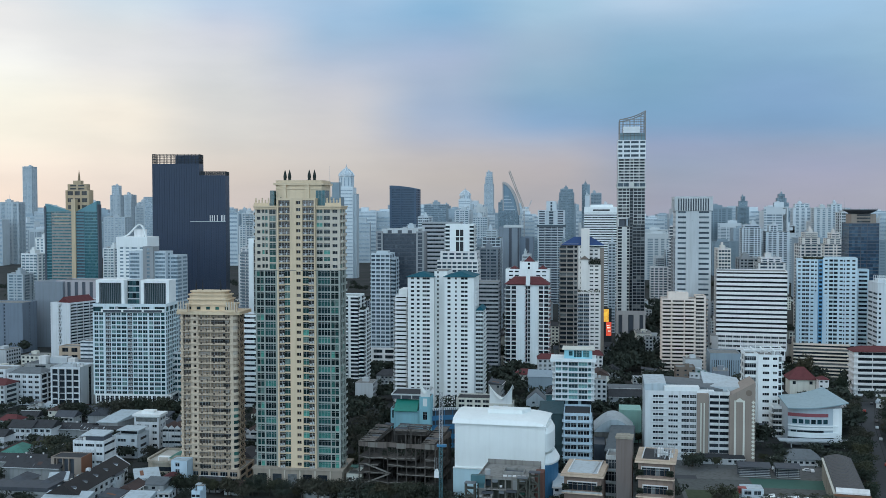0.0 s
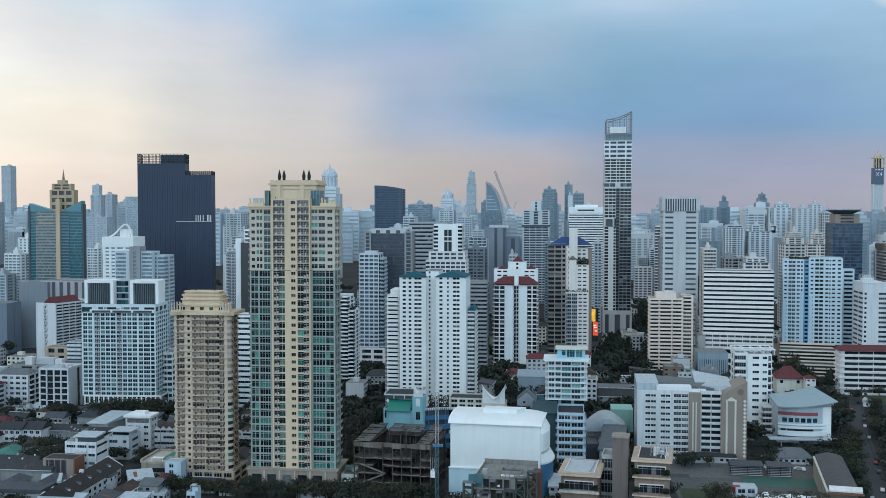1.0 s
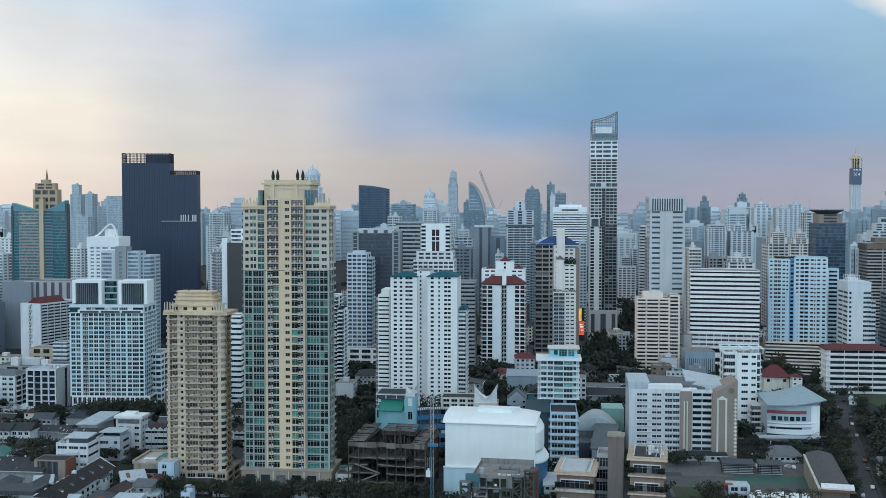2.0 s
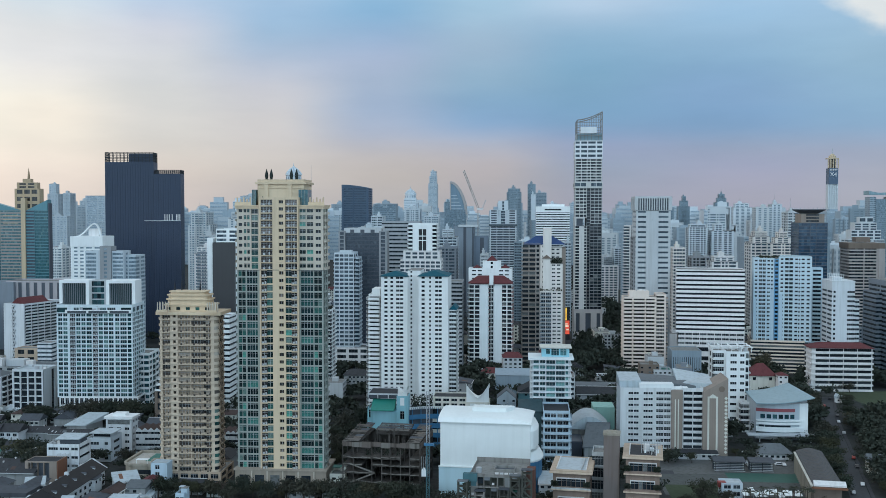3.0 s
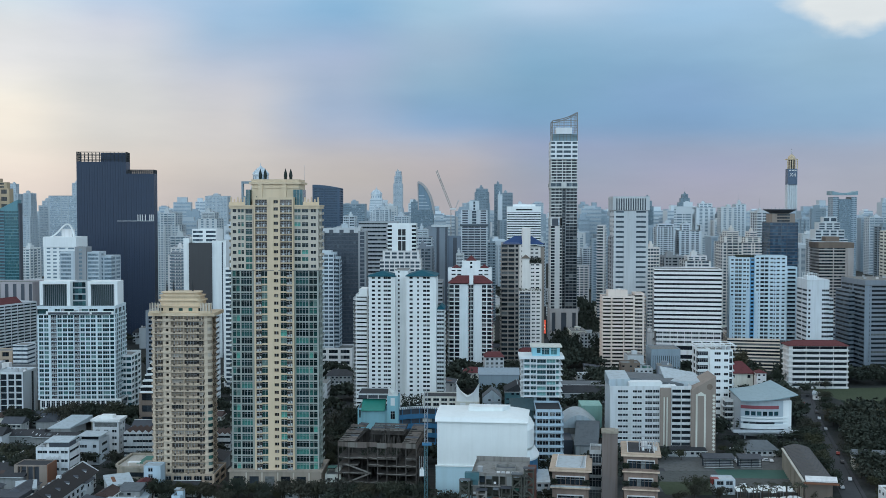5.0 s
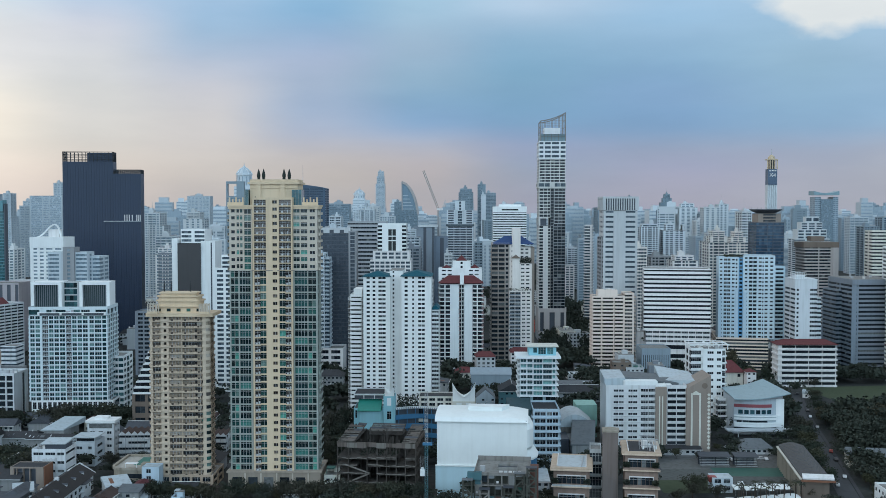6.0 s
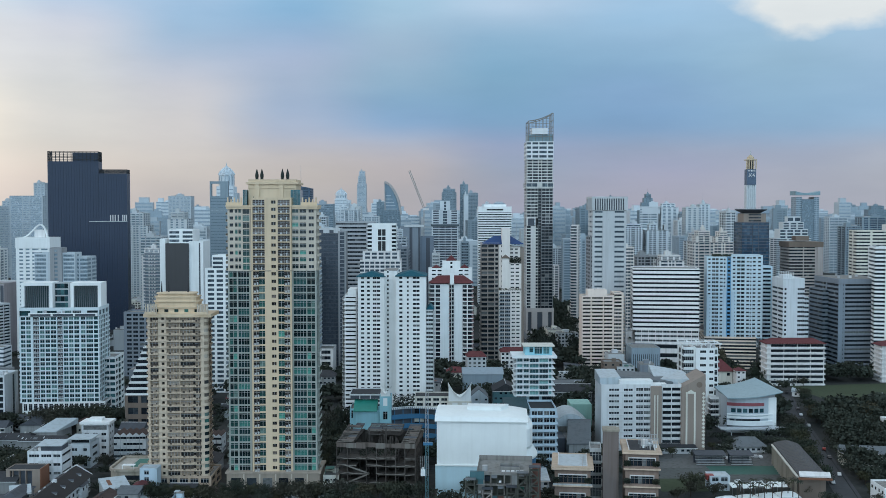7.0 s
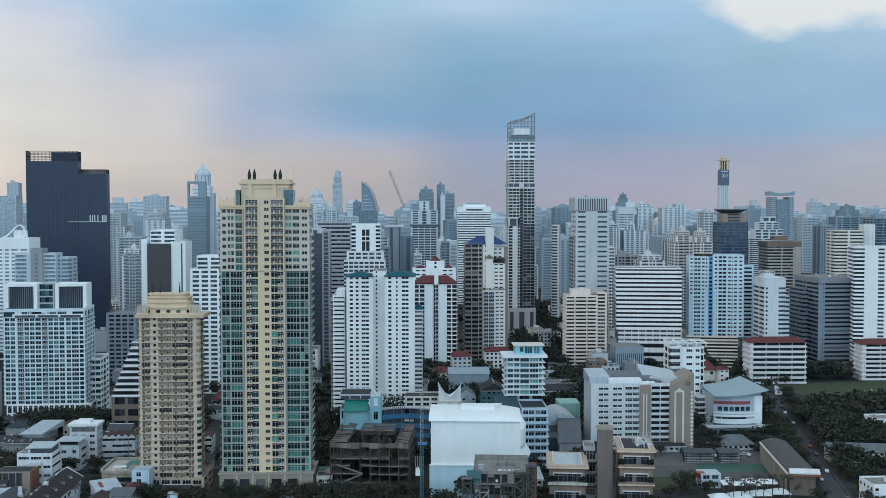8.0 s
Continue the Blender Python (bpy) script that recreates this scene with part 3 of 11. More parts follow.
# ---- shaped parts ----
def hip_roof(e, x0, x1, y0, y1, z0, z1, mat):
    part("tiled_roof", Geo().box(x0, x1, y0, y1, z0 - 0.25, z0).gable(x0, x1, y0, y1, z0, z1, "x" if x1 - x0 > y1 - y0 else "y", min(x1 - x0, y1 - y0) * 0.42), mat, e)


def spires(e, spots, z, high, r=0.9, mat=None):
    for x, y in spots:
        part("spire", Geo().ring(x, y, r, r * 0.75, z, z + high * 0.4, 8).ring(x, y, r * 0.75, 0.06, z + high * 0.4, z + high, 8), mat or darksteel, e)


def cypresses(e, spots, z, high):
    """Clipped dark roof cypresses in low tubs."""
    rings = ((0.0, 0.45), (0.12, 0.78), (0.35, 0.82), (0.6, 0.58), (0.82, 0.3), (1.0, 0.03))
    for x, y in spots:
        g = Geo().ring(x, y, 0.7, 0.8, z, z + 0.5, 10)
        for (a, ra), (b, rb) in zip(rings, rings[1:]):
            g.ring(x, y, ra, rb, z + 0.5 + a * (high - 0.5), z + 0.5 + b * (high - 0.5), 10)
        part("cypress", g, cypressgreen, e, "dark clipped cypress in a tub")


def roof_posts(e, x0, x1, z, y, ztop):
    """Clusters of slim columns at the ends of a roof terrace."""
    for side, xa in ((0, x0 + 1.0), (1, x1 - 5.0)):
        for i in range(4):
            for j in range(2):
                part("column", Geo().ring(xa + i * 1.3, y - 4 + j * 3, 0.3, 0.22, z, ztop, 8), palebeige, e)
        part("beam", Geo().box(xa - 0.4, xa + 4.3, y - 4.4, y - 3.6, z, z + 1.0), beige, e)


def tower_crown(e, x0, x1, y0, y1, z0, z1):
    """The stepped penthouse with pilasters, dark glass corners and spires."""
    w = x1 - x0
    g = Geo().box(x0 + w * 0.06, x1 - w * 0.06, y0, y1, z0, z1 - 2.2)
    for u in (0.22, 0.665):
        g.box(x0 + w * u - 1.0, x0 + w * u + 1.0, y0 - 0.6, y0, z0, z1 - 0.6)
    ph = part("penthouse", g, beige, e)
    part("crown_cornice", Geo().box(x0 + w * 0.02, x1 - w * 0.02, y0 - 0.7, y1 + 0.7, z1 - 2.2, z1 - 1.2).box(x0 + w * 0.06, x1 - w * 0.06, y0 - 0.2, y1 + 0.2, z1 - 1.2, z1), beige, ph)
    part("string_course", Geo().box(x0 + w * 0.06, x1 - w * 0.06, y0 - 0.35, y0 - 0.02, z1 - 4.0, z1 - 3.5), beige, ph)
    for u in (0.155, 0.64):
        part("slit_window", Geo().box(x0 + w * u - 0.22, x0 + w * u + 0.22, y0 - 0.04, y0 + 0.1, z0 + 1.2, z0 + 4.6), g_dark, ph)
    zm = z0 + (z1 - z0) * 0.62
    for a, b in ((x0 - 0.6, x0 + w * 0.045), (x1 - w * 0.15, x1 + 0.6)):
        cw = part("corner_window", Geo().box(a, b, y0 - 2.0, y0 + 6, z0, zm), g_teal, e)
        for k in range(4):
            u = a + (b - a) * k / 3
            part("mullion", Geo().box(u - 0.06, u + 0.06, y0 - 2.1, y0 - 2.0, z0, zm), greenframe, cw)
    part("terrace_arch", Geo().box(x0 + w * 0.3, x0 + w * 0.7, y0 - 3.2, y0 - 0.5, z0, z0 + 1.6).prism([(x0 + w * 0.34, y0 - 3.0), (x0 + w * 0.66, y0 - 3.0), (x0 + w * 0.66, y0 - 0.6), (x0 + w * 0.34, y0 - 0.6)], z0 + 1.6, z0 + 3.4), beige, e)
    cypresses(e, ((x0 + w * 0.19, y0 + 4), (x0 + w * 0.29, y0 + 3), (x0 + w * 0.67, y0 + 3), (x0 + w * 0.76, y0 + 4)), z1, 5.0)
    for sx in (x0 - 7.4, x1 + 1.6):
        for i in range(5):
            part("column", Geo().ring(sx + i * 1.5, y0 - 2, 0.46, 0.34, z0, z0 + 4.2 - (i % 2) * 0.8, 8), beige, e)
        part("terrace_wall", Geo().box(sx - 0.6, sx + 6.6, y0 - 3.5, y0 - 3.1, z0, z0 + 2.0), beige, e)
    part("mast", Geo().ring(x0 + w * 0.95, y1 - 2, 0.1, 0.05, z1, z1 + 7, 6), steel, e)


def podium(e, x0, x1, y0, y1, z):
    pod = part("podium", Geo().box(x0, x1, y0, y1, 0, z).box(x0 - 0.6, x1 + 0.6, y0 - 0.6, y1 + 0.6, z - 0.6, z + 0.15), podiumstone, e)
    n = 5
    for i in range(n):
        u = x0 + 2 + (x1 - x0 - 6) * i / n
        part("lobby_window", Geo().box(u, u + 4.2, y0 - 0.05, y0 + 0.2, 0.6, z - 2.6), g_dark, pod)
        part("pilaster", Geo().box(u + 5.4, u + 6.0, y0 - 0.3, y0, 0, z - 0.6), palebeige, pod)


def roof_screen(e, x0, x1, y0, y1, z0, z1):
    """A white frame round a dark louvred opening."""
    t = 2.0
    frame_part = part("screen_frame", Geo().box(x0, x0 + t, y0, y1, z0, z1).box(x1 - t, x1, y0, y1, z0, z1).box(x0 + t, x1 - t, y0, y1, z1 - 1.8, z1), white, e)
    part("screen_back", Geo().box(x0 + t, x1 - t, y0 + 4, y0 + 4.3, z0, z1 - 1.8), paint("dark_green_louvre", (0.02, 0.06, 0.065), 0.4), e)
    n = 12
    for i in range(n):
        u = x0 + t + (x1 - x0 - 2 * t) * (i + 0.5) / n
        part("fin", Geo().box(u - 0.12, u + 0.12, y0 + 0.6, y0 + 1.2, z0 + 0.5, z1 - 1.8), greyblue, frame_part)


def roof_arch(e, x0, x1, y, z0, z1):
    g = Geo()
    pts = [(x0 + (x1 - x0) * i / 18, z0 + (z1 - z0) * math.sin(math.pi * (i / 18) ** 2.1) ** 0.75) for i in range(18)] + [(x1, z0)]
    for (xa, za), (xb, zb) in zip(pts, pts[1:]):
        g.bar((xa, y, za), (xb, y, zb), 0.5)
        g.bar((xa, y + 1.6, za), (xb, y + 1.6, zb), 0.4)
    part("roof_arch", g, white, e)
    part("roof_house", Geo().box(x0 + (x1 - x0) * 0.45, x0 + (x1 - x0) * 0.9, y + 1, y + 7, z0, z0 + (z1 - z0) * 0.6), white2, e)


def sky_screen(e, x0, x1, y0, y1, z0, z1):
    """An open steel lattice round a roof."""
    g = Geo()
    n, k = 13, 4
    for yy in (y0 + 0.3, y1 - 0.3):
        for i in range(n + 1):
            x = x0 + 0.3 + (x1 - x0 - 0.6) * i / n
            g.bar((x, yy, z0), (x, yy, z1), 0.22)
        for j in range(1, k + 1):
            z = z0 + (z1 - z0) * j / k
            g.bar((x0, yy, z), (x1, yy, z), 0.2)
    for xx in (x0 + 0.3, x1 - 0.3):
        for i in range(8):
            y = y0 + (y1 - y0) * i / 7
            g.bar((xx, y, z0), (xx, y, z1), 0.22)
        for j in range(1, k + 1):
            z = z0 + (z1 - z0) * j / k
            g.bar((xx, y0, z), (xx, y1, z), 0.2)
    part("roof_lattice", g, darksteel, e)


def sky_terrace(e, x0, x1, y, z0, z1):
    part("terrace_edge", Geo().box(x0, x1, y - 0.5, y, z0, z0 + 0.6), palegrey, e)
    for u in (0.56, 0.62, 0.68, 0.76, 0.88, 0.92, 0.97):
        x = x0 + (x1 - x0) * u
        part("light_slot", Geo().box(x - 0.4, x + 0.4, y - 0.25, y, z0 + 0.6, z1), white2, e)


def steel_crown(e, x0, x1, y0, y1, z0, zl, zr):
    """A lattice crown that rises in a curve towards one side."""
    g = Geo()
    n = 7
    top = lambda u: zl + (zr - zl) * (0.35 * u + 0.65 * u ** 2.2)
    for yy in (y0, y1):
        for i in range(n + 1):
            u = i / n
            x = x0 + (x1 - x0) * u
            g.bar((x, yy, z0), (x, yy, top(u)), 0.2 if 0 < i < n else 0.4)
            if i:
                v = (i - 1) / n
                g.bar((x0 + (x1 - x0) * v, yy, top(v)), (x, yy, top(u)), 0.45)
        for j in range(1, 6):
            z = z0 + (zr - z0) * j / 5.6
            us = [i / 20 for i in range(21) if top(i / 20) >= z]
            if us:
                g.bar((x0 + (x1 - x0) * us[0], yy, z), (x1, yy, z), 0.22)
    for u in (0, 1):
        x = x0 + (x1 - x0) * u
        for j in range(5):
            z = z0 + (top(u) - z0) * j / 4
            g.bar((x, y0, z), (x, y1, z), 0.18)
        g.bar((x, (y0 + y1) / 2, z0), (x, (y0 + y1) / 2, top(u)), 0.2)
    part("crown_lattice", g, paint("dull_steel", (0.22, 0.21, 0.20), 0.5, metal=0.2), e)


def planting(e, x0, x1, y0, y1, z, n, r, seed=4):
    """A shaggy bed of shrubs on a terrace."""
    rnd, g = random.Random(seed), Geo()
    for _ in range(n * 8):
        c = Vector((rnd.uniform(x0, x1), rnd.uniform(y0, y1), z + rnd.random() ** 1.5 * r))
        a, b = Vector((rnd.gauss(0, 1), rnd.gauss(0, 1), rnd.gauss(0, 1))).normalized() * 0.35, Vector((rnd.gauss(0, 1), rnd.gauss(0, 1), rnd.gauss(0, 1))).normalized() * 0.35
        k = len(g.v)
        g.v += [tuple(c - a - b), tuple(c + a - b), tuple(c + a + b), tuple(c - a + b)]
        g.f.append((k, k + 1, k + 2, k + 3))
    part("planting", g, leaf, e, kind="stuff")


def railing(e, x0, x1, y0, y1, z, high):
    g = Geo()
    for yy in (y0, y1):
        for j in (0.5, 1.0):
            g.bar((x0, yy, z + high * j), (x1, yy, z + high * j), 0.1)
        for i in range(7):
            x = x0 + (x1 - x0) * i / 6
            g.bar((x, yy, z), (x, yy, z + high), 0.1)
    part("roof_frame", g, white, e)


def flared_pad(e, x0, x1, y0, y1, z0, z1):
    cx, cy, r = (x0 + x1) / 2, (y0 + y1) / 2, (x1 - x0) / 2
    part("landing_pad", Geo().ring(cx, cy, r * 0.55, r, z0, z1 - 0.8, 24).ring(cx, cy, r, r, z1 - 0.8, z1, 24), darkgrey, e)
    g = Geo()
    for i in range(24):
        a = 2 * math.pi * i / 24
        g.bar((cx + r * math.cos(a), cy + r * math.sin(a), z1), (cx + r * math.cos(a), cy + r * math.sin(a), z1 + 1.6), 0.12)
    part("pad_rail", g, steel, e)


def bowl_roof(e, x0, x1, y0, y1, z0, z1, mat):
    n, g = 12, Geo()
    f = lambda u: z1 - (z1 - z0) * 0.55 * (1 - (2 * u - 1) ** 2)
    g.extrude([(x0, z0 - 0.5), (x1, z0 - 0.5)] + [(x1 - (x1 - x0) * i / n, f(1 - i / n)) for i in range(n + 1)], y0, y1)
    part("bowl_roof", g, mat, e)


def tower_crane(e, x, y, z, ztop):
    g = Geo()
    for a in (-0.8, 0.8):
        for b in (-0.8, 0.8):
            g.bar((x + a, y + b, z), (x + a, y + b, ztop), 0.18)
    n = int((ztop - z) / 2.2)
    for i in range(n):
        za, zb = z + (ztop - z) * i / n, z + (ztop - z) * (i + 1) / n
        s = 1 if i % 2 else -1
        g.bar((x - 0.8 * s, y - 0.8, za), (x + 0.8 * s, y - 0.8, zb), 0.1)
        g.bar((x - 0.8, y - 0.8 * s, za), (x - 0.8, y + 0.8 * s, zb), 0.1)
    part("crane_mast", g, taupegrey, e)
    j = Geo()
    jib = lambda t, o: (x - 18 * t + o, y, ztop + 46 * t + (1.2 if o else 0))
    for i in range(14):
        a, b = i / 14, (i + 1) / 14
        j.bar(jib(a, 0), jib(b, 0), 0.45)
        j.bar(jib(a, 1.4), jib(b, 1.4), 0.45)
        j.bar(jib(a, 0), jib(b, 1.4), 0.15)
    part("crane_jib", j, taupegrey, e)
    part("crane_cab", Geo().box(x - 1.5, x + 6, y - 1.2, y + 1.2, ztop, ztop + 2.4), white2, e)
    part("counter_mast", Geo().bar((x + 5, y, ztop + 2), (x + 9, y, ztop + 12), 0.4), steel, e)


def rooftop(e, x0, x1, y0, y1, z, wall, seed):
    """Lift room, plant, tanks, a parapet and now and then a mast on a flat tower top."""
    r, w, d = random.Random(seed), x1 - x0, y1 - y0
    part("parapet", Geo().box(x0, x1, y0, y0 + 0.4, z, z + 1.2).box(x0, x1, y1 - 0.4, y1, z, z + 1.2).box(x0, x0 + 0.4, y0 + 0.4, y1 - 0.4, z, z + 1.2).box(x1 - 0.4, x1, y0 + 0.4, y1 - 0.4, z, z + 1.2), wall, e)
    u, h = x0 + w * r.uniform(0.15, 0.5), r.uniform(3.0, 5.5)
    lift = Geo().box(u, u + w * 0.3, y0 + d * 0.25, y0 + d * 0.6, z, z + h).box(u - 0.4, u + w * 0.3 + 0.4, y0 + d * 0.25 - 0.4, y0 + d * 0.6 + 0.4, z + h, z + h + 0.4)
    lift.box(u + w * 0.06, u + w * 0.2, y0 + d * 0.3, y0 + d * 0.5, z + h + 0.4, z + h + r.uniform(1.6, 3.4))
    part("lift_room", lift, wall, e)
    v = x0 + w * (0.62 if u < x0 + w * 0.3 else 0.1)
    part("roof_plant", Geo().box(v, v + w * 0.2, y0 + d * 0.15, y0 + d * 0.35, z, z + 2.2).ring(v + w * 0.12, y0 + d * 0.6, w * 0.06, w * 0.055, z, z + 2.8, 10), steel, e)
    if r.random() < 0.4:
        part("mast", Geo().ring(u + w * 0.15, y0 + d * 0.45, 0.3, 0.1, z + h, z + h + r.uniform(8, 16), 6), steel, e)


# ---- trees ----
def crown_mesh(name, seed, n, leaf_size, mat, flat=0.75):
    rnd, g = random.Random(seed), Geo()
    lobes = [(Vector((rnd.gauss(0, 0.42), rnd.gauss(0, 0.42), rnd.uniform(-0.25, 0.5))), rnd.uniform(0.24, 0.5)) for _ in range(24)]
    for _ in range(n):
        c, r = rnd.choice(lobes)
        d = Vector((rnd.gauss(0, 1), rnd.gauss(0, 1), rnd.gauss(0, 1))).normalized()
        p = c + d * r * rnd.uniform(0.6, 1.12)
        p.z *= flat
        s = leaf_size * rnd.uniform(0.6, 1.4)
        q = (d + Vector((rnd.gauss(0, 0.8), rnd.gauss(0, 0.8), rnd.gauss(0, 0.8)))).normalized()
        a = (q.cross(Vector((rnd.gauss(0, 1), rnd.gauss(0, 1), rnd.gauss(0, 1))))).normalized() * s
        b = q.cross(a).normalized() * s
        k = len(g.v)
        g.v += [tuple(p - a - b * 0.6), tuple(p + a * 0.7 - b), tuple(p + a + b * 0.7), tuple(p - a * 0.6 + b)]
        g.f.append((k, k + 1, k + 2, k + 3))
    return g.mesh(name, mat)


def trunk_mesh(name, seed):
    rnd, g = random.Random(seed), Geo()
    g.ring(0, 0, 0.06, 0.035, -1.0, -0.2, 8)
    for i in range(6):
        a = rnd.uniform(0, 6.3)
        g.bar((0, 0, -0.45 + 0.04 * i), (0.45 * math.cos(a), 0.45 * math.sin(a), 0.05 + 0.05 * i), 0.018)
    return g.mesh(name, bark)


CROWNS = [crown_mesh("crown", 10 + i, 1350, 0.048, (leaf, leaf, leaf2)[i % 3], 0.7 + 0.1 * (i % 3)) for i in range(6)]
MEDIUM = [crown_mesh("crown", 50 + i, 480, 0.078, (leaf, leaf2, leaf)[i % 3], 0.7 + 0.1 * (i % 3)) for i in range(6)]
SMALL = [crown_mesh("crown", 40 + i, 230, 0.115, (leaf, leaf2)[i % 2]) for i in range(4)]
TRUNKS = [trunk_mesh("trunk", 70 + i) for i in range(3)]


def tree(x, y, high, seed, wide=1.0, label="broad leafy green city tree", meshes=None):
    rnd = random.Random(seed)
    e = thing("tree", label, "tree", x, y, 0, rnd.uniform(0, 360), "street and garden trees")
    r = high * 0.5 * wide
    for name, me in (("trunk", rnd.choice(TRUNKS)), ("crown", rnd.choice(meshes or CROWNS))):
        ob = part(name, me, None, e)
        ob.matrix_local = Matrix.Translation((0, 0, high * 0.55)) @ Matrix.Diagonal((r, r, high * 0.55, 1))
    return e


def palm_meshes():
    g = Geo()
    rnd = random.Random(5)
    for i in range(16):
        a, droop = 2 * math.pi * i / 16 + rnd.uniform(-0.2, 0.2), rnd.uniform(0.2, 1.0)
        last = Vector((0, 0, 0))
        for j in range(1, 6):
            t = j / 5
            p = Vector((math.cos(a) * 2.6 * t, math.sin(a) * 2.6 * t, 1.1 * t * (1.2 - droop * 1.6 * t)))
            s = Vector((-math.sin(a), math.cos(a), 0)) * (0.45 * (1 - t) + 0.12)
            k = len(g.v)
            g.v += [tuple(last - s), tuple(last + s), tuple(p + s * 0.8 - Vector((0, 0, 0.25))), tuple(p - s * 0.8 - Vector((0, 0, 0.25)))]
            g.f.append((k, k + 1, k + 2, k + 3))
            last = p
    return g.mesh("fronds", leaf)


FRONDS = palm_meshes()


def palm(x, y, high, seed, z=0.0):
    e = thing("palm_tree", "tall slender palm with drooping green fronds", "tree", x, y, z, seed * 37 % 360, "palms")
    part("trunk", Geo().ring(0, 0, 0.22, 0.14, 0, high, 8), bark, e)
    ob = part("fronds", FRONDS, None, e)
    ob.matrix_local = Matrix.Translation((0, 0, high))
    return e


# ---- low houses ----
def house(x, y, yaw, w, d, floors, roof_kind, wall, roof_mat, seed, label, name="house"):
    rnd = random.Random(seed)
    fh = 3.1
    h = floors * fh
    e = thing(name, label, "house", x, y, 0, yaw, "low houses")
    part("wall", Geo().box(-w / 2, w / 2, -d / 2, d / 2, 0, h), wall, e)
    if roof_kind == "gable":
        along = "x" if w >= d else "y"
        part("roof", Geo().gable(-w / 2, w / 2, -d / 2, d / 2, h - 0.02, h + min(w, d) * 0.30, along, 0.0, 0.7), roof_mat, e)
    elif roof_kind == "gable_y":
        part("roof", Geo().gable(-w / 2, w / 2, -d / 2 + 0.3, d / 2, h - 0.02, h + w * 0.45, "y", 0.0, 0.25), roof_mat, e)
        part("gable_wall", Geo().gable(-w / 2, w / 2, -d / 2, -d / 2 + 0.25, h - 0.02, h + w * 0.42, "y"), wall, e)
    elif roof_kind == "hip":
        along = "x" if w >= d else "y"
        part("roof", Geo().gable(-w / 2, w / 2, -d / 2, d / 2, h - 0.02, h + min(w, d) * 0.28, along, min(w, d) * 0.35, 0.8), roof_mat, e)
    elif roof_kind == "lean":
        part("roof", Geo().prism([(-w / 2 - 0.4, -d / 2 - 0.4), (w / 2 + 0.4, -d / 2 - 0.4), (w / 2 + 0.4, d / 2 + 0.4), (-w / 2 - 0.4, d / 2 + 0.4)], h - 0.1, [h + 0.2, h + 0.2, h + 1.6, h + 1.6]), roof_mat, e)
    else:
        g = Geo().box(-w / 2 + 0.2, w / 2 - 0.2, -d / 2 + 0.2, d / 2 - 0.2, h, h + 0.15)
        part("roof", g, roof_mat, e)
        t = 0.2
        part("parapet", Geo().box(-w / 2, w / 2, -d / 2, -d / 2 + t, h, h + 0.9).box(-w / 2, w / 2, d / 2 - t, d / 2, h, h + 0.9).box(-w / 2, -w / 2 + t, -d / 2 + t, d / 2 - t, h, h + 0.9).box(w / 2 - t, w / 2, -d / 2 + t, d / 2 - t, h, h + 0.9), wall, e)
        if rnd.random() < 0.7:
            u, v = rnd.uniform(-w / 3, w / 4), rnd.uniform(-d / 4, d / 4)
            sh = part("stair_head", Geo().box(u, u + 2.6, v, v + 2.6, h + 0.15, h + 2.4), wall, e)
            part("cap", Geo().box(u - 0.2, u + 2.8, v - 0.2, v + 2.8, h + 2.4, h + 2.55), roofslab, sh)
        if rnd.random() < 0.6:
            u, v = rnd.uniform(-w / 3, w / 3), rnd.uniform(-d / 3, d / 3)
            part("water_tank", Geo().ring(u, v, 0.7, 0.7, h + 0.15, h + 1.7, 12), steel, e)
        if rnd.random() < 0.45:
            part("canopy", Geo().box(-w / 2 + 0.3, w * rnd.uniform(-0.1, 0.3), 0, d / 2 - 0.3, h + 2.5, h + 2.6).box(-w / 2 + 0.4, -w / 2 + 0.55, 0.1, 0.25, h + 0.15, h + 2.5), rnd.choice((paleroof, greyroof, greenroof)), e)
    if roof_kind == "gable" and rnd.random() < 0.7:
        zr, q = h + min(w, d) * 0.30 + 0.02, max(w, d) / 2 + 0.7
        a, b = ((-q, 0, zr), (q, 0, zr)) if w >= d else ((0, -q, zr), (0, q, zr))
        part("ridge_cap", Geo().bar(a, b, 0.14), rnd.choice((palegrey, slateroof, white2)), e)
    if roof_kind in ("gable", "lean") and rnd.random() < 0.6:
        part("gutter", Geo().box(-w / 2 - 0.6, w / 2 + 0.6, -d / 2 - 0.95, -d / 2 - 0.72, h - 0.25, h), white2, e)
    if roof_kind == "lean" and rnd.random() < 0.5:
        u = rnd.uniform(-w / 3, w / 4)
        part("roof_patch", Geo().prism([(u, -d / 4), (u + 1.6, -d / 4), (u + 1.6, d / 4), (u, d / 4)], h - 0.05, [h + 0.62, h + 0.62, h + 1.32, h + 1.32]), rnd.choice((slateroof, rust, paleroof)), e)
    for k in range(rnd.randint(1, 4)):
        u, i = rnd.uniform(-w / 2 + 0.6, w / 2 - 1.4), rnd.randrange(floors)
        part("condenser", Geo().box(u, u + 0.8, -d / 2 - 0.45, -d / 2 - 0.05, i * fh + 0.5, i * fh + 1.1), white2, e)
    n, wg = max(2, int(w / 2.6)), Geo()
    for i in range(floors):
        for j in range(n):
            if rnd.random() < 0.15:
                continue
            u = -w / 2 + w * (j + 0.5) / n
            wg.box(u - 0.75, u + 0.75, -d / 2 - 0.05, -d / 2, i * fh + 1.2, i * fh + 2.3)
        for j in range(max(1, int(d / 3))):
            v = -d / 2 + d * (j + 0.5) / max(1, int(d / 3))
            if rnd.random() < 0.45:
                wg.box(w / 2, w / 2 + 0.05, v - 0.6, v + 0.6, i * fh + 1.0, i * fh + 2.3)
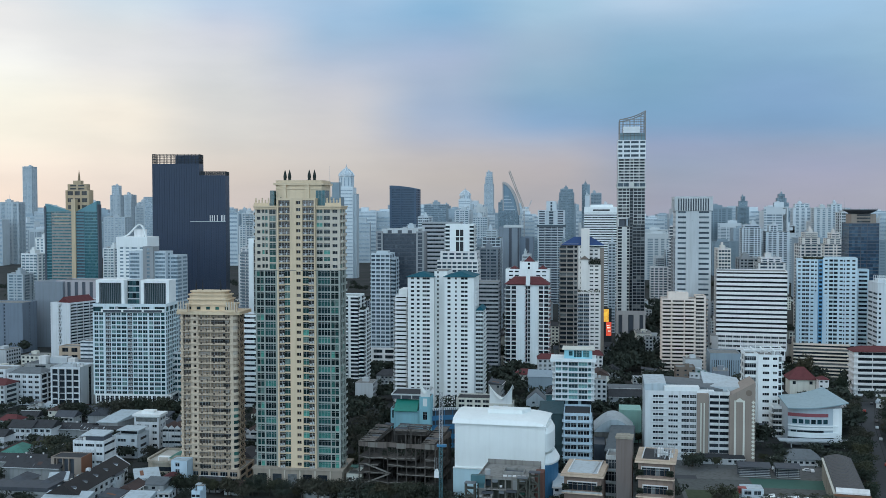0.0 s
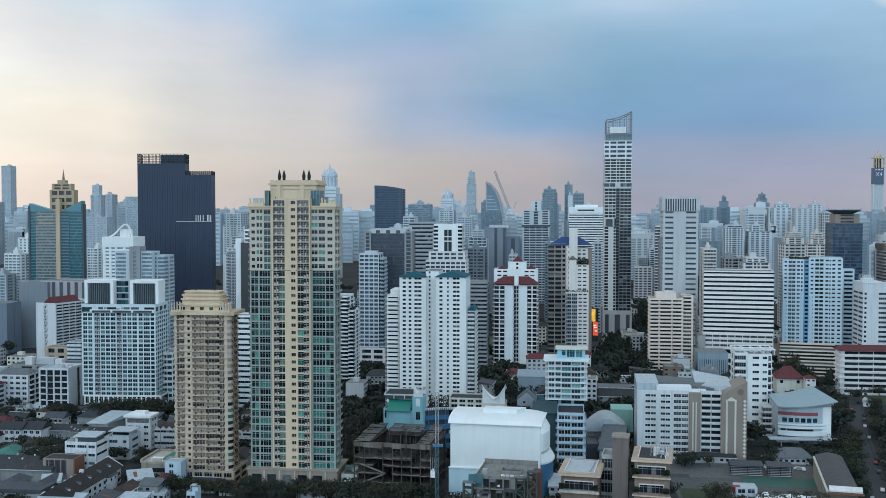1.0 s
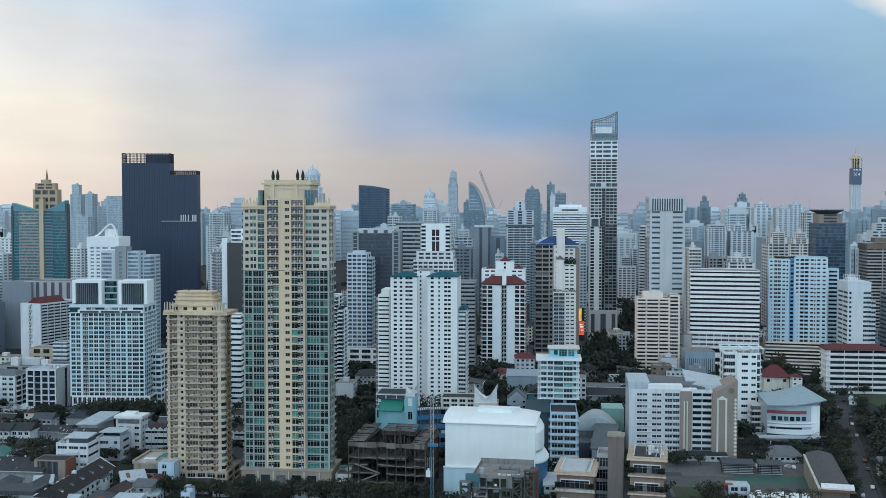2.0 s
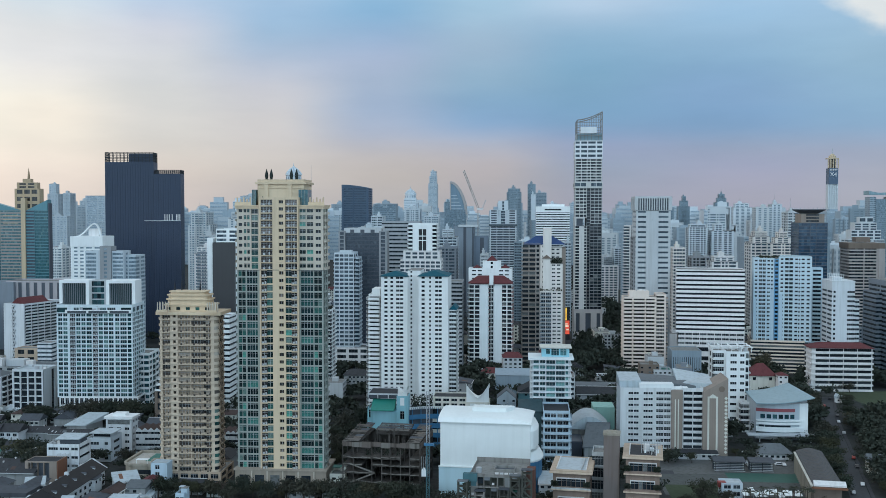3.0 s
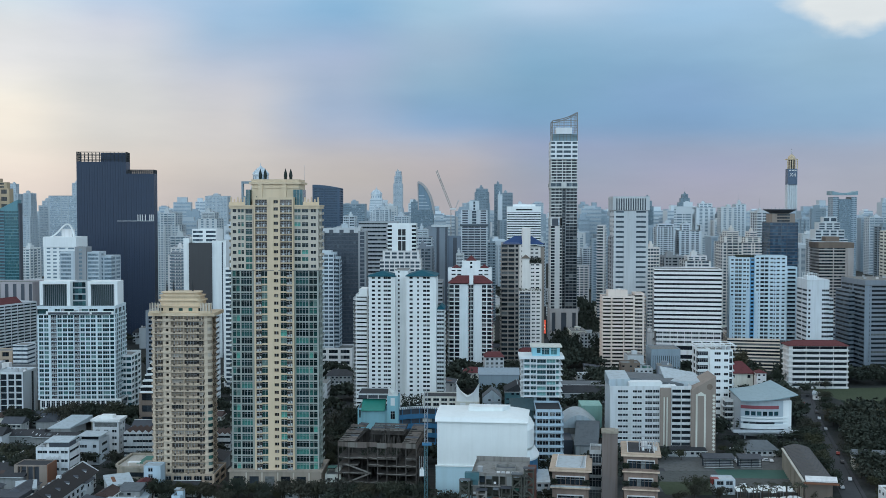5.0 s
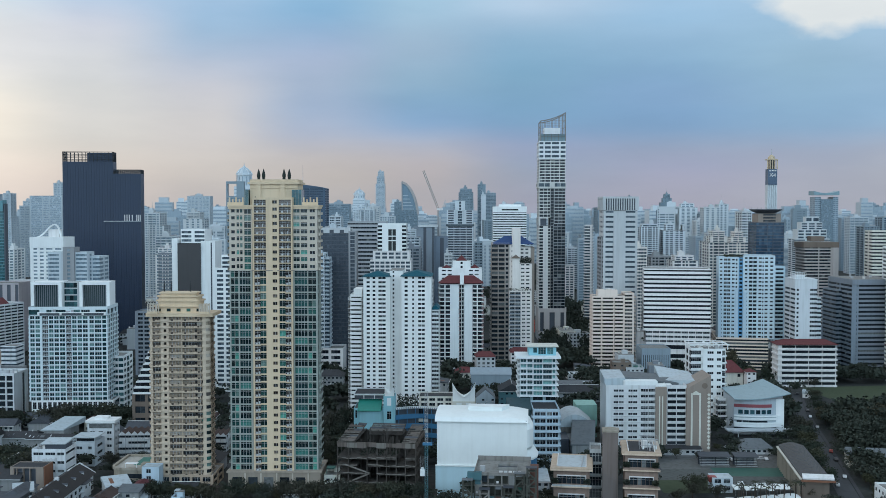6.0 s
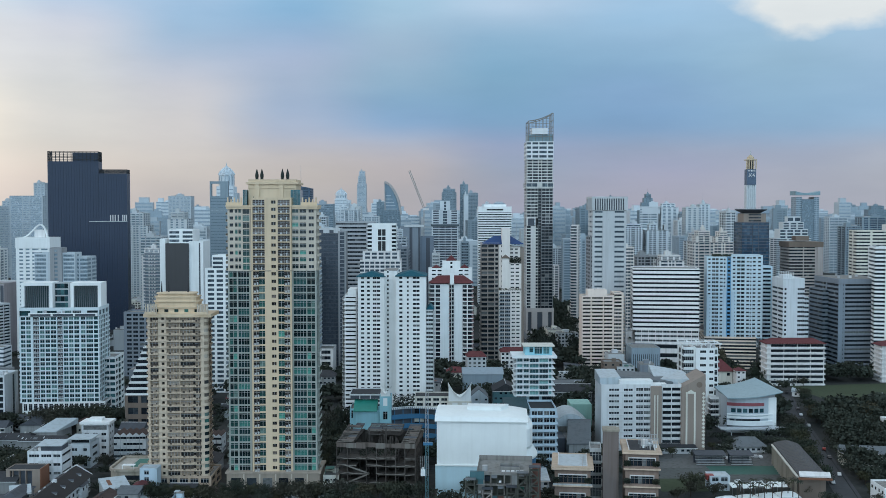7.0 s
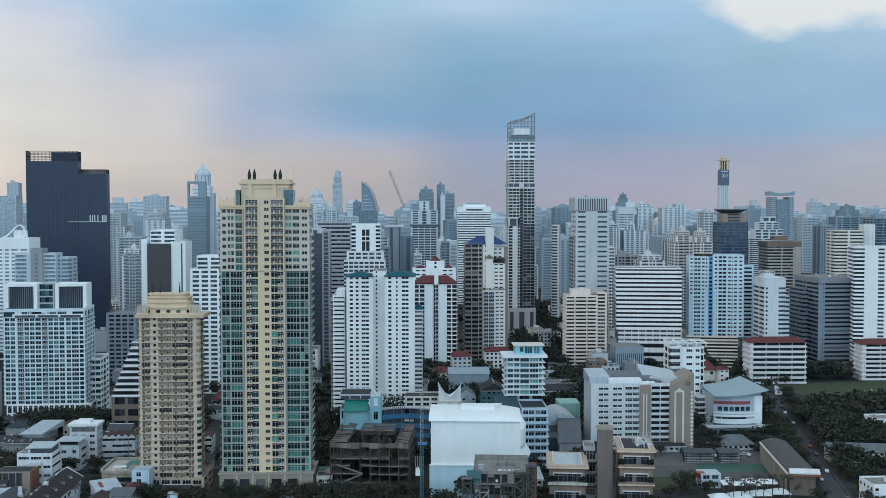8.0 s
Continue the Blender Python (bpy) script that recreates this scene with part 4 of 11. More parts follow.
                wg.box(-w / 2 - 0.05, -w / 2, v - 0.6, v + 0.6, i * fh + 1.0, i * fh + 2.3)
    part("glazing", wg, g_dark, e, kind="stuff")
    if floors > 1 and rnd.random() < 0.6:
        part("ledge", Geo().box(-w / 2 - 0.1, w / 2 + 0.1, -d / 2 - 0.7, -d / 2, fh - 0.15, fh), wall, e)
    return e


paleaqua = paint("pale_aqua_paint", (0.30, 0.58, 0.66))
tan2 = paint("weathered_tan_render", (0.36, 0.32, 0.26), 0.85, dirt=0.9)
steelblue = paint("blue_grey_sheet", (0.26, 0.33, 0.38), 0.5)
mint = paint("mint_paint", (0.30, 0.52, 0.46))


def gable_end(e, x0, x1, y0, y1, zl, zr):
    """The brown end wall with its slanting top and pale ornament."""
    part("end_wall", Geo().prism([(x0, y0), (x1, y0), (x1, y1), (x0, y1)], 0, [zl, zr, zr, zl]), taupe, e)
    w = x1 - x0
    g = Geo()
    for u in (0.18, 0.52):
        g.box(x0 + w * u, x0 + w * u + 0.9, y0 - 0.25, y0, 2, zl - 3)
    g.prism([(x0 + w * 0.18, y0 - 0.25), (x0 + w * 0.52 + 0.9, y0 - 0.25), (x0 + w * 0.52 + 0.9, y0), (x0 + w * 0.18, y0)], zl - 3, zl - 2.2)
    g.gable(x0 + w * 0.24, x0 + w * 0.54, y0 - 0.25, y0, zl - 2.2, zl - 0.9, "y")
    part("ornament", g, cream2, e)
    for i in range(15):
        z = 2 + (zl - 4) * i / 15
        a = (zl - 4) / 15
        part("diamond", Geo().extrude([(x1 - 1.9, z + a / 2), (x1 - 1.0, z + a * 0.04), (x1 - 0.1, z + a / 2), (x1 - 1.0, z + a * 0.96)], y0 - 0.25, y0 - 0.02), cream2, e)
    part("seal", Geo().extrude([(x1 - 3.2 + 1.5 * math.cos(k * math.pi / 10), zr - 5.4 + 1.5 * math.sin(k * math.pi / 10)) for k in range(20)], y0 - 0.2, y0 - 0.02), brown, e)


def school_roof(e, x0, x1, z, ztop):
    w = x1 - x0
    part("roof_sheet", Geo().prism([(x0, 5), (x0 + w * 0.22, 5), (x0 + w * 0.22, 24), (x0, 24)], z + 0.5, [z + 4.0, z + 4.5, z + 6, z + 6]), paleroof, e)
    part("roof_sheet", Geo().prism([(x0 + w * 0.2, 1.2), (x0 + w * 0.55, 1.2), (x0 + w * 0.55, 8), (x0 + w * 0.2, 8)], z + 0.3, z + 3.4), white, e)
    part("roof_sheet", Geo().prism([(x0 + w * 0.2, 8), (x0 + w * 0.8, 8), (x0 + w * 0.8, 24), (x0 + w * 0.2, 24)], z + 0.4, [z + 4.6, z + 1.5, z + 3.4, z + 5.4]), greyroof, e)
    part("roof_sheet", Geo().prism([(x0 + w * 0.62, 12), (x1, 4), (x1, 30), (x0 + w * 0.62, 30)], z + 0.5, [z + 2.4, z + 3.4, z + 4.2, z + 7.4]), paleroof, e)
    part("roof_box", Geo().box(x0 + w * 0.55, x0 + w * 0.7, 1.5, 6, z, z + 1.6), white, e)


def shaft_trim(e, x0, x1, y, z):
    w = x1 - x0
    for u in (0.35, 0.62):
        part("trim", Geo().box(x0 + w * u - 0.3, x0 + w * u + 0.3, y - 0.25, y, 3, z - 4), cream2, e)


def auditorium(e, x0, x1, zl, zw, zr):
    """Curved front with ribbon windows under a roof sheet that sweeps up to one end."""
    w = x1 - x0
    arc = [(x0 + w * i / 12, -3.0 * math.sin(math.pi * i / 12) ** 0.8) for i in range(13)]
    pts = arc + [(x1, 26), (x0, 26)]
    h = min(zl, zw) - 0.6
    part("wall", Geo().prism(pts, 0, h), paint("auditorium_render", (0.47, 0.53, 0.57), dirt=0.4), e)
    shift = lambda d: [(x, y - d) for x, y in arc]
    def strip(a, b, d, za, zb, i0=0, i1=12):
        o, n = shift(d)[i0:i1 + 1], shift(0)[i0:i1 + 1]
        return Geo().prism(o + n[::-1], za, zb)
    part("red_band", strip(0, 1, 0.25, h * 0.77, h * 0.86, 0, 9), paint("faded_red_band", (0.30, 0.085, 0.10)), e)
    def on_arc(u):
        k = min(int(u * 12), 11)
        (xa, ya), (xb, yb) = arc[k], arc[k + 1]
        t = u * 12 - k
        return xa + (xb - xa) * t, ya + (yb - ya) * t
    for k in range(6):
        a, b = on_arc(0.08 + k * 0.115), on_arc(0.08 + k * 0.115 + 0.085)
        part("window", Geo().prism([(a[0], a[1] - 0.12), (b[0], b[1] - 0.12), (b[0], b[1] + 0.3), (a[0], a[1] + 0.3)], h * 0.585, h * 0.70), g_aqua, e)
        if k < 5:
            part("ribbon_window", Geo().prism([(a[0] - 0.8, a[1] - 0.12), (b[0] + 1.0, b[1] - 0.12), (b[0] + 1.0, b[1] + 0.3), (a[0] - 0.8, a[1] + 0.3)], h * 0.33, h * 0.40), g_dark, e)
    part("ribbon_window", strip(0, 1, 0.12, h * 0.12, h * 0.20), g_dark, e)
    for za, q in ((0.03, 1.0), (0.22, 1.6), (0.29, 1.2), (0.42, 1.2), (0.51, 0.7)):
        part("ledge", strip(0, 1, 0.9, h * za, h * za + q), white, e)
    part("end_pier", Geo().box(x1 - w * 0.2, x1 + 0.4, -1.6, 0.2, 0, h), white, e)
    n, g = 14, Geo()
    f = lambda u, v: zl + (zw - zl) * u - 1.3 * math.sin(math.pi * u) + v * (1.8 + 1.4 * u)
    g.sheet(lambda u, v: (x0 - 1 + (w + 4.0) * u - 7.0 * v * u, -5.0 + 30 * v, f(u, v)), n, 6, 0.5)
    part("roof", g, paint("pale_blue_roof_sheet", (0.27, 0.38, 0.42), 0.5), e)
    part("fascia", Geo().prism([(x, y - 0.05) for x, y in arc] + [(x1, 20), (x0, 20)], h, [zl - 0.6 + (zw - zl) * i / 12 - 1.4 * math.sin(math.pi * i / 12) for i in range(13)] + [zw - 0.6, zl - 0.6]), midgrey, e)
    part("canopy", Geo().box(x0 - 6, x1 + 9, -10, -3.6, 3.4, 4.0).box(x0, x0 + 0.5, -9, -8.5, 0, 3.4).box(x1, x1 + 0.5, -9, -8.5, 0, 3.4), palegrey, e)


def shrouded_hall(e, x0, x1, d, z, ztop):
    w = x1 - x0
    part("sheeting", Geo().box(x0 + 0.6, x1, 0, d, 0, z), sheeting, e)
    part("lower_sheeting", Geo().box(x0, x1 - w * 0.02, -0.6, 0, z * 0.12, z * 0.42).box(x0 + 1, x1 - w * 0.02, -0.45, 0, 0, z * 0.11), paleblue, e)
    part("seam", Geo().box(x0 - 0.1, x1, -0.9, -0.02, z * 0.42, z * 0.435), sheeting, e)
    n, g = 16, Geo()
    prof = [(-0.9 + (d + 1.8) * i / n, z + (ztop - z) * (math.sin(math.pi * (i / n) * 0.9 + 0.05) ** 0.55)) for i in range(n + 1)]
    prof[0] = (-0.9, z - 0.6)
    def lid(u, v):
        k = v * n
        a = min(int(k), n - 1)
        y = prof[a][0] + (prof[a + 1][0] - prof[a][0]) * (k - a)
        zz = prof[a][1] + (prof[a + 1][1] - prof[a][1]) * (k - a)
        s = 1 - max(0, (u - 0.72) / 0.28) ** 2 * 0.75
        return (x0 - 0.3 + (w + 0.8) * u, y, z - 0.6 + (zz - z + 0.6) * s)
    g.sheet(lid, 24, n, 0.25)
    part("roof_sheeting", g, sheeting, e)
    part("roof_vent", Geo().prism([(x0 + w * 0.34, d * 0.35), (x0 + w * 0.72, d * 0.35), (x0 + w * 0.80, d * 0.6), (x0 + w * 0.34, d * 0.6)], ztop - 1.0, ztop + 1.6), sheeting, e)
    def bulge(r, za, zb, top):
        pts = [(x1 + r * math.sin(math.pi * k / 10), 1 + (d - 2) * 0.5 * (1 - math.cos(math.pi * k / 10))) for k in range(11)]
        g = Geo().prism(pts, za, zb)
        inner = [(x1 + (x - x1) * 0.55, 1 + (y - 1) * 0.8 + (d - 2) * 0.1) for x, y in pts]
        n, k = len(g.v), len(pts)
        g.v += [(x, y, zb + 0.001) for x, y in pts] + [(x, y, zb + top) for x, y in inner]
        g.f += [(n + i, n + i + 1, n + k + i + 1, n + k + i) for i in range(k - 1)] + [tuple(range(n + k, n + 2 * k))]
        return g
    part("end_bulge", bulge(2.8, z * 0.66, z * 0.88, 2.2), sheeting, e)
    part("end_skirt", bulge(5.0, z * 0.50, z * 0.52, 3.4), sheeting, e)
    part("blue_annexe", bulge(4.4, 0, z * 0.50, 0.1), bluewall, e)
    for i in range(9):
        u = x0 + 2 + (w - 4) * i / 8
        part("seam_line", Geo().box(u - 0.05, u + 0.05, -0.05, 0, z * 0.45, z - 0.6), sheeting, e)


rawcon2 = paint("weathered_grey_concrete", (0.27, 0.255, 0.235), 0.9, dirt=0.9, grime=(0.15, 0.14, 0.13))


def ruin(e, x0, x1, d, z):
    """Columns, sagging slabs, broken roof purlins and a stained edge wall."""
    rnd = random.Random(3)
    w = x1 - x0
    nx, ny, lv = 8, 4, (z * 0.22, z * 0.40, z * 0.56, z * 0.70)
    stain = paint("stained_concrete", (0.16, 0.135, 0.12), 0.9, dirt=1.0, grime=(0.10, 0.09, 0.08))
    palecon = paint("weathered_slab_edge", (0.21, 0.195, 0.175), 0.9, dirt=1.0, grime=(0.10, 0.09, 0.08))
    for i in range(nx + 1):
        for j in range(ny + 1):
            x, y = x0 + w * i / nx + rnd.uniform(-0.3, 0.3), d * j / ny
            if rnd.random() < 0.12 and 0 < i < nx:
                continue
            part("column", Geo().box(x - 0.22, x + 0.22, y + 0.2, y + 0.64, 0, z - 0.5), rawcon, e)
    for k, zz in enumerate(lv):
        for i in range(nx):
            if rnd.random() < 0.12:
                continue
            a, b = rnd.uniform(-0.5, 0.4), rnd.uniform(-0.5, 0.4)
            xa, xb = x0 + w * i / nx, x0 + w * (i + 1) / nx - 0.02
            back = d * rnd.choice((0.45, 0.7, 1.0))
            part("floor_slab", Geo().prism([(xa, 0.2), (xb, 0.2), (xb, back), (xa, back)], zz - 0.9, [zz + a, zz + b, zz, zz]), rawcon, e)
            part("slab_edge", Geo().bar((xa, 0.05, zz + a - 0.2), (xb, 0.05, zz + b - 0.2), 0.16), palecon, e)
    for i in range(nx):
        xa, xb = x0 + w * i / nx, x0 + w * (i + 1) / nx - 0.03
        part("edge_wall", Geo().box(xa, xb, -0.3, 0.1, z - rnd.uniform(1.8, 2.7), z - rnd.uniform(0, 0.35)), (stain, palecon, stain)[i % 3], e)
    for xa in (x0 - 0.4, x1):
        for j in range(4):
            part("edge_wall", Geo().box(xa, xa + 0.35, 0.1 + d * j / 4, d * (j + 1) / 4, z - rnd.uniform(1.4, 2.6), z - rnd.uniform(0, 0.4)), stain, e)
    # added dark sheet that stands in for the frame's shaded inside
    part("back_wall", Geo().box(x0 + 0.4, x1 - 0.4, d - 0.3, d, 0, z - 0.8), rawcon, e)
    rusty = paint("rusty_sheet", (0.14, 0.122, 0.11), 0.85, dirt=0.9)
    for xa, xb in ((x0, x0 + w * 0.21), (x0 + w * 0.83, x1), (x0 + w * 0.3, x0 + w * 0.75)):
        ya = 0.0 if xb - xa < w * 0.3 else d * 0.62
        part("roof_slab", Geo().box(xa, xb, ya + 0.2, d, z - 0.7, z - 0.4), rawcon, e)
        n = 9
        for j in range(n):
            y = ya + (d - ya) * j / n
            zz = z + 0.2 + 2.0 * y / d
            if rnd.random() < 0.6:
                u = xa + (xb - xa) * rnd.choice((0, 0, 0.3, 0.5))
                part("roof_sheet", Geo().prism([(u, y), (xb, y), (xb, y + (d - ya) / n * 0.9), (u, y + (d - ya) / n * 0.9)], zz, [zz + 0.1 + rnd.uniform(0, 0.4), zz + 0.1, zz + 0.3, zz + 0.3 + rnd.uniform(0, 0.4)]), (rusty, stain, slateroof)[j % 3], e)
            part("purlin", Geo().bar((xa, y, zz - 0.05), (xb, y, zz + rnd.uniform(-0.2, 0.3)), 0.13), palecon, e)
        for u in (xa + 0.2, xb - 0.2):
            part("rafter", Geo().bar((u, ya, z), (u, d, z + 2.0), 0.16), rawcon, e)
    for i in range(16):
        x, y = rnd.uniform(x0 + w * 0.2, x1 - w * 0.2), rnd.uniform(2, d - 2)
        part("stub", Geo().box(x, x + 0.3, y, y + 0.3, z * 0.70, z + rnd.uniform(-1, 3.0)), rawcon, e)
    part("stair_ramp", Geo().bar((x0 + w * 0.12, -0.6, z * 0.2), (x0 + w * 0.42, -0.6, z * 0.40), 0.3).bar((x0 + w * 0.42, -0.6, z * 0.40), (x0 + w * 0.1, -0.6, z * 0.56), 0.3), palecon, e)
    planting(e, x0 + w * 0.25, x1 - w * 0.25, 3, d - 3, z * 0.70, 60, 2.0, 9)


def shell_roof(e, x0, x1, y0, y1, z0, z1):
    """A white horned shell."""
    f = lambda u, v: z0 + (z1 - z0) * (0.28 + 0.72 * abs(2 * u - 1) ** 1.5) * (1 - 0.35 * v)
    part("shell_roof", Geo().sheet(lambda u, v: (x0 + (x1 - x0) * u, y0 + (y1 - y0) * v, f(u, v)), 16, 5, 0.4), sheeting, e)
    prof = [(x0 + 0.3, z0 - 5), (x1 - 0.3, z0 - 5)] + [(x1 - 0.3 - (x1 - x0 - 0.6) * i / 16, f(1 - i / 16, 0.2) - 0.45) for i in range(17)]
    part("shell_wall", Geo().extrude(prof, y0 + 1.2, y0 + 1.6), white, e)


def villa(e, x0, x1, d, z, roof, seed):
    """A brown walled block: cream ledges, framed windows, planted corners and a bordered roof."""
    n = max(2, round(z / 7.4))
    fh, w = z / n, x1 - x0
    part("wall", Geo().box(x0 + 0.8, x1 - 0.8, 1.0, d, 0, z - 0.8), villabrown, e)
    part("eave", Geo().box(x0 - 0.5, x1 + 0.5, -0.5, d + 0.5, z - 1.1, z - 0.4), villacream, e)
    part("roof_border", Geo().box(x0 - 0.3, x1 + 0.3, -0.3, 2.0, z - 0.4, z + 0.1).box(x0 - 0.3, x0 + 2.0, 2.0, d, z - 0.4, z + 0.1).box(x1 - 2.0, x1 + 0.3, 2.0, d, z - 0.4, z + 0.1).box(x0 + 2.0, x1 - 2.0, d - 1.5, d, z - 0.4, z + 0.1), tan, e)
    part("roof_panel", Geo().box(x0 + 2.0, x1 - 2.0, 2.0, d - 1.5, z - 0.4, z + 0.02), roof, e)
    part("roof_curb", Geo().box(x0 + 2.0, x0 + 2.35, 2.0, d - 1.5, z + 0.02, z + 0.6).box(x1 - 2.35, x1 - 2.0, 2.0, d - 1.5, z + 0.02, z + 0.6), white2, e)
    part("roof_pipe", Geo().bar((x1 - 4, 3, z + 0.3), (x1 - 3.4, d - 4, z + 0.3), 0.18), steel, e)
    for i in range(n):
        za = i * fh
        wide = w * (0.62, 0.70)[(i + seed) % 2]
        ua = x0 + (w - wide) * 0.5
        part("ledge", Geo().box(x0, x1, -0.2, 1.0, za - 0.35, za + 0.15), villacream, e)
        part("planter_wall", Geo().box(x0 + 0.2, x1 - 0.2, 0.0, 0.25, za + 0.15, za + 0.8), villabrown if (i + seed) % 3 else dullwhite, e)
        part("window_surround", Geo().box(ua - 0.3, ua + wide + 0.3, 0.55, 1.0, za + 4.2, za + 4.6).box(ua - 0.3, ua, 0.7, 1.0, za + 1.0, za + 4.2).box(ua + wide, ua + wide + 0.3, 0.7, 1.0, za + 1.0, za + 4.2), white2, e)
        for k in range(6):
            ob = part("window", shared_pane(wide / 6 - 0.15, 3.0, g_dark), None, e)
            ob.matrix_local = Matrix.Translation((ua + wide * (k + 0.5) / 6, 0.9, za + 2.6))
        for u in (x0 + 0.9, x1 - 2.4):
            planting(e, u - 0.6, u + 1.8, 0.3, 1.0, za + 1.4, 24, 1.7, seed * 10 + i)
        for k in range(4):
            ob = part("window", shared_pane(1.4, 1.6, g_dark), None, e)
            ob.matrix_local = Matrix.Translation((x1 - 0.74, 4 + k * 4.5, za + 2.2)) @ pose(0, 0, 0, 0, 0, 90)


villabrown = paint("brown_render", (0.29, 0.21, 0.17), 0.85, dirt=0.6)
villacream = paint("cream_ledge_paint", (0.66, 0.51, 0.39), 0.8, dirt=0.6)
staircon = paint("brown_grey_concrete", (0.20, 0.165, 0.15), 0.9, dirt=0.9)


def roof_plant(e, x0, x1, y, z):
    rnd = random.Random(12)
    g = Geo()
    for i in range(8):
        u = x0 + (x1 - x0) * i / 7
        g.bar((u, y, z), (u, y, z + 4.2), 0.09)
        g.bar((u, y + 7, z), (u, y + 7, z + 4.2), 0.09)
    for k in (0.4, 1.0):
        g.bar((x0, y, z + 4.2 * k), (x1, y, z + 4.2 * k), 0.09)
        g.bar((x0, y + 7, z + 4.2 * k), (x1, y + 7, z + 4.2 * k), 0.09)
    part("steel_frame", g, steel, e)
    for i in range(6):
        u, v, s = rnd.uniform(x0, x1 - 1), rnd.uniform(y, y + 6), rnd.uniform(0.6, 1.3)
        part("plant_box", Geo().box(u, u + s, v, v + s, z, z + s * 1.3), white, e)
    part("water_tank", Geo().ring(x0 + 2, y + 3, 1.3, 1.3, z + 0.3, z + 3, 14), white2, e)


def grey_block(e, x0, x1, d, z):
    """A half-used concrete building: open bays, odd infill, stair frames, a walled flat roof."""
    w, rnd = x1 - x0, random.Random(12)
    greencon = paint("dark_greenish_concrete", (0.085, 0.088, 0.075), 0.9, dirt=0.9)
    brick = paint("dull_brick_infill", (0.15, 0.075, 0.06), 0.9, dirt=0.7)
    # dark recess box: the shade inside the open bays is its colour
    part("core", Geo().box(x0 + 2.2, x1 - 0.3, 2.2, d - 0.3, 0, z - 0.3), greencon, e)
    part("roof", Geo().box(x0, x1, 0, d, z - 0.3, z + 0.1), roofslab, e)
    part("parapet", Geo().box(x0, x1, 0, 0.3, z + 0.1, z + 0.9).box(x0, x0 + 0.3, 0.3, d, z + 0.1, z + 0.9).box(x1 - 0.3, x1, 0.3, d, z + 0.1, z + 0.9).box(x0, x1, d, d + 0.3, z - 1, z + 2.0), rawcon2, e)
    part("light_well", Geo().box(x0 + w * 0.40, x0 + w * 0.78, 7, 7.3, z + 0.1, z + 1.3).box(x0 + w * 0.40, x0 + w * 0.78, 13, 13.3, z + 0.1, z + 1.3).box(x0 + w * 0.40, x0 + w * 0.40 + 0.3, 7.3, 13, z + 0.1, z + 1.3).box(x0 + w * 0.78 - 0.3, x0 + w * 0.78, 7.3, 13, z + 0.1, z + 1.3), roofslab, e)
    part("well_floor", Geo().box(x0 + w * 0.40 + 0.3, x0 + w * 0.78 - 0.3, 7.3, 13, z + 0.1, z + 0.2), darkgrey, e)
    nb, nf = 8, 6
    fh = z / nf
    for j in range(nb + 1):
        u = x0 + (w - 0.5) * j / nb
        part("pier", Geo().box(u, u + 0.5, 0.02, 0.6, 0, z - 0.3), rawcon2 if j % 3 else greencon, e)
    for i in range(nf):
        off = rnd.uniform(0, 0.9)
        part("slab_edge", Geo().box(x0 + 0.05, x1 - 0.05, -off, 2.2, i * fh - 0.15, i * fh + 0.2), (greencon, rawcon2)[i % 2], e)
        for j in range(nb):
            u0, u1 = x0 + (w - 0.5) * j / nb + 0.5, x0 + (w - 0.5) * (j + 1) / nb
            a = rnd.random()
            if a < 0.32:
                part("infill", Geo().box(u0, u1, 0.2, 0.4, i * fh + 0.2, i * fh + fh * rnd.choice((0.4, 0.95, 0.5))), rnd.choice((greencon, rawcon2, brick, dullgrey, teal_dark)), e)
            elif a < 0.5:
                part("window", Geo().box(u0, u1, 0.3, 0.4, i * fh + fh * 0.3, i * fh + fh * 0.85), rnd.choice((g_dark, g_mid, g_bronze)), e)
            elif a < 0.6:
                part("awning", Geo().prism([(u0, -1.2), (u1, -1.2), (u1, 0.2), (u0, 0.2)], i * fh + fh * 0.7, [i * fh + fh * 0.75] * 2 + [i * fh + fh * 0.95] * 2), rnd.choice((greyroof, greenroof, paleroof)), e)
            if rnd.random() < 0.25:
                part("condenser", Geo().box(u0 + 0.3, u0 + 1.2, -0.5, 0.1, i * fh + 1.0, i * fh + 1.7), white2, e)
    for xa, za, m in ((x0 - 4, z - 1.5, greencon), (x0 + w * 0.12, z - 5, rawcon2), (x0 + w * 0.55, z - 4, greencon), (x1 - 5.5, z + 1.5, greencon), (x1 - 1.0, z + 3.8, greencon)):
        g = Geo()
        for u in (0, 3.4):
            for v in (-3.4, -1.0):
                g.bar((xa + u, v, 0), (xa + u, v, za), 0.24)
        for k, zz in enumerate(range(3, int(za) + 1, 3)):
            g.box(xa - 0.2, xa + 3.6, -3.6, -0.8, zz, zz + 0.25)
            g.bar((xa if k % 2 else xa + 3.4, -3.5, zz - 2.9), (xa + 3.4 if k % 2 else xa, -3.5, zz), 0.22)
        part("stair_frame", g, m, e)
        part("stair_roof", Geo().box(xa - 0.4, xa + 3.8, -3.8, -0.6, za, za + 0.25), rnd.choice((greyroof, slateroof)), e)
    part("stair_tower", Geo().box(x1 + 0.02, x1 + 3.2, 3, 9, 0, z + 2.4), brick, e)
    for j in range(5):
        part("condenser", Geo().box(x0 + w * 0.45 + j * 1.8, x0 + w * 0.45 + j * 1.8 + 1.3, 1.5, 2.4, z + 0.1, z + 1.1), (white2, palegrey)[j % 2], e)
    part("roof_tank", Geo().ring(x0 + 3, 5, 1.1, 1.1, z + 0.1, z + 2.2, 12), steel, e)
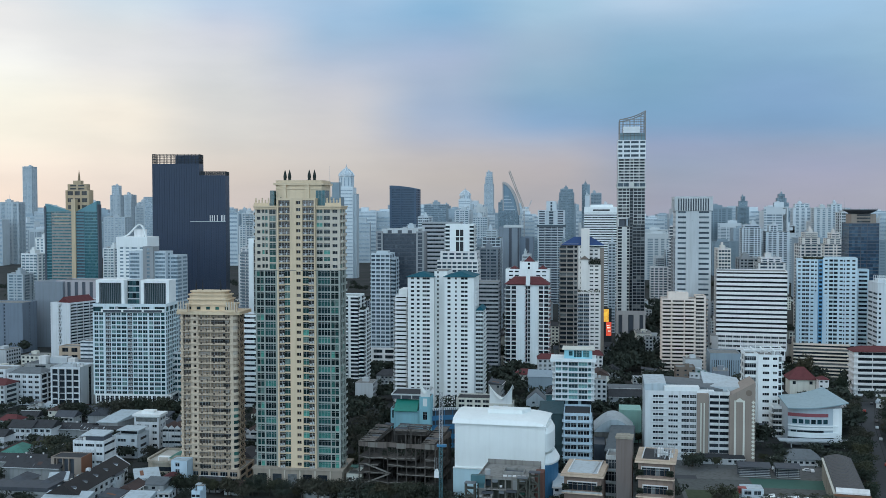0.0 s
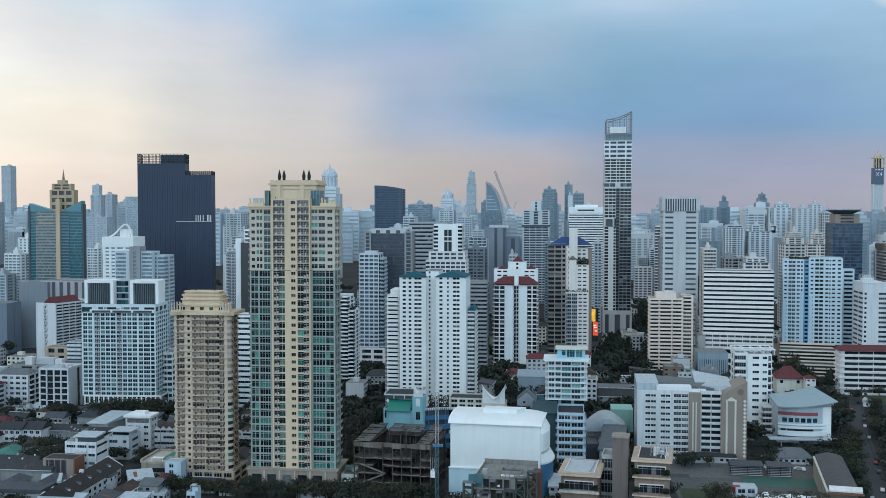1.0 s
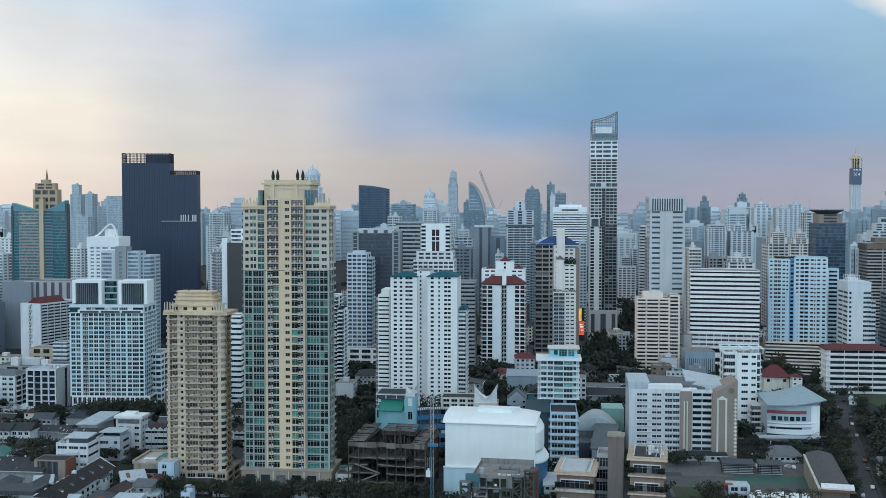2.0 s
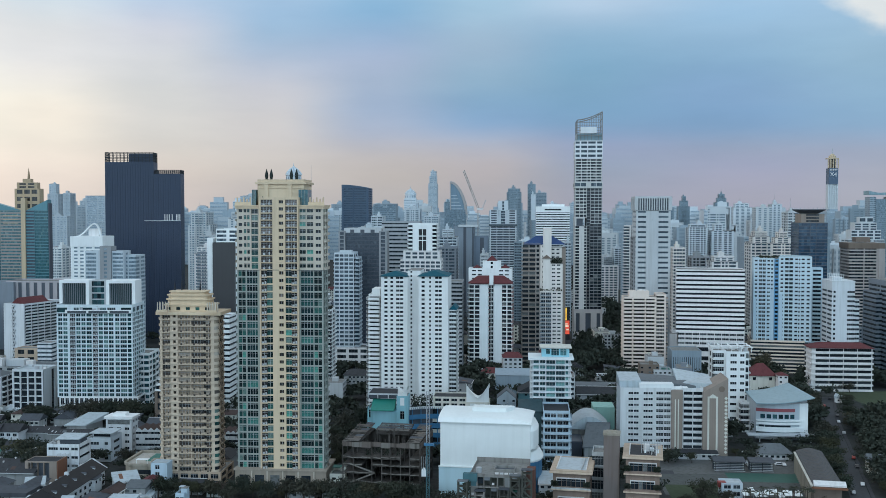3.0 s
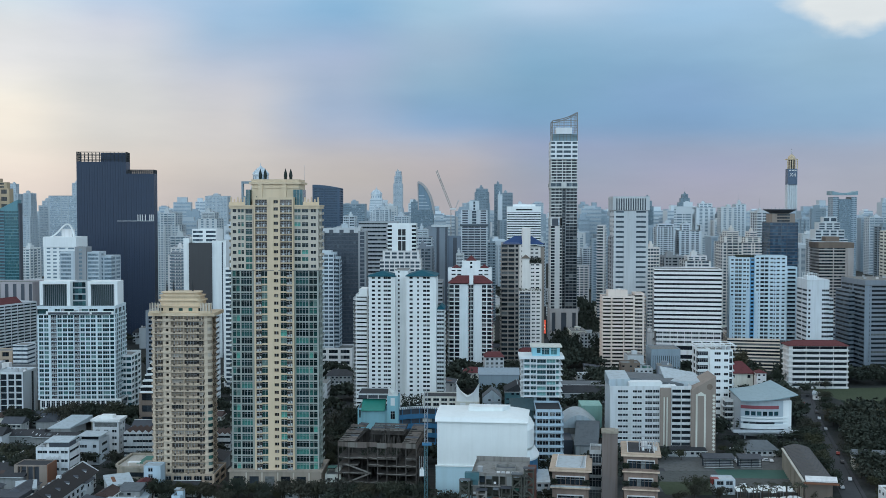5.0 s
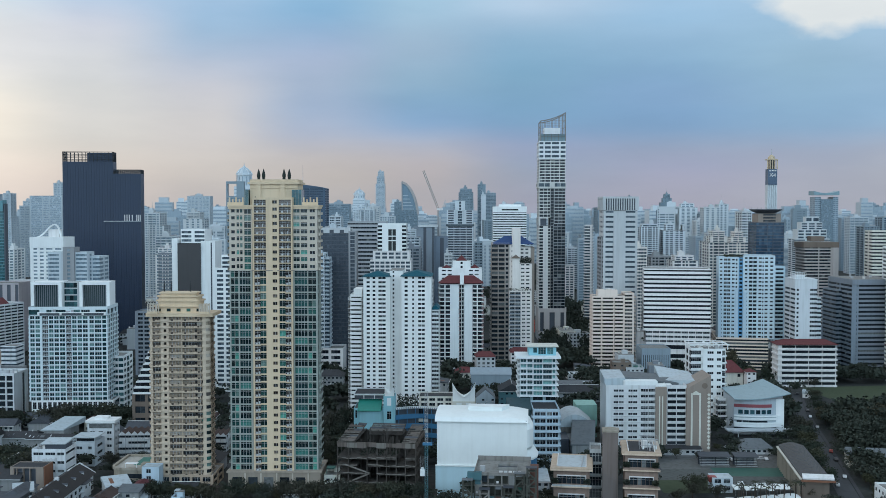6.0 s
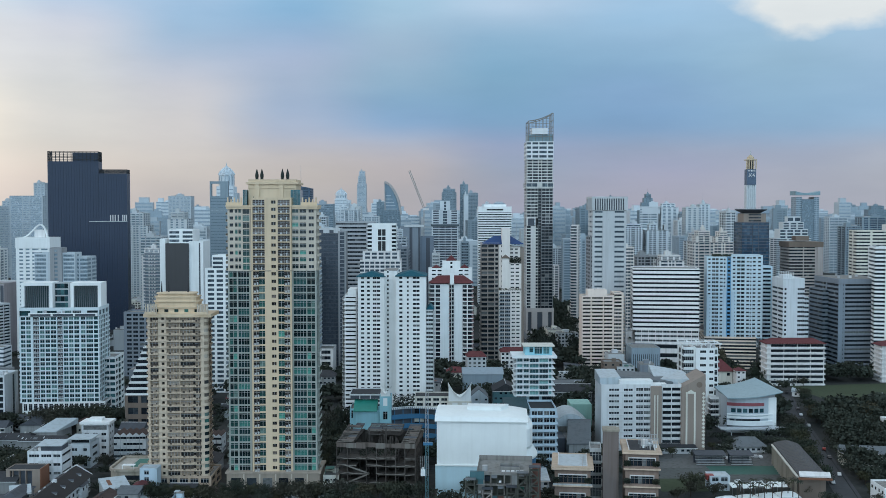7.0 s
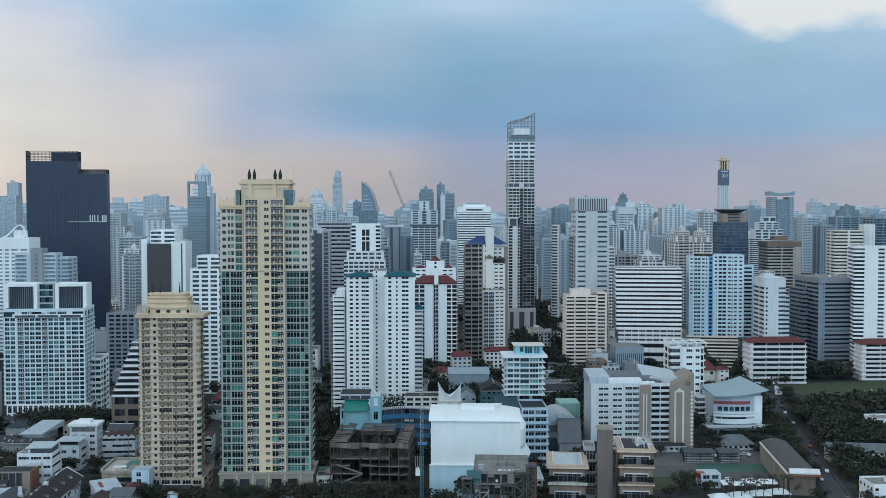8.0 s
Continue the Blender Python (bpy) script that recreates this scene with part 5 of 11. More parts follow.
    part("roof_hut", Geo().box(x0 - 2.5, x0 + 3.0, -0.6, 1.6, z - 2.0, z + 0.9), teal_dark, e)


def long_hall(e, x0, x1, length, z):
    w, n, g = x1 - x0, 10, Geo()
    part("wall", Geo().box(x0 + 0.5, x1 - 0.5, 1, length - 1, 0, z - 0.8), taupe, e)
    f = lambda u: z + 1.5 * (1 - abs(2 * u - 1) ** 1.4)
    g.extrude([(x0, z - 0.6), (x1, z - 0.6)] + [(x1 - w * i / n, f(1 - i / n)) for i in range(n + 1)], 0, length)
    for k in range(24):
        part("roof_seam", Geo().sheet(lambda u, v: (x0 + w * u, length * (k + 0.5) / 24 - 0.06 + 0.12 * v, f(u) + 0.08), 8, 1, 0.1), darkgrey, e)
    part("roof", g, paint("grey_brown_sheet", (0.085, 0.08, 0.078), 0.7, dirt=0.5), e)
    part("eave_gutter", Geo().box(x0 - 0.9, x0 - 0.02, 0, length, z - 1.3, z - 0.7), cream2, e)
    part("end_canopy", Geo().prism([(x0, -2.5), (x1 + 1, -2.5), (x1 + 1, 0), (x0, 0)], z - 0.4, [z + 0.3, z + 0.3, z + 1.6, z + 1.6]), white2, e)
    part("canopy_beam", Geo().box(x0 - 0.8, x1 + 1.5, -3.4, -2.5, z - 1.3, z - 0.6), rust, e)
    part("end_wall", Geo().box(x0 + 0.5, x1 - 0.5, 0.2, 1, 0, z - 0.8), brown, e)
    for i in range(16):
        y = 2 + (length - 4) * i / 16
        part("side_window", Geo().box(x0 + 0.42, x0 + 0.52, y, y + 3.2, 1.5, z - 2), g_dark, e)
        part("buttress", Geo().box(x0 - 0.8, x0 + 0.5, y + 3.8, y + 4.3, 0, z - 1), tan2, e)


def vault(e, x0, x1, y0, d, z0, z1):
    n, g, w = 12, Geo(), x1 - x0
    f = lambda u: z0 + (z1 - z0) * math.sin(math.pi * u)
    g.extrude([(x0, z0 - 0.3), (x1, z0 - 0.3)] + [(x1 - w * i / n, f(1 - i / n)) for i in range(n + 1)], y0, d)
    part("vault_roof", g, paleroof, e)
    part("wall", Geo().box(x0 + 0.4, x1 - 0.4, y0 + 0.6, d - 0.6, 0, z0 - 0.3), rawcon2, e)
    part("verge", Geo().box(x0, x1, y0 - 0.2, y0, z0 - 0.5, z0), paleroof, e)


def hoist(x, y, high):
    """A slim lattice mast with a cage part way up."""
    e = thing("construction_hoist", "slim pale lattice hoist mast with a white cage", "hoist", x, y, 0, -8)
    for name, z0, z1, r, mat in (("lower_mast", 0.0, high * 0.56, 0.13, teal_dark), ("upper_mast", high * 0.56, high, 0.07, steel)):
        g, n = Geo(), int((z1 - z0) / 1.5)
        for a in (-0.6, 0.6):
            for b in (-0.6, 0.6):
                g.bar((a, b, z0), (a, b, z1), r)
        for i in range(n):
            za, zb, k = z0 + (z1 - z0) * i / n, z0 + (z1 - z0) * (i + 1) / n, 1 if i % 2 else -1
            g.bar((-0.6 * k, -0.6, za), (0.6 * k, -0.6, zb), r * 0.7)
            g.bar((-0.6, -0.6 * k, za), (-0.6, 0.6 * k, zb), r * 0.7)
            g.bar((-0.6, -0.6, zb), (0.6, -0.6, zb), r * 0.7)
        part(name, g, mat, e)
    part("tie_frame", Geo().box(-1.6, 2.4, -0.8, 0.8, high * 0.54, high * 0.56), bluewall, e)
    part("cage", Geo().box(-2.6, -0.7, -1, 1, high * 0.28, high * 0.28 + 2.6).box(-2.2, -1.2, -0.6, 0.6, high * 0.28 + 2.6, high * 0.28 + 3.4), white, e)
    g = Geo()
    for k in range(5):
        g.bar((-2.6 + k * 0.8, -0.9, high * 0.28), (-2.6 + k * 0.8, -0.9, high * 0.45), 0.06)
    part("guide_rails", g, steel, e)
    return e


def tents(x, y):
    for k in range(4):
        e = thing("tent", "white tensile canopy on slim poles", "tent", x - 20 + k * 9.5, y + k * 1.0, 0, -8, "school canopies")
        g = Geo()
        n = len(g.v)
        part("canopy", Geo().gable(-4.6, 4.6, -4, 4, 3.2, 5.0, "x", 3.2), sheeting, e)
        for a in (-4, 4):
            for b in (-3.5, 3.5):
                part("pole", Geo().ring(a, b, 0.06, 0.06, 0, 3.25, 6), steel, e)


def long_awning(x, y, length, depth):
    e = thing("awning", "long white tarpaulin awning sagging between steel posts", "awning", x, y, 0, -8)
    n = 10
    for k in range(n):
        u0, u1 = -length / 2 + length * k / n, -length / 2 + length * (k + 1) / n
        z = 3.3 + 0.5 * math.sin(k * 1.9) + (0.7 if k % 4 == 1 else 0)
        part("tarpaulin", Geo().prism([(u0 + 0.02, -depth / 2), (u1 - 0.02, -depth / 2), (u1 - 0.02, depth / 2), (u0 + 0.02, depth / 2)], z - 0.08, [z - 0.3, z - 0.1, z + 0.9, z + 0.6]), sheeting, e)
        if k % 2 == 0:
            for b in (-depth / 2 + 0.2, depth / 2 - 0.2):
                part("post", Geo().ring(u0 + 0.3, b, 0.06, 0.06, 0, z - 0.08, 6), steel, e)
    return e


LOTS = []


def lot(x, y, yaw, w, d, floors, kind, wall, roof, label):
    LOTS.append((x, y, max(w, d) * 0.5))
    return house(x, y, yaw, w, d, floors, kind, wall, roof, int(abs(x) * 7 + y * 13), label)


def car(x, y, yaw, mat, label):
    e = thing("car", label, "car", x, y, 0.06, yaw, "parked cars")
    part("body", Geo().extrude([(-2.1, 0.35), (2.1, 0.35), (2.15, 0.8), (1.4, 0.9), (0.8, 1.4), (-1.0, 1.42), (-1.7, 0.95), (-2.15, 0.85)], -0.85, 0.85), mat, e)
    part("glass", Geo().extrude([(-1.5, 0.95), (1.2, 0.95), (0.75, 1.36), (-0.98, 1.38)], -0.87, 0.87), g_dark, e)
    for a in (-1.3, 1.3):
        for b in (-0.8, 0.8):
            wheel = part("wheel", Geo().box(a - 0.12, a + 0.12, b - 0.11, b + 0.11, 0.2, 0.44), steel, e)
            prof = [(a + 0.32 * math.cos(math.pi * k / 5), 0.32 + 0.32 * math.sin(math.pi * k / 5)) for k in range(10)]
            part("tyre", Geo().extrude(prof, b - 0.1, b + 0.1), rubber, wheel)
    return e


coolwhite = paint("cool_white_paint", (0.67, 0.70, 0.72), dirt=0.45)
schoolgrey = paint("weathered_school_render", (0.70, 0.71, 0.71), dirt=0.5)
steelaqua = paint("steel_aqua_paint", (0.30, 0.40, 0.44), dirt=0.6)
aquawall = paint("pale_aqua_paint", (0.42, 0.66, 0.68), dirt=0.5)
shedteal = paint("dark_teal_paint", (0.045, 0.085, 0.095), dirt=0.6)
slateblue_ledge = paint("slate_ledge_paint", (0.09, 0.12, 0.14), dirt=0.4)
cabinblue = paint("cabin_blue_paint", (0.50, 0.62, 0.70), dirt=0.3)


def court_house(e, x0, x1, d, h):
    """A low block with a rounded corner, parapet walls and a green court on its roof."""
    def outline(o, r):
        arc = [(x0 + o + r - r * math.cos(a), o + r - r * math.sin(a)) for a in (k * math.pi / 12 for k in range(7))]
        return arc + [(x1 - o, o), (x1 - o, d - o), (x0 + o, d - o)]
    part("wall", Geo().prism(outline(0, 6), 0, h), tan2, e)
    part("roof", Geo().prism(outline(0.6, 5.4), h, h + 0.1), paint("pale_deck", (0.50, 0.47, 0.42), 0.9, dirt=0.6), e)
    part("roof_court", Geo().box(x0 + (x1 - x0) * 0.42, x1 - 2, d * 0.35, d - 2, h + 0.1, h + 0.2), greenroof, e)
    p = Geo()
    pts = outline(0, 6)
    for (xa, ya), (xb, yb) in zip(pts, pts[1:] + pts[:1]):
        p.bar((xa, ya, h + 0.55), (xb, yb, h + 0.55), 0.55)
    part("parapet", p, tan2, e)
    part("sunshade", Geo().box(x0 + 6, x1 - 7, 2, 5, h + 2.4, h + 2.5).box(x0 + 6.2, x0 + 6.4, 2.2, 2.4, h, h + 2.4).box(x1 - 7.4, x1 - 7.2, 2.2, 2.4, h, h + 2.4), white, e)
    part("stair_head", Geo().box(x1 - 5, x1 - 1, 1, 5, h, h + 2.8), tan2, e)
    part("strip_window", Geo().box(x0 + 7, x1 - 1, -0.05, 0.1, h * 0.55, h * 0.8), g_dark, e)
    part("strip_window", Geo().box(x0 + 7, x1 - 1, -0.05, 0.1, h * 0.12, h * 0.35), g_dark, e)


def row_house(e, x0, x1, y0, y1, eave, ridge):
    part("wall", Geo().box(x0 + 0.6, x1 - 0.6, y0 + 0.3, y1 - 0.3, 0, eave), coolwhite, e)
    part("pitched_roof", Geo().gable(x0, x1, y0, y1, eave - 0.1, ridge, "y", 0.0, 0.6), paint("dark_brown_shingle", (0.034, 0.030, 0.030), 0.8), e)
    rnd = random.Random(5)
    n = 10
    for k in range(n):
        y = y0 + (y1 - y0) * (k + 0.5) / n
        for z in (0.9, 3.7):
            part("window", Geo().box(x1 - 0.65, x1 - 0.52, y - 1.0, y + 1.0, z, z + 1.5), g_dark, e)
        if k % 2 == 0:
            d = part("dormer", Geo().box(x1 - 4.0, x1 - 2.3, y - 0.6, y + 0.6, eave + 0.8, eave + 2.4), dullgrey if k % 4 else palegrey, e)
            part("dormer_roof", Geo().gable(x1 - 4.4, x1 - 2.1, y - 0.8, y + 0.8, eave + 2.4, eave + 2.9, "x"), slateroof, d)
        s = rnd.uniform(0.35, 0.75)
        xr, zr = x0 + (x1 - x0) * 0.5 * s, eave + (ridge - eave) * s
        part("skylight", Geo().bar((xr, y - 0.6, zr + 0.1), (xr, y + 0.6, zr + 0.1), 0.35), (palegrey, g_dark, white2)[k % 3], e)
    part("chimney_box", Geo().box(-0.8, 0.8, y1 * 0.45, y1 * 0.45 + 1.6, ridge - 1, ridge + 0.9), coolwhite, e)
    part("gable_frame", Geo().bar((x0, y1 + 0.8, eave), (0, y1 + 0.8, ridge + 0.2), 0.3).bar((x1, y1 + 0.8, eave), (0, y1 + 0.8, ridge + 0.2), 0.3), palegrey, e)


def skylight_shed(e, x0, x1, d, eave, ridge):
    """A long dark sheet roofed shed with rows of clear sheets, vents and patches."""
    rnd = random.Random(int(abs(x0) * 10 + eave * 3))
    part("wall", Geo().box(x0 + 0.5, x1 - 0.5, 0.5, d - 0.5, 0, eave), dullgrey, e)
    part("pitched_roof", Geo().gable(x0, x1, 0, d, eave - 0.05, ridge, "x", 0.0, 0.5), darkroof, e)
    k = int((x1 - x0) / 2.2)
    for i in range(k):
        u = x0 + 1 + 2.2 * i
        a, q = rnd.random(), rnd.uniform(0.2, 0.6)
        if a < 0.45:
            y = d * 0.5 * q
            z = eave + (ridge - eave) * q
            part("clear_sheet", Geo().bar((u, y - 0.9, z - (ridge - eave) * 0.9 / (d / 2) + 0.06), (u, y + 0.9, z + (ridge - eave) * 0.9 / (d / 2) + 0.06), 0.16 + 0.12 * rnd.random()), rnd.choice((palegrey, slateroof, greyroof)), e)
        elif a < 0.6:
            part("roof_vent", Geo().ring(u, d / 2, 0.35, 0.45, ridge - 0.1, ridge + 0.6, 8), white2, e)
        elif a < 0.75:
            y = d * 0.2
            part("patch", Geo().prism([(u - 1, y - 0.8), (u + 1.2, y - 0.8), (u + 1.2, y + 1.4), (u - 1, y + 1.4)], eave, [eave + (ridge - eave) * (2 * yy / d) + 0.12 for yy in (y - 0.8, y - 0.8, y + 1.4, y + 1.4)]), rnd.choice((rust, slateroof, greyroof, brownroof)), e)
    part("gutter", Geo().box(x0 - 0.5, x1 + 0.5, -0.75, -0.5, eave - 0.3, eave), palegrey, e)


def framed_bays(e, x0, x1, y, z1, nf, nb):
    """Slab edges, recessed doors and rails behind a deep frame."""
    fh = z1 / nf
    for i in range(nf):
        part("slab_edge", Geo().box(x0, x1, y - 0.05, y + 0.85, i * fh + fh - 0.35, i * fh + fh), coolwhite, e)
        for j in range(nb):
            u = x0 + (x1 - x0) * (j + 0.13) / nb
            w = (x1 - x0) / nb * 0.74
            part("rail", Geo().box(u, u + w, y + 0.05, y + 0.15, i * fh, i * fh + 0.55), (palegrey, darksteel, steel)[(i * 3 + j) % 3], e)


def zigzag(e, x0, x1, y, z1, n):
    """A stair that runs to and fro up an end wall."""
    h = z1 / n
    for i in range(n):
        a, b = (x0, x1) if i % 2 else (x1, x0)
        part("stair_flight", Geo().bar((a, y - 0.3, i * h), (b, y - 0.3, i * h + h), 0.45), palegrey, e)


def corner_bay(e, x, y, nf, z0, z1):
    """A rounded glazed bay that climbs the corner of a tower."""
    fh = (z1 - z0) / nf
    for i in range(nf):
        z = z0 + i * fh
        part("bay_slab", Geo().ring(x, y, 2.2, 2.2, z, z + fh * 0.45, 16), sand, e)
        part("bay_glass", Geo().ring(x, y, 2.0, 2.0, z + fh * 0.45, z + fh, 16), (g_green if i % 5 else g_dark) if i < 11 else g_curtain_shade, e)


def crown_tier(e, x0, x1, y0, y1, z0, z1):
    """One step of a stepped crown, with a moulded cap and round corners."""
    r = 2.2
    def outline(o):
        pts = []
        for cx, cy, a0 in ((x1 - r, y0 + r, -90), (x1 - r, y1 - r, 0), (x0 + r, y1 - r, 90), (x0 + r, y0 + r, 180)):
            pts += [(cx + (r + o) * math.cos(radians(a0 + 30 * k)), cy + (r + o) * math.sin(radians(a0 + 30 * k))) for k in range(4)]
        return pts
    t = part("crown_tier", Geo().prism(outline(0), z0, z1 - 0.5), beige, e)
    part("moulding", Geo().prism(outline(0.7), z1 - 0.5, z1), beige, t)
    n = max(2, int((x1 - x0) / 4.5)) if z1 - z0 > 2.8 else 0
    for i in range(n):
        u = x0 + (x1 - x0) * (i + 0.5) / n
        part("window", Geo().box(u - 0.9, u + 0.9, y0 - 0.06, y0 + 0.1, z0 + (z1 - z0) * 0.2, z0 + (z1 - z0) * 0.62), g_green, t)


def pergola(e, x0, x1, y0, y1, z):
    """An open frame of beams over a roof terrace."""
    for i in range(5):
        u = x0 + (x1 - x0) * i / 4
        part("beam", Geo().box(u - 0.25, u + 0.25, y0, y1, z - 0.6, z), white, e)
        for v in (y0 + 2.8, y1 - 2.2):
            part("post", Geo().box(u - 0.2, u + 0.2, v - 0.2, v + 0.2, z - 3.3, z - 0.6), white, e)
    for v in (y0, (y0 + y1) / 2, y1):
        part("beam", Geo().box(x0 - 0.3, x1 + 0.3, v - 0.25, v + 0.25, z - 0.05, z + 0.3), white, e)


def slat_shed(e, x0, x1, d, h):
    part("dark_roof", Geo().prism([(x0 - 0.5, -0.5), (x1 + 0.5, -0.5), (x1 + 0.5, d + 0.5), (x0 - 0.5, d + 0.5)], h, [h + 0.2, h + 0.2, h + 1.2, h + 1.2]), slateroof, e)
    for x in (x0 + 0.2, (x0 + x1) / 2, x1 - 0.4):
        for y in (0.1, d - 0.3):
            part("post", Geo().box(x, x + 0.2, y, y + 0.2, 0, h), darksteel, e)
    for i in range(6):
        part("slat", Geo().box(x0, x1, -0.05 + 0.6 * i, 0.15 + 0.6 * i, 0.5 + i * 0.65, 0.72 + i * 0.65), palegrey, e)
    part("back_wall", Geo().box(x0, x1, d - 0.1, d, 0, h), darkgrey, e)


def galleries(e, x0, x1, y0, z, n):
    """Blue galleries, one over the other, on a plan that bows inwards."""
    w, fh = x1 - x0, z / n
    bow = lambda o: [(x0 + w * i / 12, y0 + o + 5.0 * math.sin(math.pi * i / 12)) for i in range(13)]
    back = [(x1, y0 + 14), (x0, y0 + 14)]
    part("core", Geo().prism(bow(1.6) + back, 0, z), darkgrey, e)
    for i in range(n):
        za = i * fh
        part("gallery_rail", Geo().prism(bow(0) + bow(0.25)[::-1], za - 0.1, za + fh * 0.48), bluewall, e)
        part("gallery_floor", Geo().prism(bow(0.26) + back, za - 0.1, za + 0.12), greyblue, e)
        for k in range(1, 12, 2):
            x, y = bow(0.6)[k]
            part("column", Geo().box(x - 0.2, x + 0.2, y - 0.2, y + 0.2, za + 0.12, za + fh - 0.1), bluewall, e)
    part("roof_deck", Geo().prism(bow(0.1) + back, z, z + 0.3), greyblue, e)
    for k in range(24):
        a, b = bow(0.2)[k // 2], bow(0.2)[k // 2 + 1]
        t = 0.5 * (k % 2)
        x, y = a[0] + (b[0] - a[0]) * t, a[1] + (b[1] - a[1]) * t
        part("baluster", Geo().box(x - 0.22, x + 0.22, y - 0.1, y + 0.1, z + 0.3, z + 1.2), white, e)
    part("handrail", Geo().prism(bow(0.05) + bow(0.4)[::-1], z + 1.2, z + 1.4), white, e)


def goal_posts(x, y):
    e = thing("goal_posts", "tall white goal posts on the sports field", "goal", x, y, 0, 62, "goals on the field")
    part("post", Geo().ring(-2.6, 0, 0.12, 0.1, 0, 11, 8), white, e)
    part("post", Geo().ring(2.6, 0, 0.12, 0.1, 0, 11, 8), white, e)
    part("crossbar", Geo().bar((-2.6, 0, 3), (2.6, 0, 3), 0.09), white, e)
def lantern_tower(e, x0, x1, y, ztop, zd1, zd0):
    w = x1 - x0
    c = (x0 + x1) / 2
    g = Geo()
    for i in range(5):
        u = x0 + w * (0.1 + 0.2 * i)
        g.box(u - w * 0.05, u + w * 0.05, 0, 24, 0, zd0)
    g.box(x0 + w * 0.12, x1 - w * 0.12, 2, 22, 0, zd0)
    part("shaft", g, fogwarm, e)
    boards = part("billboard_drum", Geo().box(x0 + 2, x1 - 2, -2, 26, zd0, zd1), paint("navy_billboard", (0.08, 0.12, 0.18), 0.5), e)
    sign = bpy.data.curves.new("sign", "FONT")
    sign.body, sign.size, sign.extrude, sign.align_x = "X4", w * 0.52, 0.2, "CENTER"
    sign_ob = new("sign", sign)
    letters = bpy.data.meshes.new_from_object(sign_ob)
    bpy.data.objects.remove(sign_ob)
    letters.materials.clear()
    letters.materials.append(white2)
    ob = part("sign_letters", letters, None, boards)
    ob.matrix_local = pose(c, -2.4, zd0 + (zd1 - zd0) * 0.50, 90)
    for k in range(3):
        part("sign_bar", Geo().box(c - w * 0.34 + k * w * 0.25, c - w * 0.34 + k * w * 0.25 + w * 0.18, -2.5, -2.05, zd0 + (zd1 - zd0) * 0.86, zd0 + (zd1 - zd0) * 0.93), white2, boards)
    zm = zd1 + (ztop - zd1) * 0.5
    part("lantern_core", Geo().box(x0 + w * 0.2, x1 - w * 0.2, 4, 20, zd1, zm), g_bronze, e)
    for i in range(5):
        u = x0 + w * (0.04 + 0.23 * i)
        part("lantern_column", Geo().box(u - w * 0.045, u + w * 0.045, 0, 3, zd1, zm - 3), goldband, e)
    part("lantern_cornice", Geo().box(x0 - 0.5, x1 + 0.5, -1, 25, zm - 3, zm), goldband, e)
    part("lantern", Geo().ring(c, 12, w * 0.36, w * 0.34, zm, zd1 + (ztop - zd1) * 0.6, 12).ring(c, 12, w * 0.34, w * 0.1, zd1 + (ztop - zd1) * 0.6, zd1 + (ztop - zd1) * 0.72, 12), goldband, e)
    part("mast", Geo().ring(c, 12, w * 0.05, w * 0.02, zd1 + (ztop - zd1) * 0.7, ztop, 6), steel, e)


deepblue = paint("deep_blue_cladding", (0.045, 0.085, 0.14), 0.4, dirt=0.15)
g_deep = glazing("deep_blue_glass", [(0, (0.03, 0.065, 0.11)), (0.5, (0.04, 0.08, 0.13)), (0.9, (0.06, 0.11, 0.16))], 0.2)


def curved_top(e, x0, x1, y0, y1, z0, z1):
    n = 12
    prof = [(x0, z0 - 0.02), (x1, z0 - 0.02)] + [(x1 - (x1 - x0) * i / n, z0 + (z1 - z0) * (1 - (1 - i / n) ** 2) + 0.3) for i in range(n + 1)]
    part("curved_parapet", Geo().extrude(prof, y0 - 0.4, y1 + 0.4), deepblue, e)


def domed_tower(e, x0, x1, zs, zd, zt):
    c, w = (x0 + x1) / 2, x1 - x0
    part("shaft", Geo().box(x0, x1, 0, w, 0, zs), mist, e)
    bands = Geo()
    for i in range(1, 26):
        bands.box(x0 + 0.5, x1 - 0.5, -0.3, 0.0, zs * i / 26, zs * i / 26 + 1.8)
    part("glazing", bands, g_mist, e, kind="stuff")
    part("drum", Geo().ring(c, w / 2, w * 0.46, w * 0.46, zs, zd - 3, 8).ring(c, w / 2, w * 0.50, w * 0.50, zd - 3, zd, 8), mist, e)
    for k in range(12):
        a = 2 * math.pi * k / 12
        part("drum_window", Geo().box(-0.9, 0.9, -0.25, 0.25, zs + 2, zd - 5), g_mist, e).matrix_local = pose(c + w * 0.455 * math.cos(a), w / 2 + w * 0.455 * math.sin(a), 0, 0, 0, math.degrees(a) + 90)
    rise = zt - zd
    part("dome", Geo().ring(c, w / 2, w * 0.44, w * 0.36, zd, zd + rise * 0.2, 16).ring(c, w / 2, w * 0.36, w * 0.16, zd + rise * 0.2, zd + rise * 0.5, 16).ring(c, w / 2, w * 0.16, w * 0.03, zd + rise * 0.5, zd + rise * 0.72, 16), mistgrey, e)
    part("finial", Geo().ring(c, w / 2, w * 0.03, 0.15, zd + rise * 0.7, zt, 8), mistgrey, e)
    for k in range(8):
        a = 2 * math.pi * k / 8
        p = lambda r, z: (c + w * r * math.cos(a), w / 2 + w * r * math.sin(a), z)
        part("dome_rib", Geo().bar(p(0.47, zd), p(0.37, zd + rise * 0.22), 0.6).bar(p(0.37, zd + rise * 0.22), p(0.17, zd + rise * 0.52), 0.6), mist, e)
    part("side_wing", Geo().box(x1 - w * 0.05, x1 + w * 0.18, w * 0.2, w * 0.9, 0, zs * 0.93), mistgrey, e)


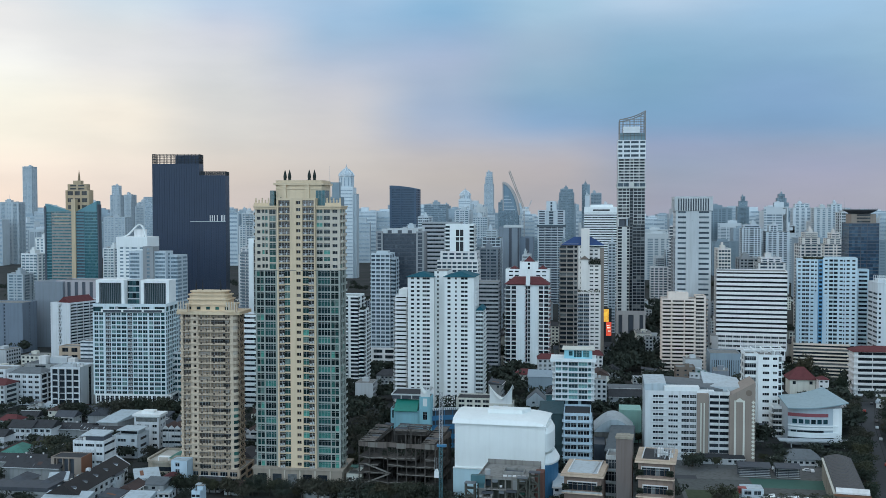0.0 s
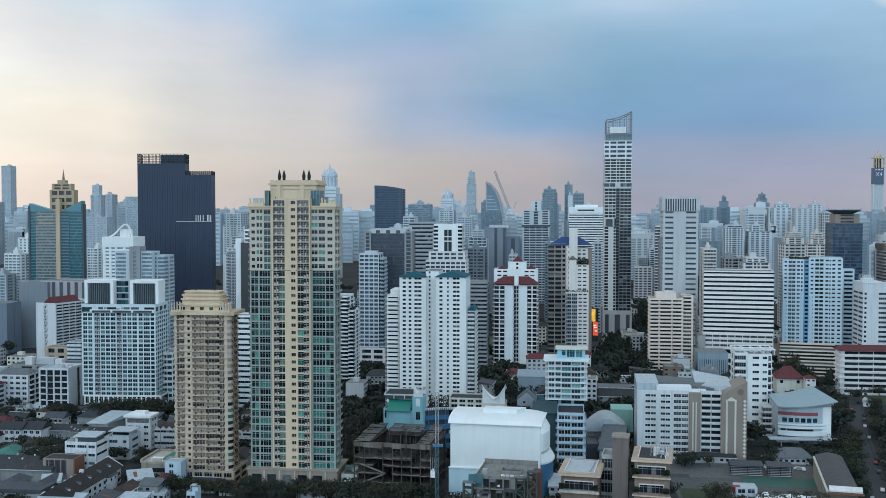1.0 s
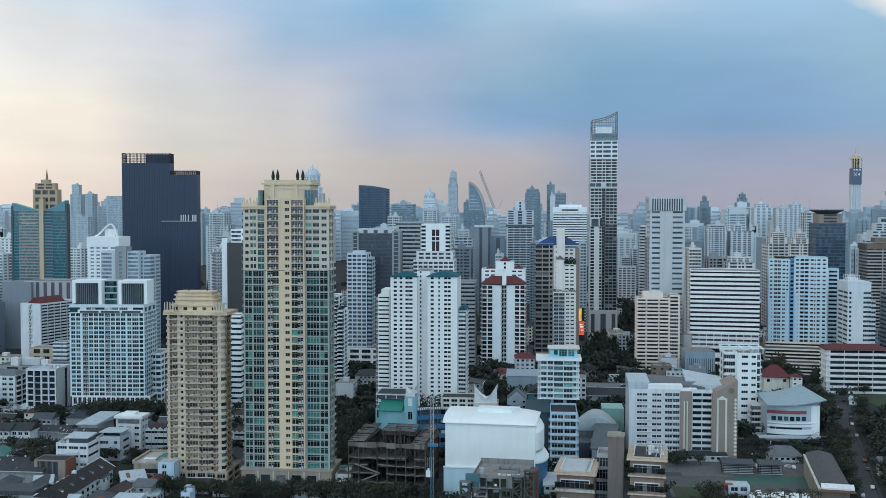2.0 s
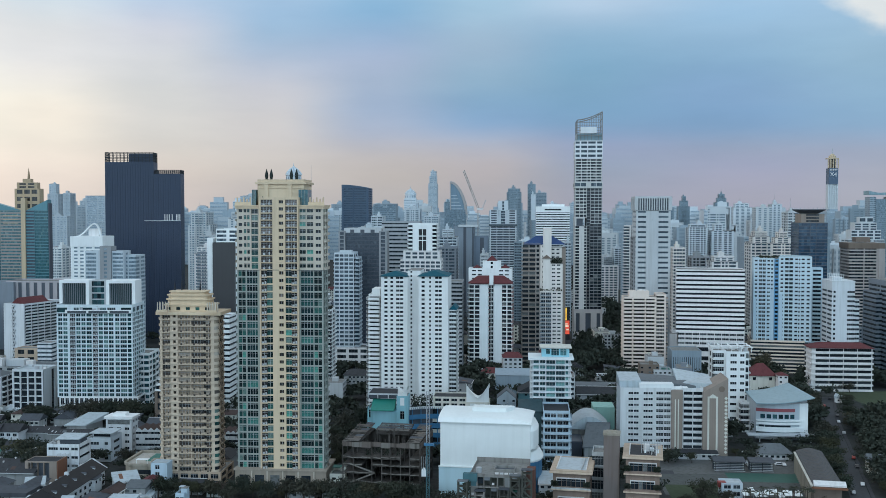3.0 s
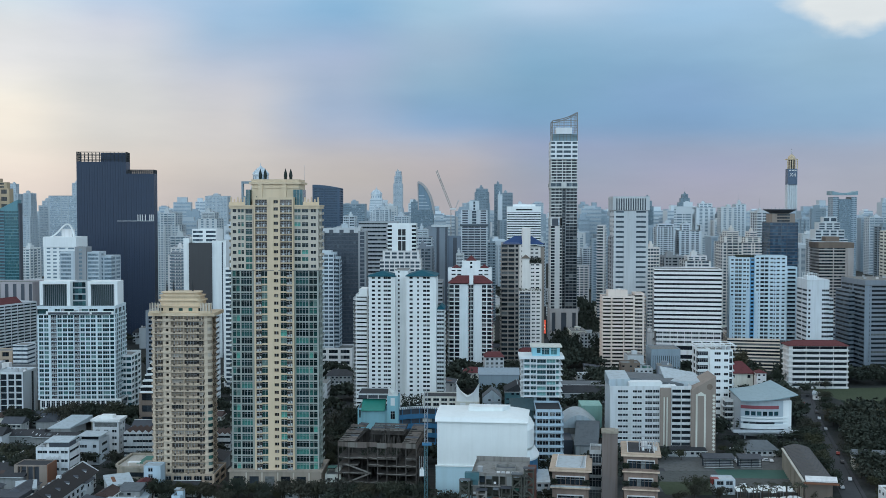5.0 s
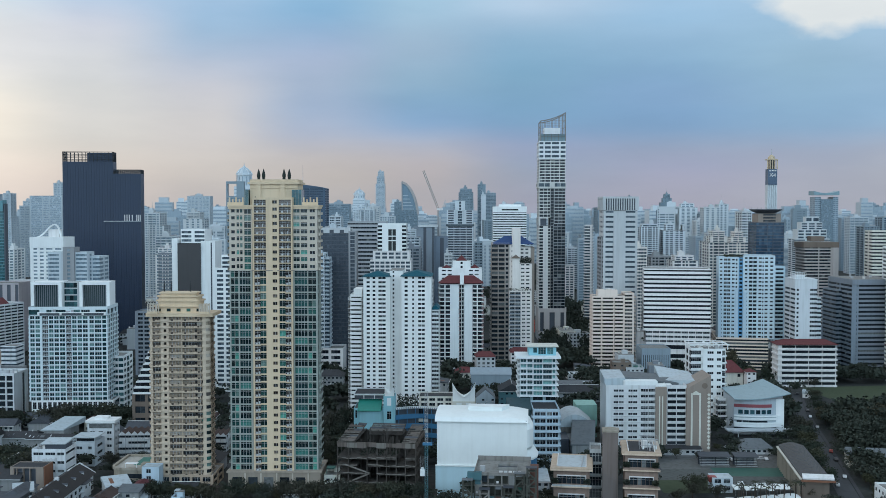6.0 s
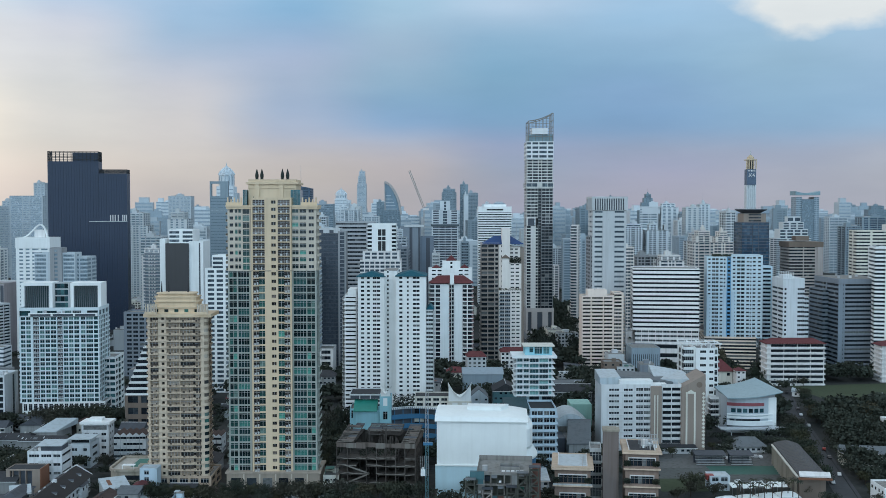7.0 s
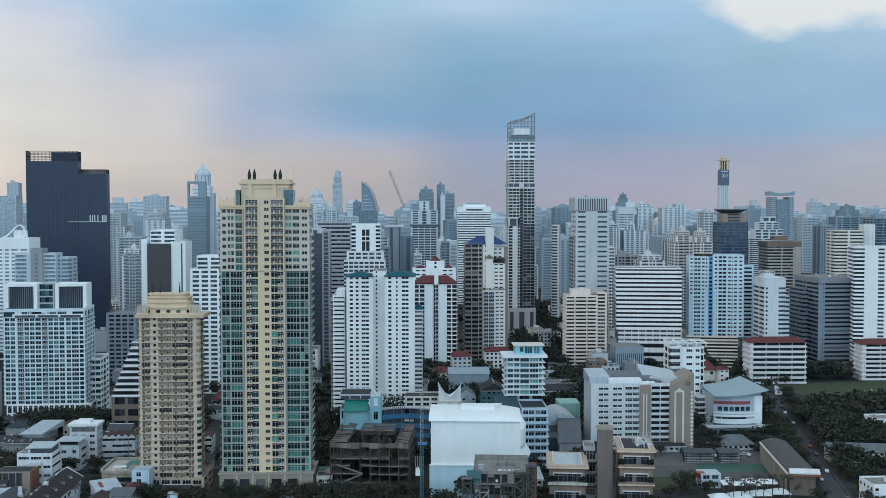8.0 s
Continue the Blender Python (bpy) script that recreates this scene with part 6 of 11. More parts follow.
def frame_tower(e, x0, x1, zb, za, zt):
    w = x1 - x0
    part("shaft", Geo().box(x0, x1, 0, 30, 0, zb), fogdeep, e)
    bands = Geo()
    for i in range(1, 34):
        bands.box(x0 + 1, x1 - 1, -0.25, 0.0, zb * i / 34, zb * i / 34 + 1.6)
    part("glazing", bands, g_fog, e, kind="stuff")
    part("sky_frame", Geo().box(x0, x0 + w * 0.08, 0, 8, zb, zt).box(x0 + w * 0.58, x1, 0, 8, zb, zt).box(x0 + w * 0.08, x0 + w * 0.58, 0, 8, zt - (zt - za) * 0.2, zt), fogdeep, e)


def sail(e, x0, x1, y, z0, z1):
    pts = []
    for i in range(15):
        t = i / 14
        pts.append((x0 + (x1 - x0) * math.sin(t * 1.5) ** 1.25, z1 - (z1 - z0) * (1 - math.cos(t * 1.5)) * 1.05))
    inner = [(x0 + 1 + (x - x0) * 0.9, z - 3) for x, z in pts[::-1] if z - 3 > z0 - 2]
    part("sail_glass", Geo().extrude([(x0 + 1, z0 - 2)] + inner, y + 1, y + 25), paint("pale_sail_glass", (0.19, 0.28, 0.35), 0.4), e)
    for k in range(6):
        z = z0 + (z1 - z0) * (0.08 + 0.1 * k)
        part("floor_band", Geo().box(x0 + 2, x0 + (x1 - x0) * (0.86 - 0.09 * k), y + 0.6, y + 1, z, z + 1.2), palewhite, e)
    g = Geo()
    for yy in (y, y + 26):
        for (xa, za), (xb, zb) in zip(pts, pts[1:]):
            g.bar((xa, yy, za), (xb, yy, zb), 1.7)
        g.bar((x0, yy, z1), (x0 + 1, yy, z0), 0.9)
    part("steel_sail", g, warmband, e)


# ---- the towers ----

e = thing("residential_tower", "tall beige apartment tower with green glass bays and roof spires", "tower", -65.6, 461.0, 0, -8)
mass(e, -20.3, -10.0, 1.5, 12.5, 8.6, 99.3, 27, "p.25 g.8 p.08 g.8 p.3 G2.4 p.45", "p.6 b2 p.8 b2 p.8", wall=greenframe, glass=g_green, glass2=g_green2, objs=81, parapet=0, open_rail=True, inset=0.6)
mass(e, 8.0, 19.2, 1.5, 12.5, 9.0, 99.4, 27, "p.45 G2.7 p.2 g.8 p.08 g.8 p.35", "p.6 b2 p.8 b2 p.8", wall=greenframe, glass=g_green, glass2=g_green2, objs=108, parapet=0, open_rail=True, inset=0.6)
mass(e, -20.3, -10.0, 1.5, 12.5, 99.3, 127.3, 9, "p.4 d.7 p.35 w.5 p.15 w.5 p.35 g1.3 p.25", "p.6 b2 p.8 b2 p.8", wall=palebeige, glass=g_green, glass2=g_dark, objs=36, parapet=0)
mass(e, 8.0, 19.2, 1.5, 12.5, 99.4, 127.3, 9, "p.2 w1.5 p.3 w1.5 p.6 d1.2 p.6", "p.6 b2 p.8 b2 p.8", wall=palebeige, glass=g_green, glass2=g_dark, objs=45, parapet=0)
mass(e, -9.6, 8.3, 0.0, 26.0, 9.2, 99.5, 27, "p.25 B1.0 g1.0 p1.1 d.75 p.35 g1.0 B1.0 p.25", "p1", wall=beige, glass=g_green, glass2=g_balcony, objs=189, rail=palegrey, reach=0.4, open_rail=True, parapet=0, inset=0.7)
mass(e, -9.6, 8.3, 0.0, 26.0, 99.5, 131.3, 10, "p.25 B2.0 p1.1 d.75 p.35 B2.0 p.25", "p1", wall=beige, glass=g_green, glass2=g_balcony, objs=50, rail=palegrey, reach=0.4, open_rail=True, parapet=0.6, inset=0.7)
part("cornice", Geo().box(-20.7, 19.7, 0.9, 14.0, 126.8, 128.1).box(-21.0, 20.0, 0.6, 14.4, 127.8, 128.5), beige, e)
PENT = (-13.2, 11.2, 6.0, 22.0, 127.8, 140.1)
tower_crown(e, *PENT)
podium(e, -21.1, 20.4, -1.0, 20.0, 9.3)

e = thing("residential_tower", "sand coloured apartment tower with deep balconies and stepped crown", "tower", -106.8, 470.0, 0, -8)
mass(e, -14.8, 10.4, 0.0, 15.0, 6.1, 79.1, 25, "p.2 b1.4 p.45 d.45 p.35 b1.9 p.12 b1.9 W.35 b.9 p.5", "p1 p.6 b2 p.6 b2 p.6", wall=sand, glass=g_curtain_shade, glass2=g_bronze, objs=225, rail=railbrown, reach=1.0, sill=0.3, parapet=0.5, high=1.05, open_rail=True, band=0.35, bandh=0.85, inset=1.0)
corner_bay(e, 9.9, 2.0, 25, 6.1, 79.1)
part("cornice", Geo().box(-16.4, 13.8, -1.0, 16.0, 78.4, 79.9), beige, e)
crown_tier(e, -13.5, 9.0, 1.8, 13.2, 79.9, 83.0)
crown_tier(e, -12.5, 7.2, 2.4, 12.6, 82.9, 85.5)
crown_tier(e, -12.2, 6.5, 2.76, 12.2, 85.4, 87.5)
crown_tier(e, -11.4, 5.2, 3.3, 11.7, 87.4, 89.0)
roof_posts(e, -15.8, 13.3, 79.9, 1.2, 84.4)
spires(e, ((-10.7, 9), (-7.5, 9), (1.3, 9)), 89.0, 5.0, 0.4)
mass(e, -15.8, 13.4, -1.4, 20.0, 0.0, 6.2, 2, "p.3 w1 p.3 w1 p.3 w1 p.3 w1 p.3 w1 p.3 w1 p.3", "p.3 w1 p.3 w1 p.3", wall=tan, objs=12, parapet=0.6, sill=.2)

e = thing("condominium", "white condominium grid with sea green glass and two framed roof screens", "building", -194.4, 634.0, 0, -4)
mass(e, -23.9, 22.5, 0.0, 24.0, 11.4, 63.2, 19, "p.3 w1 p.2 w1 p.55 B1.3 p.2 w1 p.2 w1 p.2 w1.2 p.25 B1.2 p.2 w1 p.2 w1 p.2 w1.1 p.4 w1 p.2 w1.5 p.2 w.9 p.3", "w1.5 p.2 b1.5 p.2 w1.5 p.2 b1.5 p.2 w1.5 p.2 b1.5 p.2", wall=seawhite, glass=g_sea, glass2=g_dark, objs=228, rail=steel, reach=0.5, open_rail=True, parapet=0, sill=.2, head=.08, inset=.55, faces="frl")
mass(e, -23.9, 22.5, 0.0, 24.0, 63.2, 66.9, 1, "w2 p.2 p1 w1 p.15 w2.4 p.2 p.8 w1.6 p.2 w1.6 p1 w2 p.2", "w1.5 p.25 b1.5 p.25 w1.5", wall=seawhite, glass=g_sea, objs=6, parapet=1.5, sill=.1, head=.1, inset=.8, faces="frl")
mass(e, -18.4, 21.8, -1.0, 2.0, 63.3, 65.0, 1, "p.1 v1 p.1 v1 p.1 v1 p.1", "p1", wall=white, parapet=0.2, faces="frl")
clutter(e, -18.4, 21.8, -1.0, 2.0, 65.0, 6, 3)
roof_screen(e, -25.6, -7.1, 9.0, 22.0, 66.8, 82.6)
roof_screen(e, 3.4, 21.6, 9.0, 22.0, 66.7, 82.5)
mass(e, -9.2, 1.6, 14.0, 20.0, 66.2, 82.1, 4, "p.1 g1 p.1", "p1", wall=palegrey, glass=g_aqua, parapet=0.3, faces="frl")
mass(e, -22.5, 25.8, -1.0, 29.0, 0.0, 11.6, 2, "p.2 w.6 p.25 w.6 p.25 w.6 p.25 w.6 p.25 w.6 p.25 w.6 p.25 w.6 p.25 w.6 p.25 w.6 p.25 w.6 p.25 w.6 p.25 w.6 p.25 w.6 p.25 w.6 p.25 w.6 p.25 w.6 p.25 ", "p.2 w1 p.2 w1", wall=white, objs=32, parapet=0.6, sill=0.2, faces="frl")
mass(e, 18.3, 28.4, 14.0, 36.0, 0.0, 35.6, 10, "w2 p.25 w2 p.25 w2 p.25", "w2 p.25 b2 p.25 w2", wall=white, glass=g_aqua, objs=20, faces="frl")

e = thing("apartment_block", "white apartment block with deep framed balconies and blank end", "building", -237.3, 640.0, 0, -8)
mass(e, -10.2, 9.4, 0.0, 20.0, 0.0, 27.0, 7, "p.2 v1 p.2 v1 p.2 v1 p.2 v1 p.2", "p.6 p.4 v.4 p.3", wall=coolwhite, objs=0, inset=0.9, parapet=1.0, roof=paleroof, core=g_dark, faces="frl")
framed_bays(e, -10.2, 9.4, 0, 27.0, 7, 4)
clutter(e, -10.2, 9.4, 0.0, 20.0, 27.0, 5, 8)

e = thing("apartment_block", "pale blue white apartment block with green grey mansard roof", "building", -269.1, 660.0, 0, -8)
mass(e, -15.0, 8.5, 0.0, 18.0, 0.0, 20.1, 6, "p.4 w.9 p.5 w1.2 p.5 w.8 p.5 w.9 p.5 w.9 p.4", "p.3 b1 p.2 b1 p.3", wall=coolwhite, objs=36, parapet=0.4, sill=.3, head=.2, faces="frl")
part("mansard_roof", Geo().gable(-15.0, 8.5, 1, 18, 20.1, 23.6, "x", 5, 0.3), greyroof, e)
mass(e, -35.2, -17.0, 2.0, 20.0, 0.0, 21.9, 6, "p.4 w.9 p.5 w.9 p.5 w.9 p.4", "p1", wall=coolwhite, objs=18, parapet=0.8, sill=.3, head=.2, faces="frl")

e = thing("apartment_block", "flat roofed low block with white roof rooms", "building", -287.5, 740.0, 0, -8)
mass(e, -18.0, 29.9, 0.0, 26.0, 0.0, 14.1, 5, "p1 w1 p.4 w1 p.4 w1 p1", "p1", wall=dullgrey, parapet=0.8, roof=greyroof, faces="frl")
solid(e, -8.9, -3.6, 4.0, 10.0, 13.2, 19.8, white2, "roof_room")
solid(e, -2.8, 10.9, 8.0, 16.0, 12.8, 18.7, palegrey, "roof_room")
solid(e, 13.4, 18.6, 5.0, 10.0, 13.5, 18.5, white2, "roof_room")
mass(e, 9.9, 20.7, 30.0, 44.0, 0.0, 27.7, 9, "h1", "h1", wall=coolwhite, glass=g_mid, sill=.5, head=.05, parapet=0.4, faces="frl")
mass(e, -12.8, 4.7, 40.0, 54.0, 0.0, 21.8, 4, "p.5 w1 p.5 w1 p.5", "p1", wall=tan, parapet=0.6, faces="frl")

e = thing("apartment_block", "white slab block with zigzag stair wall and stacked balconies", "building", -312.9, 835.0, 0, -25)
mass(e, -11.2, 9.8, 0.0, 44.0, 0.0, 50.1, 20, "p1.2 v.3 p.4 p1", "p.2 b1.2 p.08 b1.2 p.08 b1.2 p.08 b1.2 p.08 b1.2 p.08 b1.2 p.08 ", wall=coolwhite, objs=0, parapet=1.0, reach=.6, faces="frl")
zigzag(e, -2.4, 1.0, -0.2, 50.1, 20)
part("roof_tiles", Geo().gable(-6.2, 8.6, 2, 30, 50.1, 55.7, "y"), redroof, e)

e = thing("office_block", "dark slate office block with blank walls", "building", -391.5, 905.0, 0, -8)
mass(e, -33.1, 19.7, 0.0, 24.0, 0.0, 44.2, 14, "p2 l.2 p2 l.2 p2", "p2 l.2 p2", wall=slatecon2, glass=g_slate, parapet=0.5, faces="frl")

e = thing("office_block", "low grey green glass office block", "building", -457.0, 1160.0, 0, -8)
mass(e, -24.2, -6.3, 0.0, 30.0, 0.0, 42.9, 14, "h1", "h1", wall=greyblue, glass=g_fog, sill=.5, faces="frl")
mass(e, -5.7, 18.9, -1.0, 29.0, 0.0, 44.4, 1, "p1", "p1", wall=paleteal, parapet=0.2, faces="frl")

e = thing("office_block", "grey panelled hall with dark vertical fins", "building", -321.1, 940.0, 0, -8)
mass(e, -37.7, 13.2, 0.0, 30.0, 0.0, 60.8, 3, "p.6 v.5 p.6 v.5 p.6 v.5 p.6 v.5 p.6 v.5 p.6 v.5 p.6 v.5 ", "p1", wall=pinkgrey, faces="frl")
mass(e, -56.6, -28.8, -4.0, 26.0, 0.0, 59.7, 5, "p1", "p1", wall=greyblue, faces="frl")

e = thing("exhibition_hall", "pale blue grey blank hall with two dark round signs", "building", -318.6, 975.0, 0, -8)
mass(e, -14.0, 12.1, 0.0, 30.0, 0.0, 60.4, 1, "p1", "p1", wall=paleteal, parapet=0, faces="frl")
part("round_sign", Geo().extrude([(-1.6 + 3.2 * math.cos(k * math.pi / 8), 54.6 + 3.2 * math.sin(k * math.pi / 8)) for k in range(16)], -0.4, -0.05), bluewall, e)
part("round_sign", Geo().extrude([(7.0 + 3.2 * math.cos(k * math.pi / 8), 54.6 + 3.2 * math.sin(k * math.pi / 8)) for k in range(16)], -0.4, -0.05), white, e)
solid(e, -14.4, 12.5, -0.6, 30.4, 59.6, 60.7, palegrey, "roof_edge")

e = thing("apartment_block", "white apartment slab with a blank upper band and arched roof crown", "building", -255.7, 896.1, 0, -8, size=(1.03, 0.993))
part("blank_top", Geo().box(-36.1, -7.8, 9.7, 34.3, 94.6, 103.6), white, e)
mass(e, -35.8, -8.1, 10.0, 34.0, 0.0, 94.6, 30, "p.5 w.6 p.4 w.6 p.4 w1 p.4 w1 p.3", "p1 w1 p1", wall=white, glass=g_fog, sill=0.45, faces="frl")
roof_arch(e, -32.1, -12.0, 16, 103.6, 114.6)

e = thing("apartment_block", "pale stepped apartment block with banded wings and a grey shaft", "building", -242.3, 843.0, 0, -8, size=(0.969, 1.013))
mass(e, -18.3, 14.6, 0.0, 16.0, 0.0, 90.4, 29, "h2 p1.2 w.6 p1.2 h2", "p1 w1 p1", wall=palewhite, glass=g_fog, faces="frl")
mass(e, -4.9, 4.6, -2.0, 10.0, 0.0, 94.3, 30, "p1 w.8 p1", "p1", wall=midgrey, glass=g_fog, faces="frl")
mass(e, 2.4, 22.6, 6.0, 28.0, 0.0, 86.9, 28, "h1.2 p.3 h1.2 p.2 h1.2", "h1 p.2 h1", wall=palewhite, glass=g_fog, faces="frl")

e = thing("office_block", "small grey office block with blue sign strip", "building", -174.0, 800.0, 0, -8)
mass(e, -11.3, 11.4, 0.0, 20.0, 0.0, 47.9, 15, "p.6 w1 p.3 w1 p.3 w1 p.3 w1 p.6", "p1", wall=greyblue, glass=g_dark, faces="frl")

e = thing("office_tower", "black clad hotel tower with stepped top and steel roof screen", "tower", -250.7, 1014.0, 0, 0)
mass(e, -36.9, 9.7, 0.0, 18.0, 0.0, 171.9, 32, "p1 v.12 p1 v.12 p1 v.12 p1 v.12 p1 v.12 p1 v.12 p1 v.12 p1 v.12 p1 v.12 p1 v.12 p1 v.12 p1 v.12 p1 v.12 p1 v.12 p1 v.12 p1 v.12 p1 v.12 p1 v.12 p1 v.12 ", "p1 v.12 p1 v.12 p1 v.12 p1 v.12 p1 v.12 p1 v.12 p1 v.12 p1 v.12 p1 v.12 p1 v.12 ", wall=navy, glass=g_navy, core=navy, parapet=0.5, inset=0.2, faces="frl")
mass(e, 10.1, 36.0, -2.0, 16.0, 0.0, 160.5, 30, "p1 v.12 p1 v.12 p1 v.12 p1 v.12 p1 v.12 p1 v.12 p1 v.12 p1 v.12 p1 v.12 p1 v.12 p1 v.12 ", "p1 v.12 p1 v.12 p1 v.12 p1 v.12 p1 v.12 p1 v.12 p1 v.12 p1 v.12 p1 v.12 p1 v.12 ", wall=navy, glass=g_navy, core=navy, parapet=0.5, inset=0.2, faces="frl")
sky_screen(e, -36.9, 9.7, 0, 18, 171.9, 181.7)
sky_screen(e, 11.2, 36.0, -2, 16, 160.5, 164.7)
sky_terrace(e, 1.0, 36.0, -2.1, 115.1, 121.6)
mass(e, -15.1, 8.7, 5.0, 15.0, 172.2, 180.9, 1, "p1", "p1", wall=navy, core=navy, parapet=0.2, faces="frl")

e = thing("office_tower", "teal glass office tower with bronze centre and gold spire", "tower", -365.5, 1010.0, 0, -8, size=(0.616, 0.951))
mass(e, -46.5, -35.8, 0.0, 26.0, 0.0, 131.8, 42, "g1 g1", "g1 g1 g1 g1 g1 g1 ", wall=tealwall, glass=g_teal, parapet=0, faces="frl")
# the wing's warm reflections are put into the bronze band colour
mass(e, -35.5, -1.7, -0.5, 25.5, 0.0, 131.8, 42, "h1", "p1", wall=bronzedim, glass=g_tealpale, parapet=0, sill=.42, head=.04, faces="frl")
# yellow light caught on the upper glass, built as pale gold strips
for z in (118.6, 122.4, 126.2):
    solid(e, -31.0, -6.0, -0.9, -0.5, z, z + 0.7, goldband, "gold_band")
mass(e, 5.8, 21.2, -2.0, 24.0, 0.0, 131.8, 42, "h1", "p1", wall=tealwall, glass=g_slate, parapet=0, sill=.4, head=.05, faces="frl")
mass(e, 21.7, 43.7, -3.0, 11.0, 0.0, 131.8, 42, "g1 g1 g1 ", "g1 g1 g1 g1 ", wall=tealwall, glass=g_teal, parapet=0, faces="frl")
mass(e, 0.1, 6.9, -4.0, 20.0, 0.0, 144.4, 1, "p1", "p1", wall=goldband, parapet=0, faces="frl")
mass(e, -47.9, -45.0, -1.0, 9.0, 0.0, 137.3, 1, "p1", "p1", wall=darkgrey, parapet=0, faces="frl")
mass(e, 44.2, 46.1, -4.0, 6.0, 0.0, 139.0, 1, "p1", "p1", wall=darkgrey, parapet=0, faces="frl")
part("sloped_crown", Geo().prism([(-46.5, 0), (-2.0, 0), (-2.0, 13), (-46.5, 13)], 131.6, [140.0, 131.8, 131.8, 140.0]), tealwall, e)
part("sloped_crown", Geo().prism([(8.3, -3), (42.8, -3), (42.8, 10), (8.3, 10)], 131.6, [131.8, 142.6, 142.6, 131.8]), tealwall, e)
mass(e, -13.7, 26.8, 4.0, 18.0, 131.8, 153.6, 3, "p.4 w1 p.3 w1 p.3 w1 p.4", "p1", wall=crownbronze, glass=g_bronze, parapet=0.3, faces="frl")
mass(e, -10.4, 22.4, 5.0, 16.0, 153.6, 159.9, 2, "p.4 w1 p.3 w1 p.4", "p1", wall=crownbronze, glass=g_bronze, parapet=0.3, faces="frl")
mass(e, -1.3, 12.3, 6.0, 14.0, 159.9, 163.6, 1, "p1", "p1", wall=crownbronze, parapet=0.3, faces="frl")
spires(e, ((6.9, 10),), 163.6, 11.8, 2.2, bronze)

e = thing("condominium", "white condominium tower with teal tiled roofs and small windows", "tower", -0.2, 586.0, 0, -8)
mass(e, -20.4, -5.0, 0.0, 20.0, 0.0, 88.2, 36, "p.45 w.45 p.4 w.38 p.42 w.48 p.05 w.48 p.62", "p1 w1 p1 w1 p1 w1 p1", wall=white, objs=108, sill=0.34, head=0.17, parapet=0, roof=roofslab, faces="frl")
mass(e, -5.3, 2.2, 3.0, 23.0, 0.0, 91.6, 37, "p.45 w.28 p1.4", "p1", wall=white, objs=37, sill=0.34, head=0.17, parapet=0, roof=roofslab, faces="frl")
mass(e, 2.1, 18.9, -8.0, 19.0, 0.0, 88.9, 36, "p.4 w.42 p.6 w.24 p.55 w.42 p.05 w.42 p.85", "p1 w.6 p1 w.6 p1 w.6 p1", wall=white, objs=108, sill=0.34, head=0.17, parapet=0, roof=roofslab, faces="frl")
hip_roof(e, -21.2, -4.4, -0.8, 20, 88.2, 90.8, tealroof)
hip_roof(e, 1.4, 19.6, -8.8, 19, 88.9, 91.6, tealroof)
mass(e, -28.3, -21.4, 4.0, 22.0, 0.0, 76.4, 31, "b3 p.2", "b3 p.3", wall=white, objs=31, rail=white, reach=1.6, high=1.55, parapet=1.0, faces="frl")
mass(e, -26.5, -21.6, 5.0, 21.0, 76.3, 79.9, 1, "p1", "p1", wall=white, parapet=0.5, faces="frl")
mass(e, 19.0, 22.9, 1.0, 19.0, 0.0, 68.6, 28, "b1", "b1 p.3 b1", wall=white, objs=28, reach=0.6, parapet=0.6, faces="frl")
hip_roof(e, 18.95, 23.5, 0.6, 20, 69.2, 71.5, tealroof)

e = thing("condominium", "white condominium tower with red tiled roofs and red railed balconies", "tower", 65.8, 799.5, 0, -8, size=(1.025, 0.985))
mass(e, -17.6, 16.6, 14.0, 32.0, 0.0, 79.9, 25, "p.6 w.7 p.3 w.7 p1.5 p1.5 w.7 p.3 w.7 p.6", "p1 w1 p1", wall=white, sill=.45, head=.2, parapet=0.8, faces="frl")
mass(e, -6.6, 7.6, 16.0, 30.0, 0.0, 86.2, 26, "p1.5 w.4 p1.5", "p1", wall=white, parapet=0.4, faces="frl")
hip_roof(e, -4.0, 4.9, 17, 29, 86.1, 91.0, redroof)
hip_roof(e, 7.4, 14.4, 15, 30, 80.4, 83.4, redroof)
hip_roof(e, -15.0, -7.6, 15, 30, 80.4, 83.0, redroof)
mass(e, -16.0, -1.7, 0.0, 16.0, 0.0, 68.3, 20, "b.45 p.14 b.48 p.95", "b1 p.6 b1", wall=white, glass=g_dark, objs=120, rail=redrail, reach=1.7, high=0.85, plain=True, core=darksteel, parapet=0.3, faces="frl")
mass(e, 2.6, 16.1, 0.0, 16.0, 0.0, 68.4, 20, "p.95 b.48 p.14 b.45", "b1 p.6 b1", wall=white, glass=g_dark, objs=120, rail=redrail, reach=1.7, high=0.85, plain=True, core=darksteel, parapet=0.3, faces="frl")
mass(e, -1.7, 2.6, 2.0, 14.0, 0.0, 68.4, 20, "p.25 g1 p.3 g1 p.25", "p1", wall=white, objs=40, parapet=0.5, faces="frl")
hip_roof(e, -17.3, 17.4, -1.6, 16, 69.6, 75.3, redroof)
for k in range(20):
    for xa, xb in ((-16.7, -8.6), (9.4, 16.8)):
        part("balcony_lip", Geo().box(xa, xb, -1.9, -1.65, k * 3.418 - 0.2, k * 3.418 + 0.55).box(xa, xa + 0.7, -1.6, 0.0, k * 3.418 - 0.2, k * 3.418 + 0.9), white, e)
mass(e, -0.8, 2.3, -2.0, 1.0, 68.5, 77.6, 1, "p1", "p1", wall=white, parapet=0.2, faces="frl")

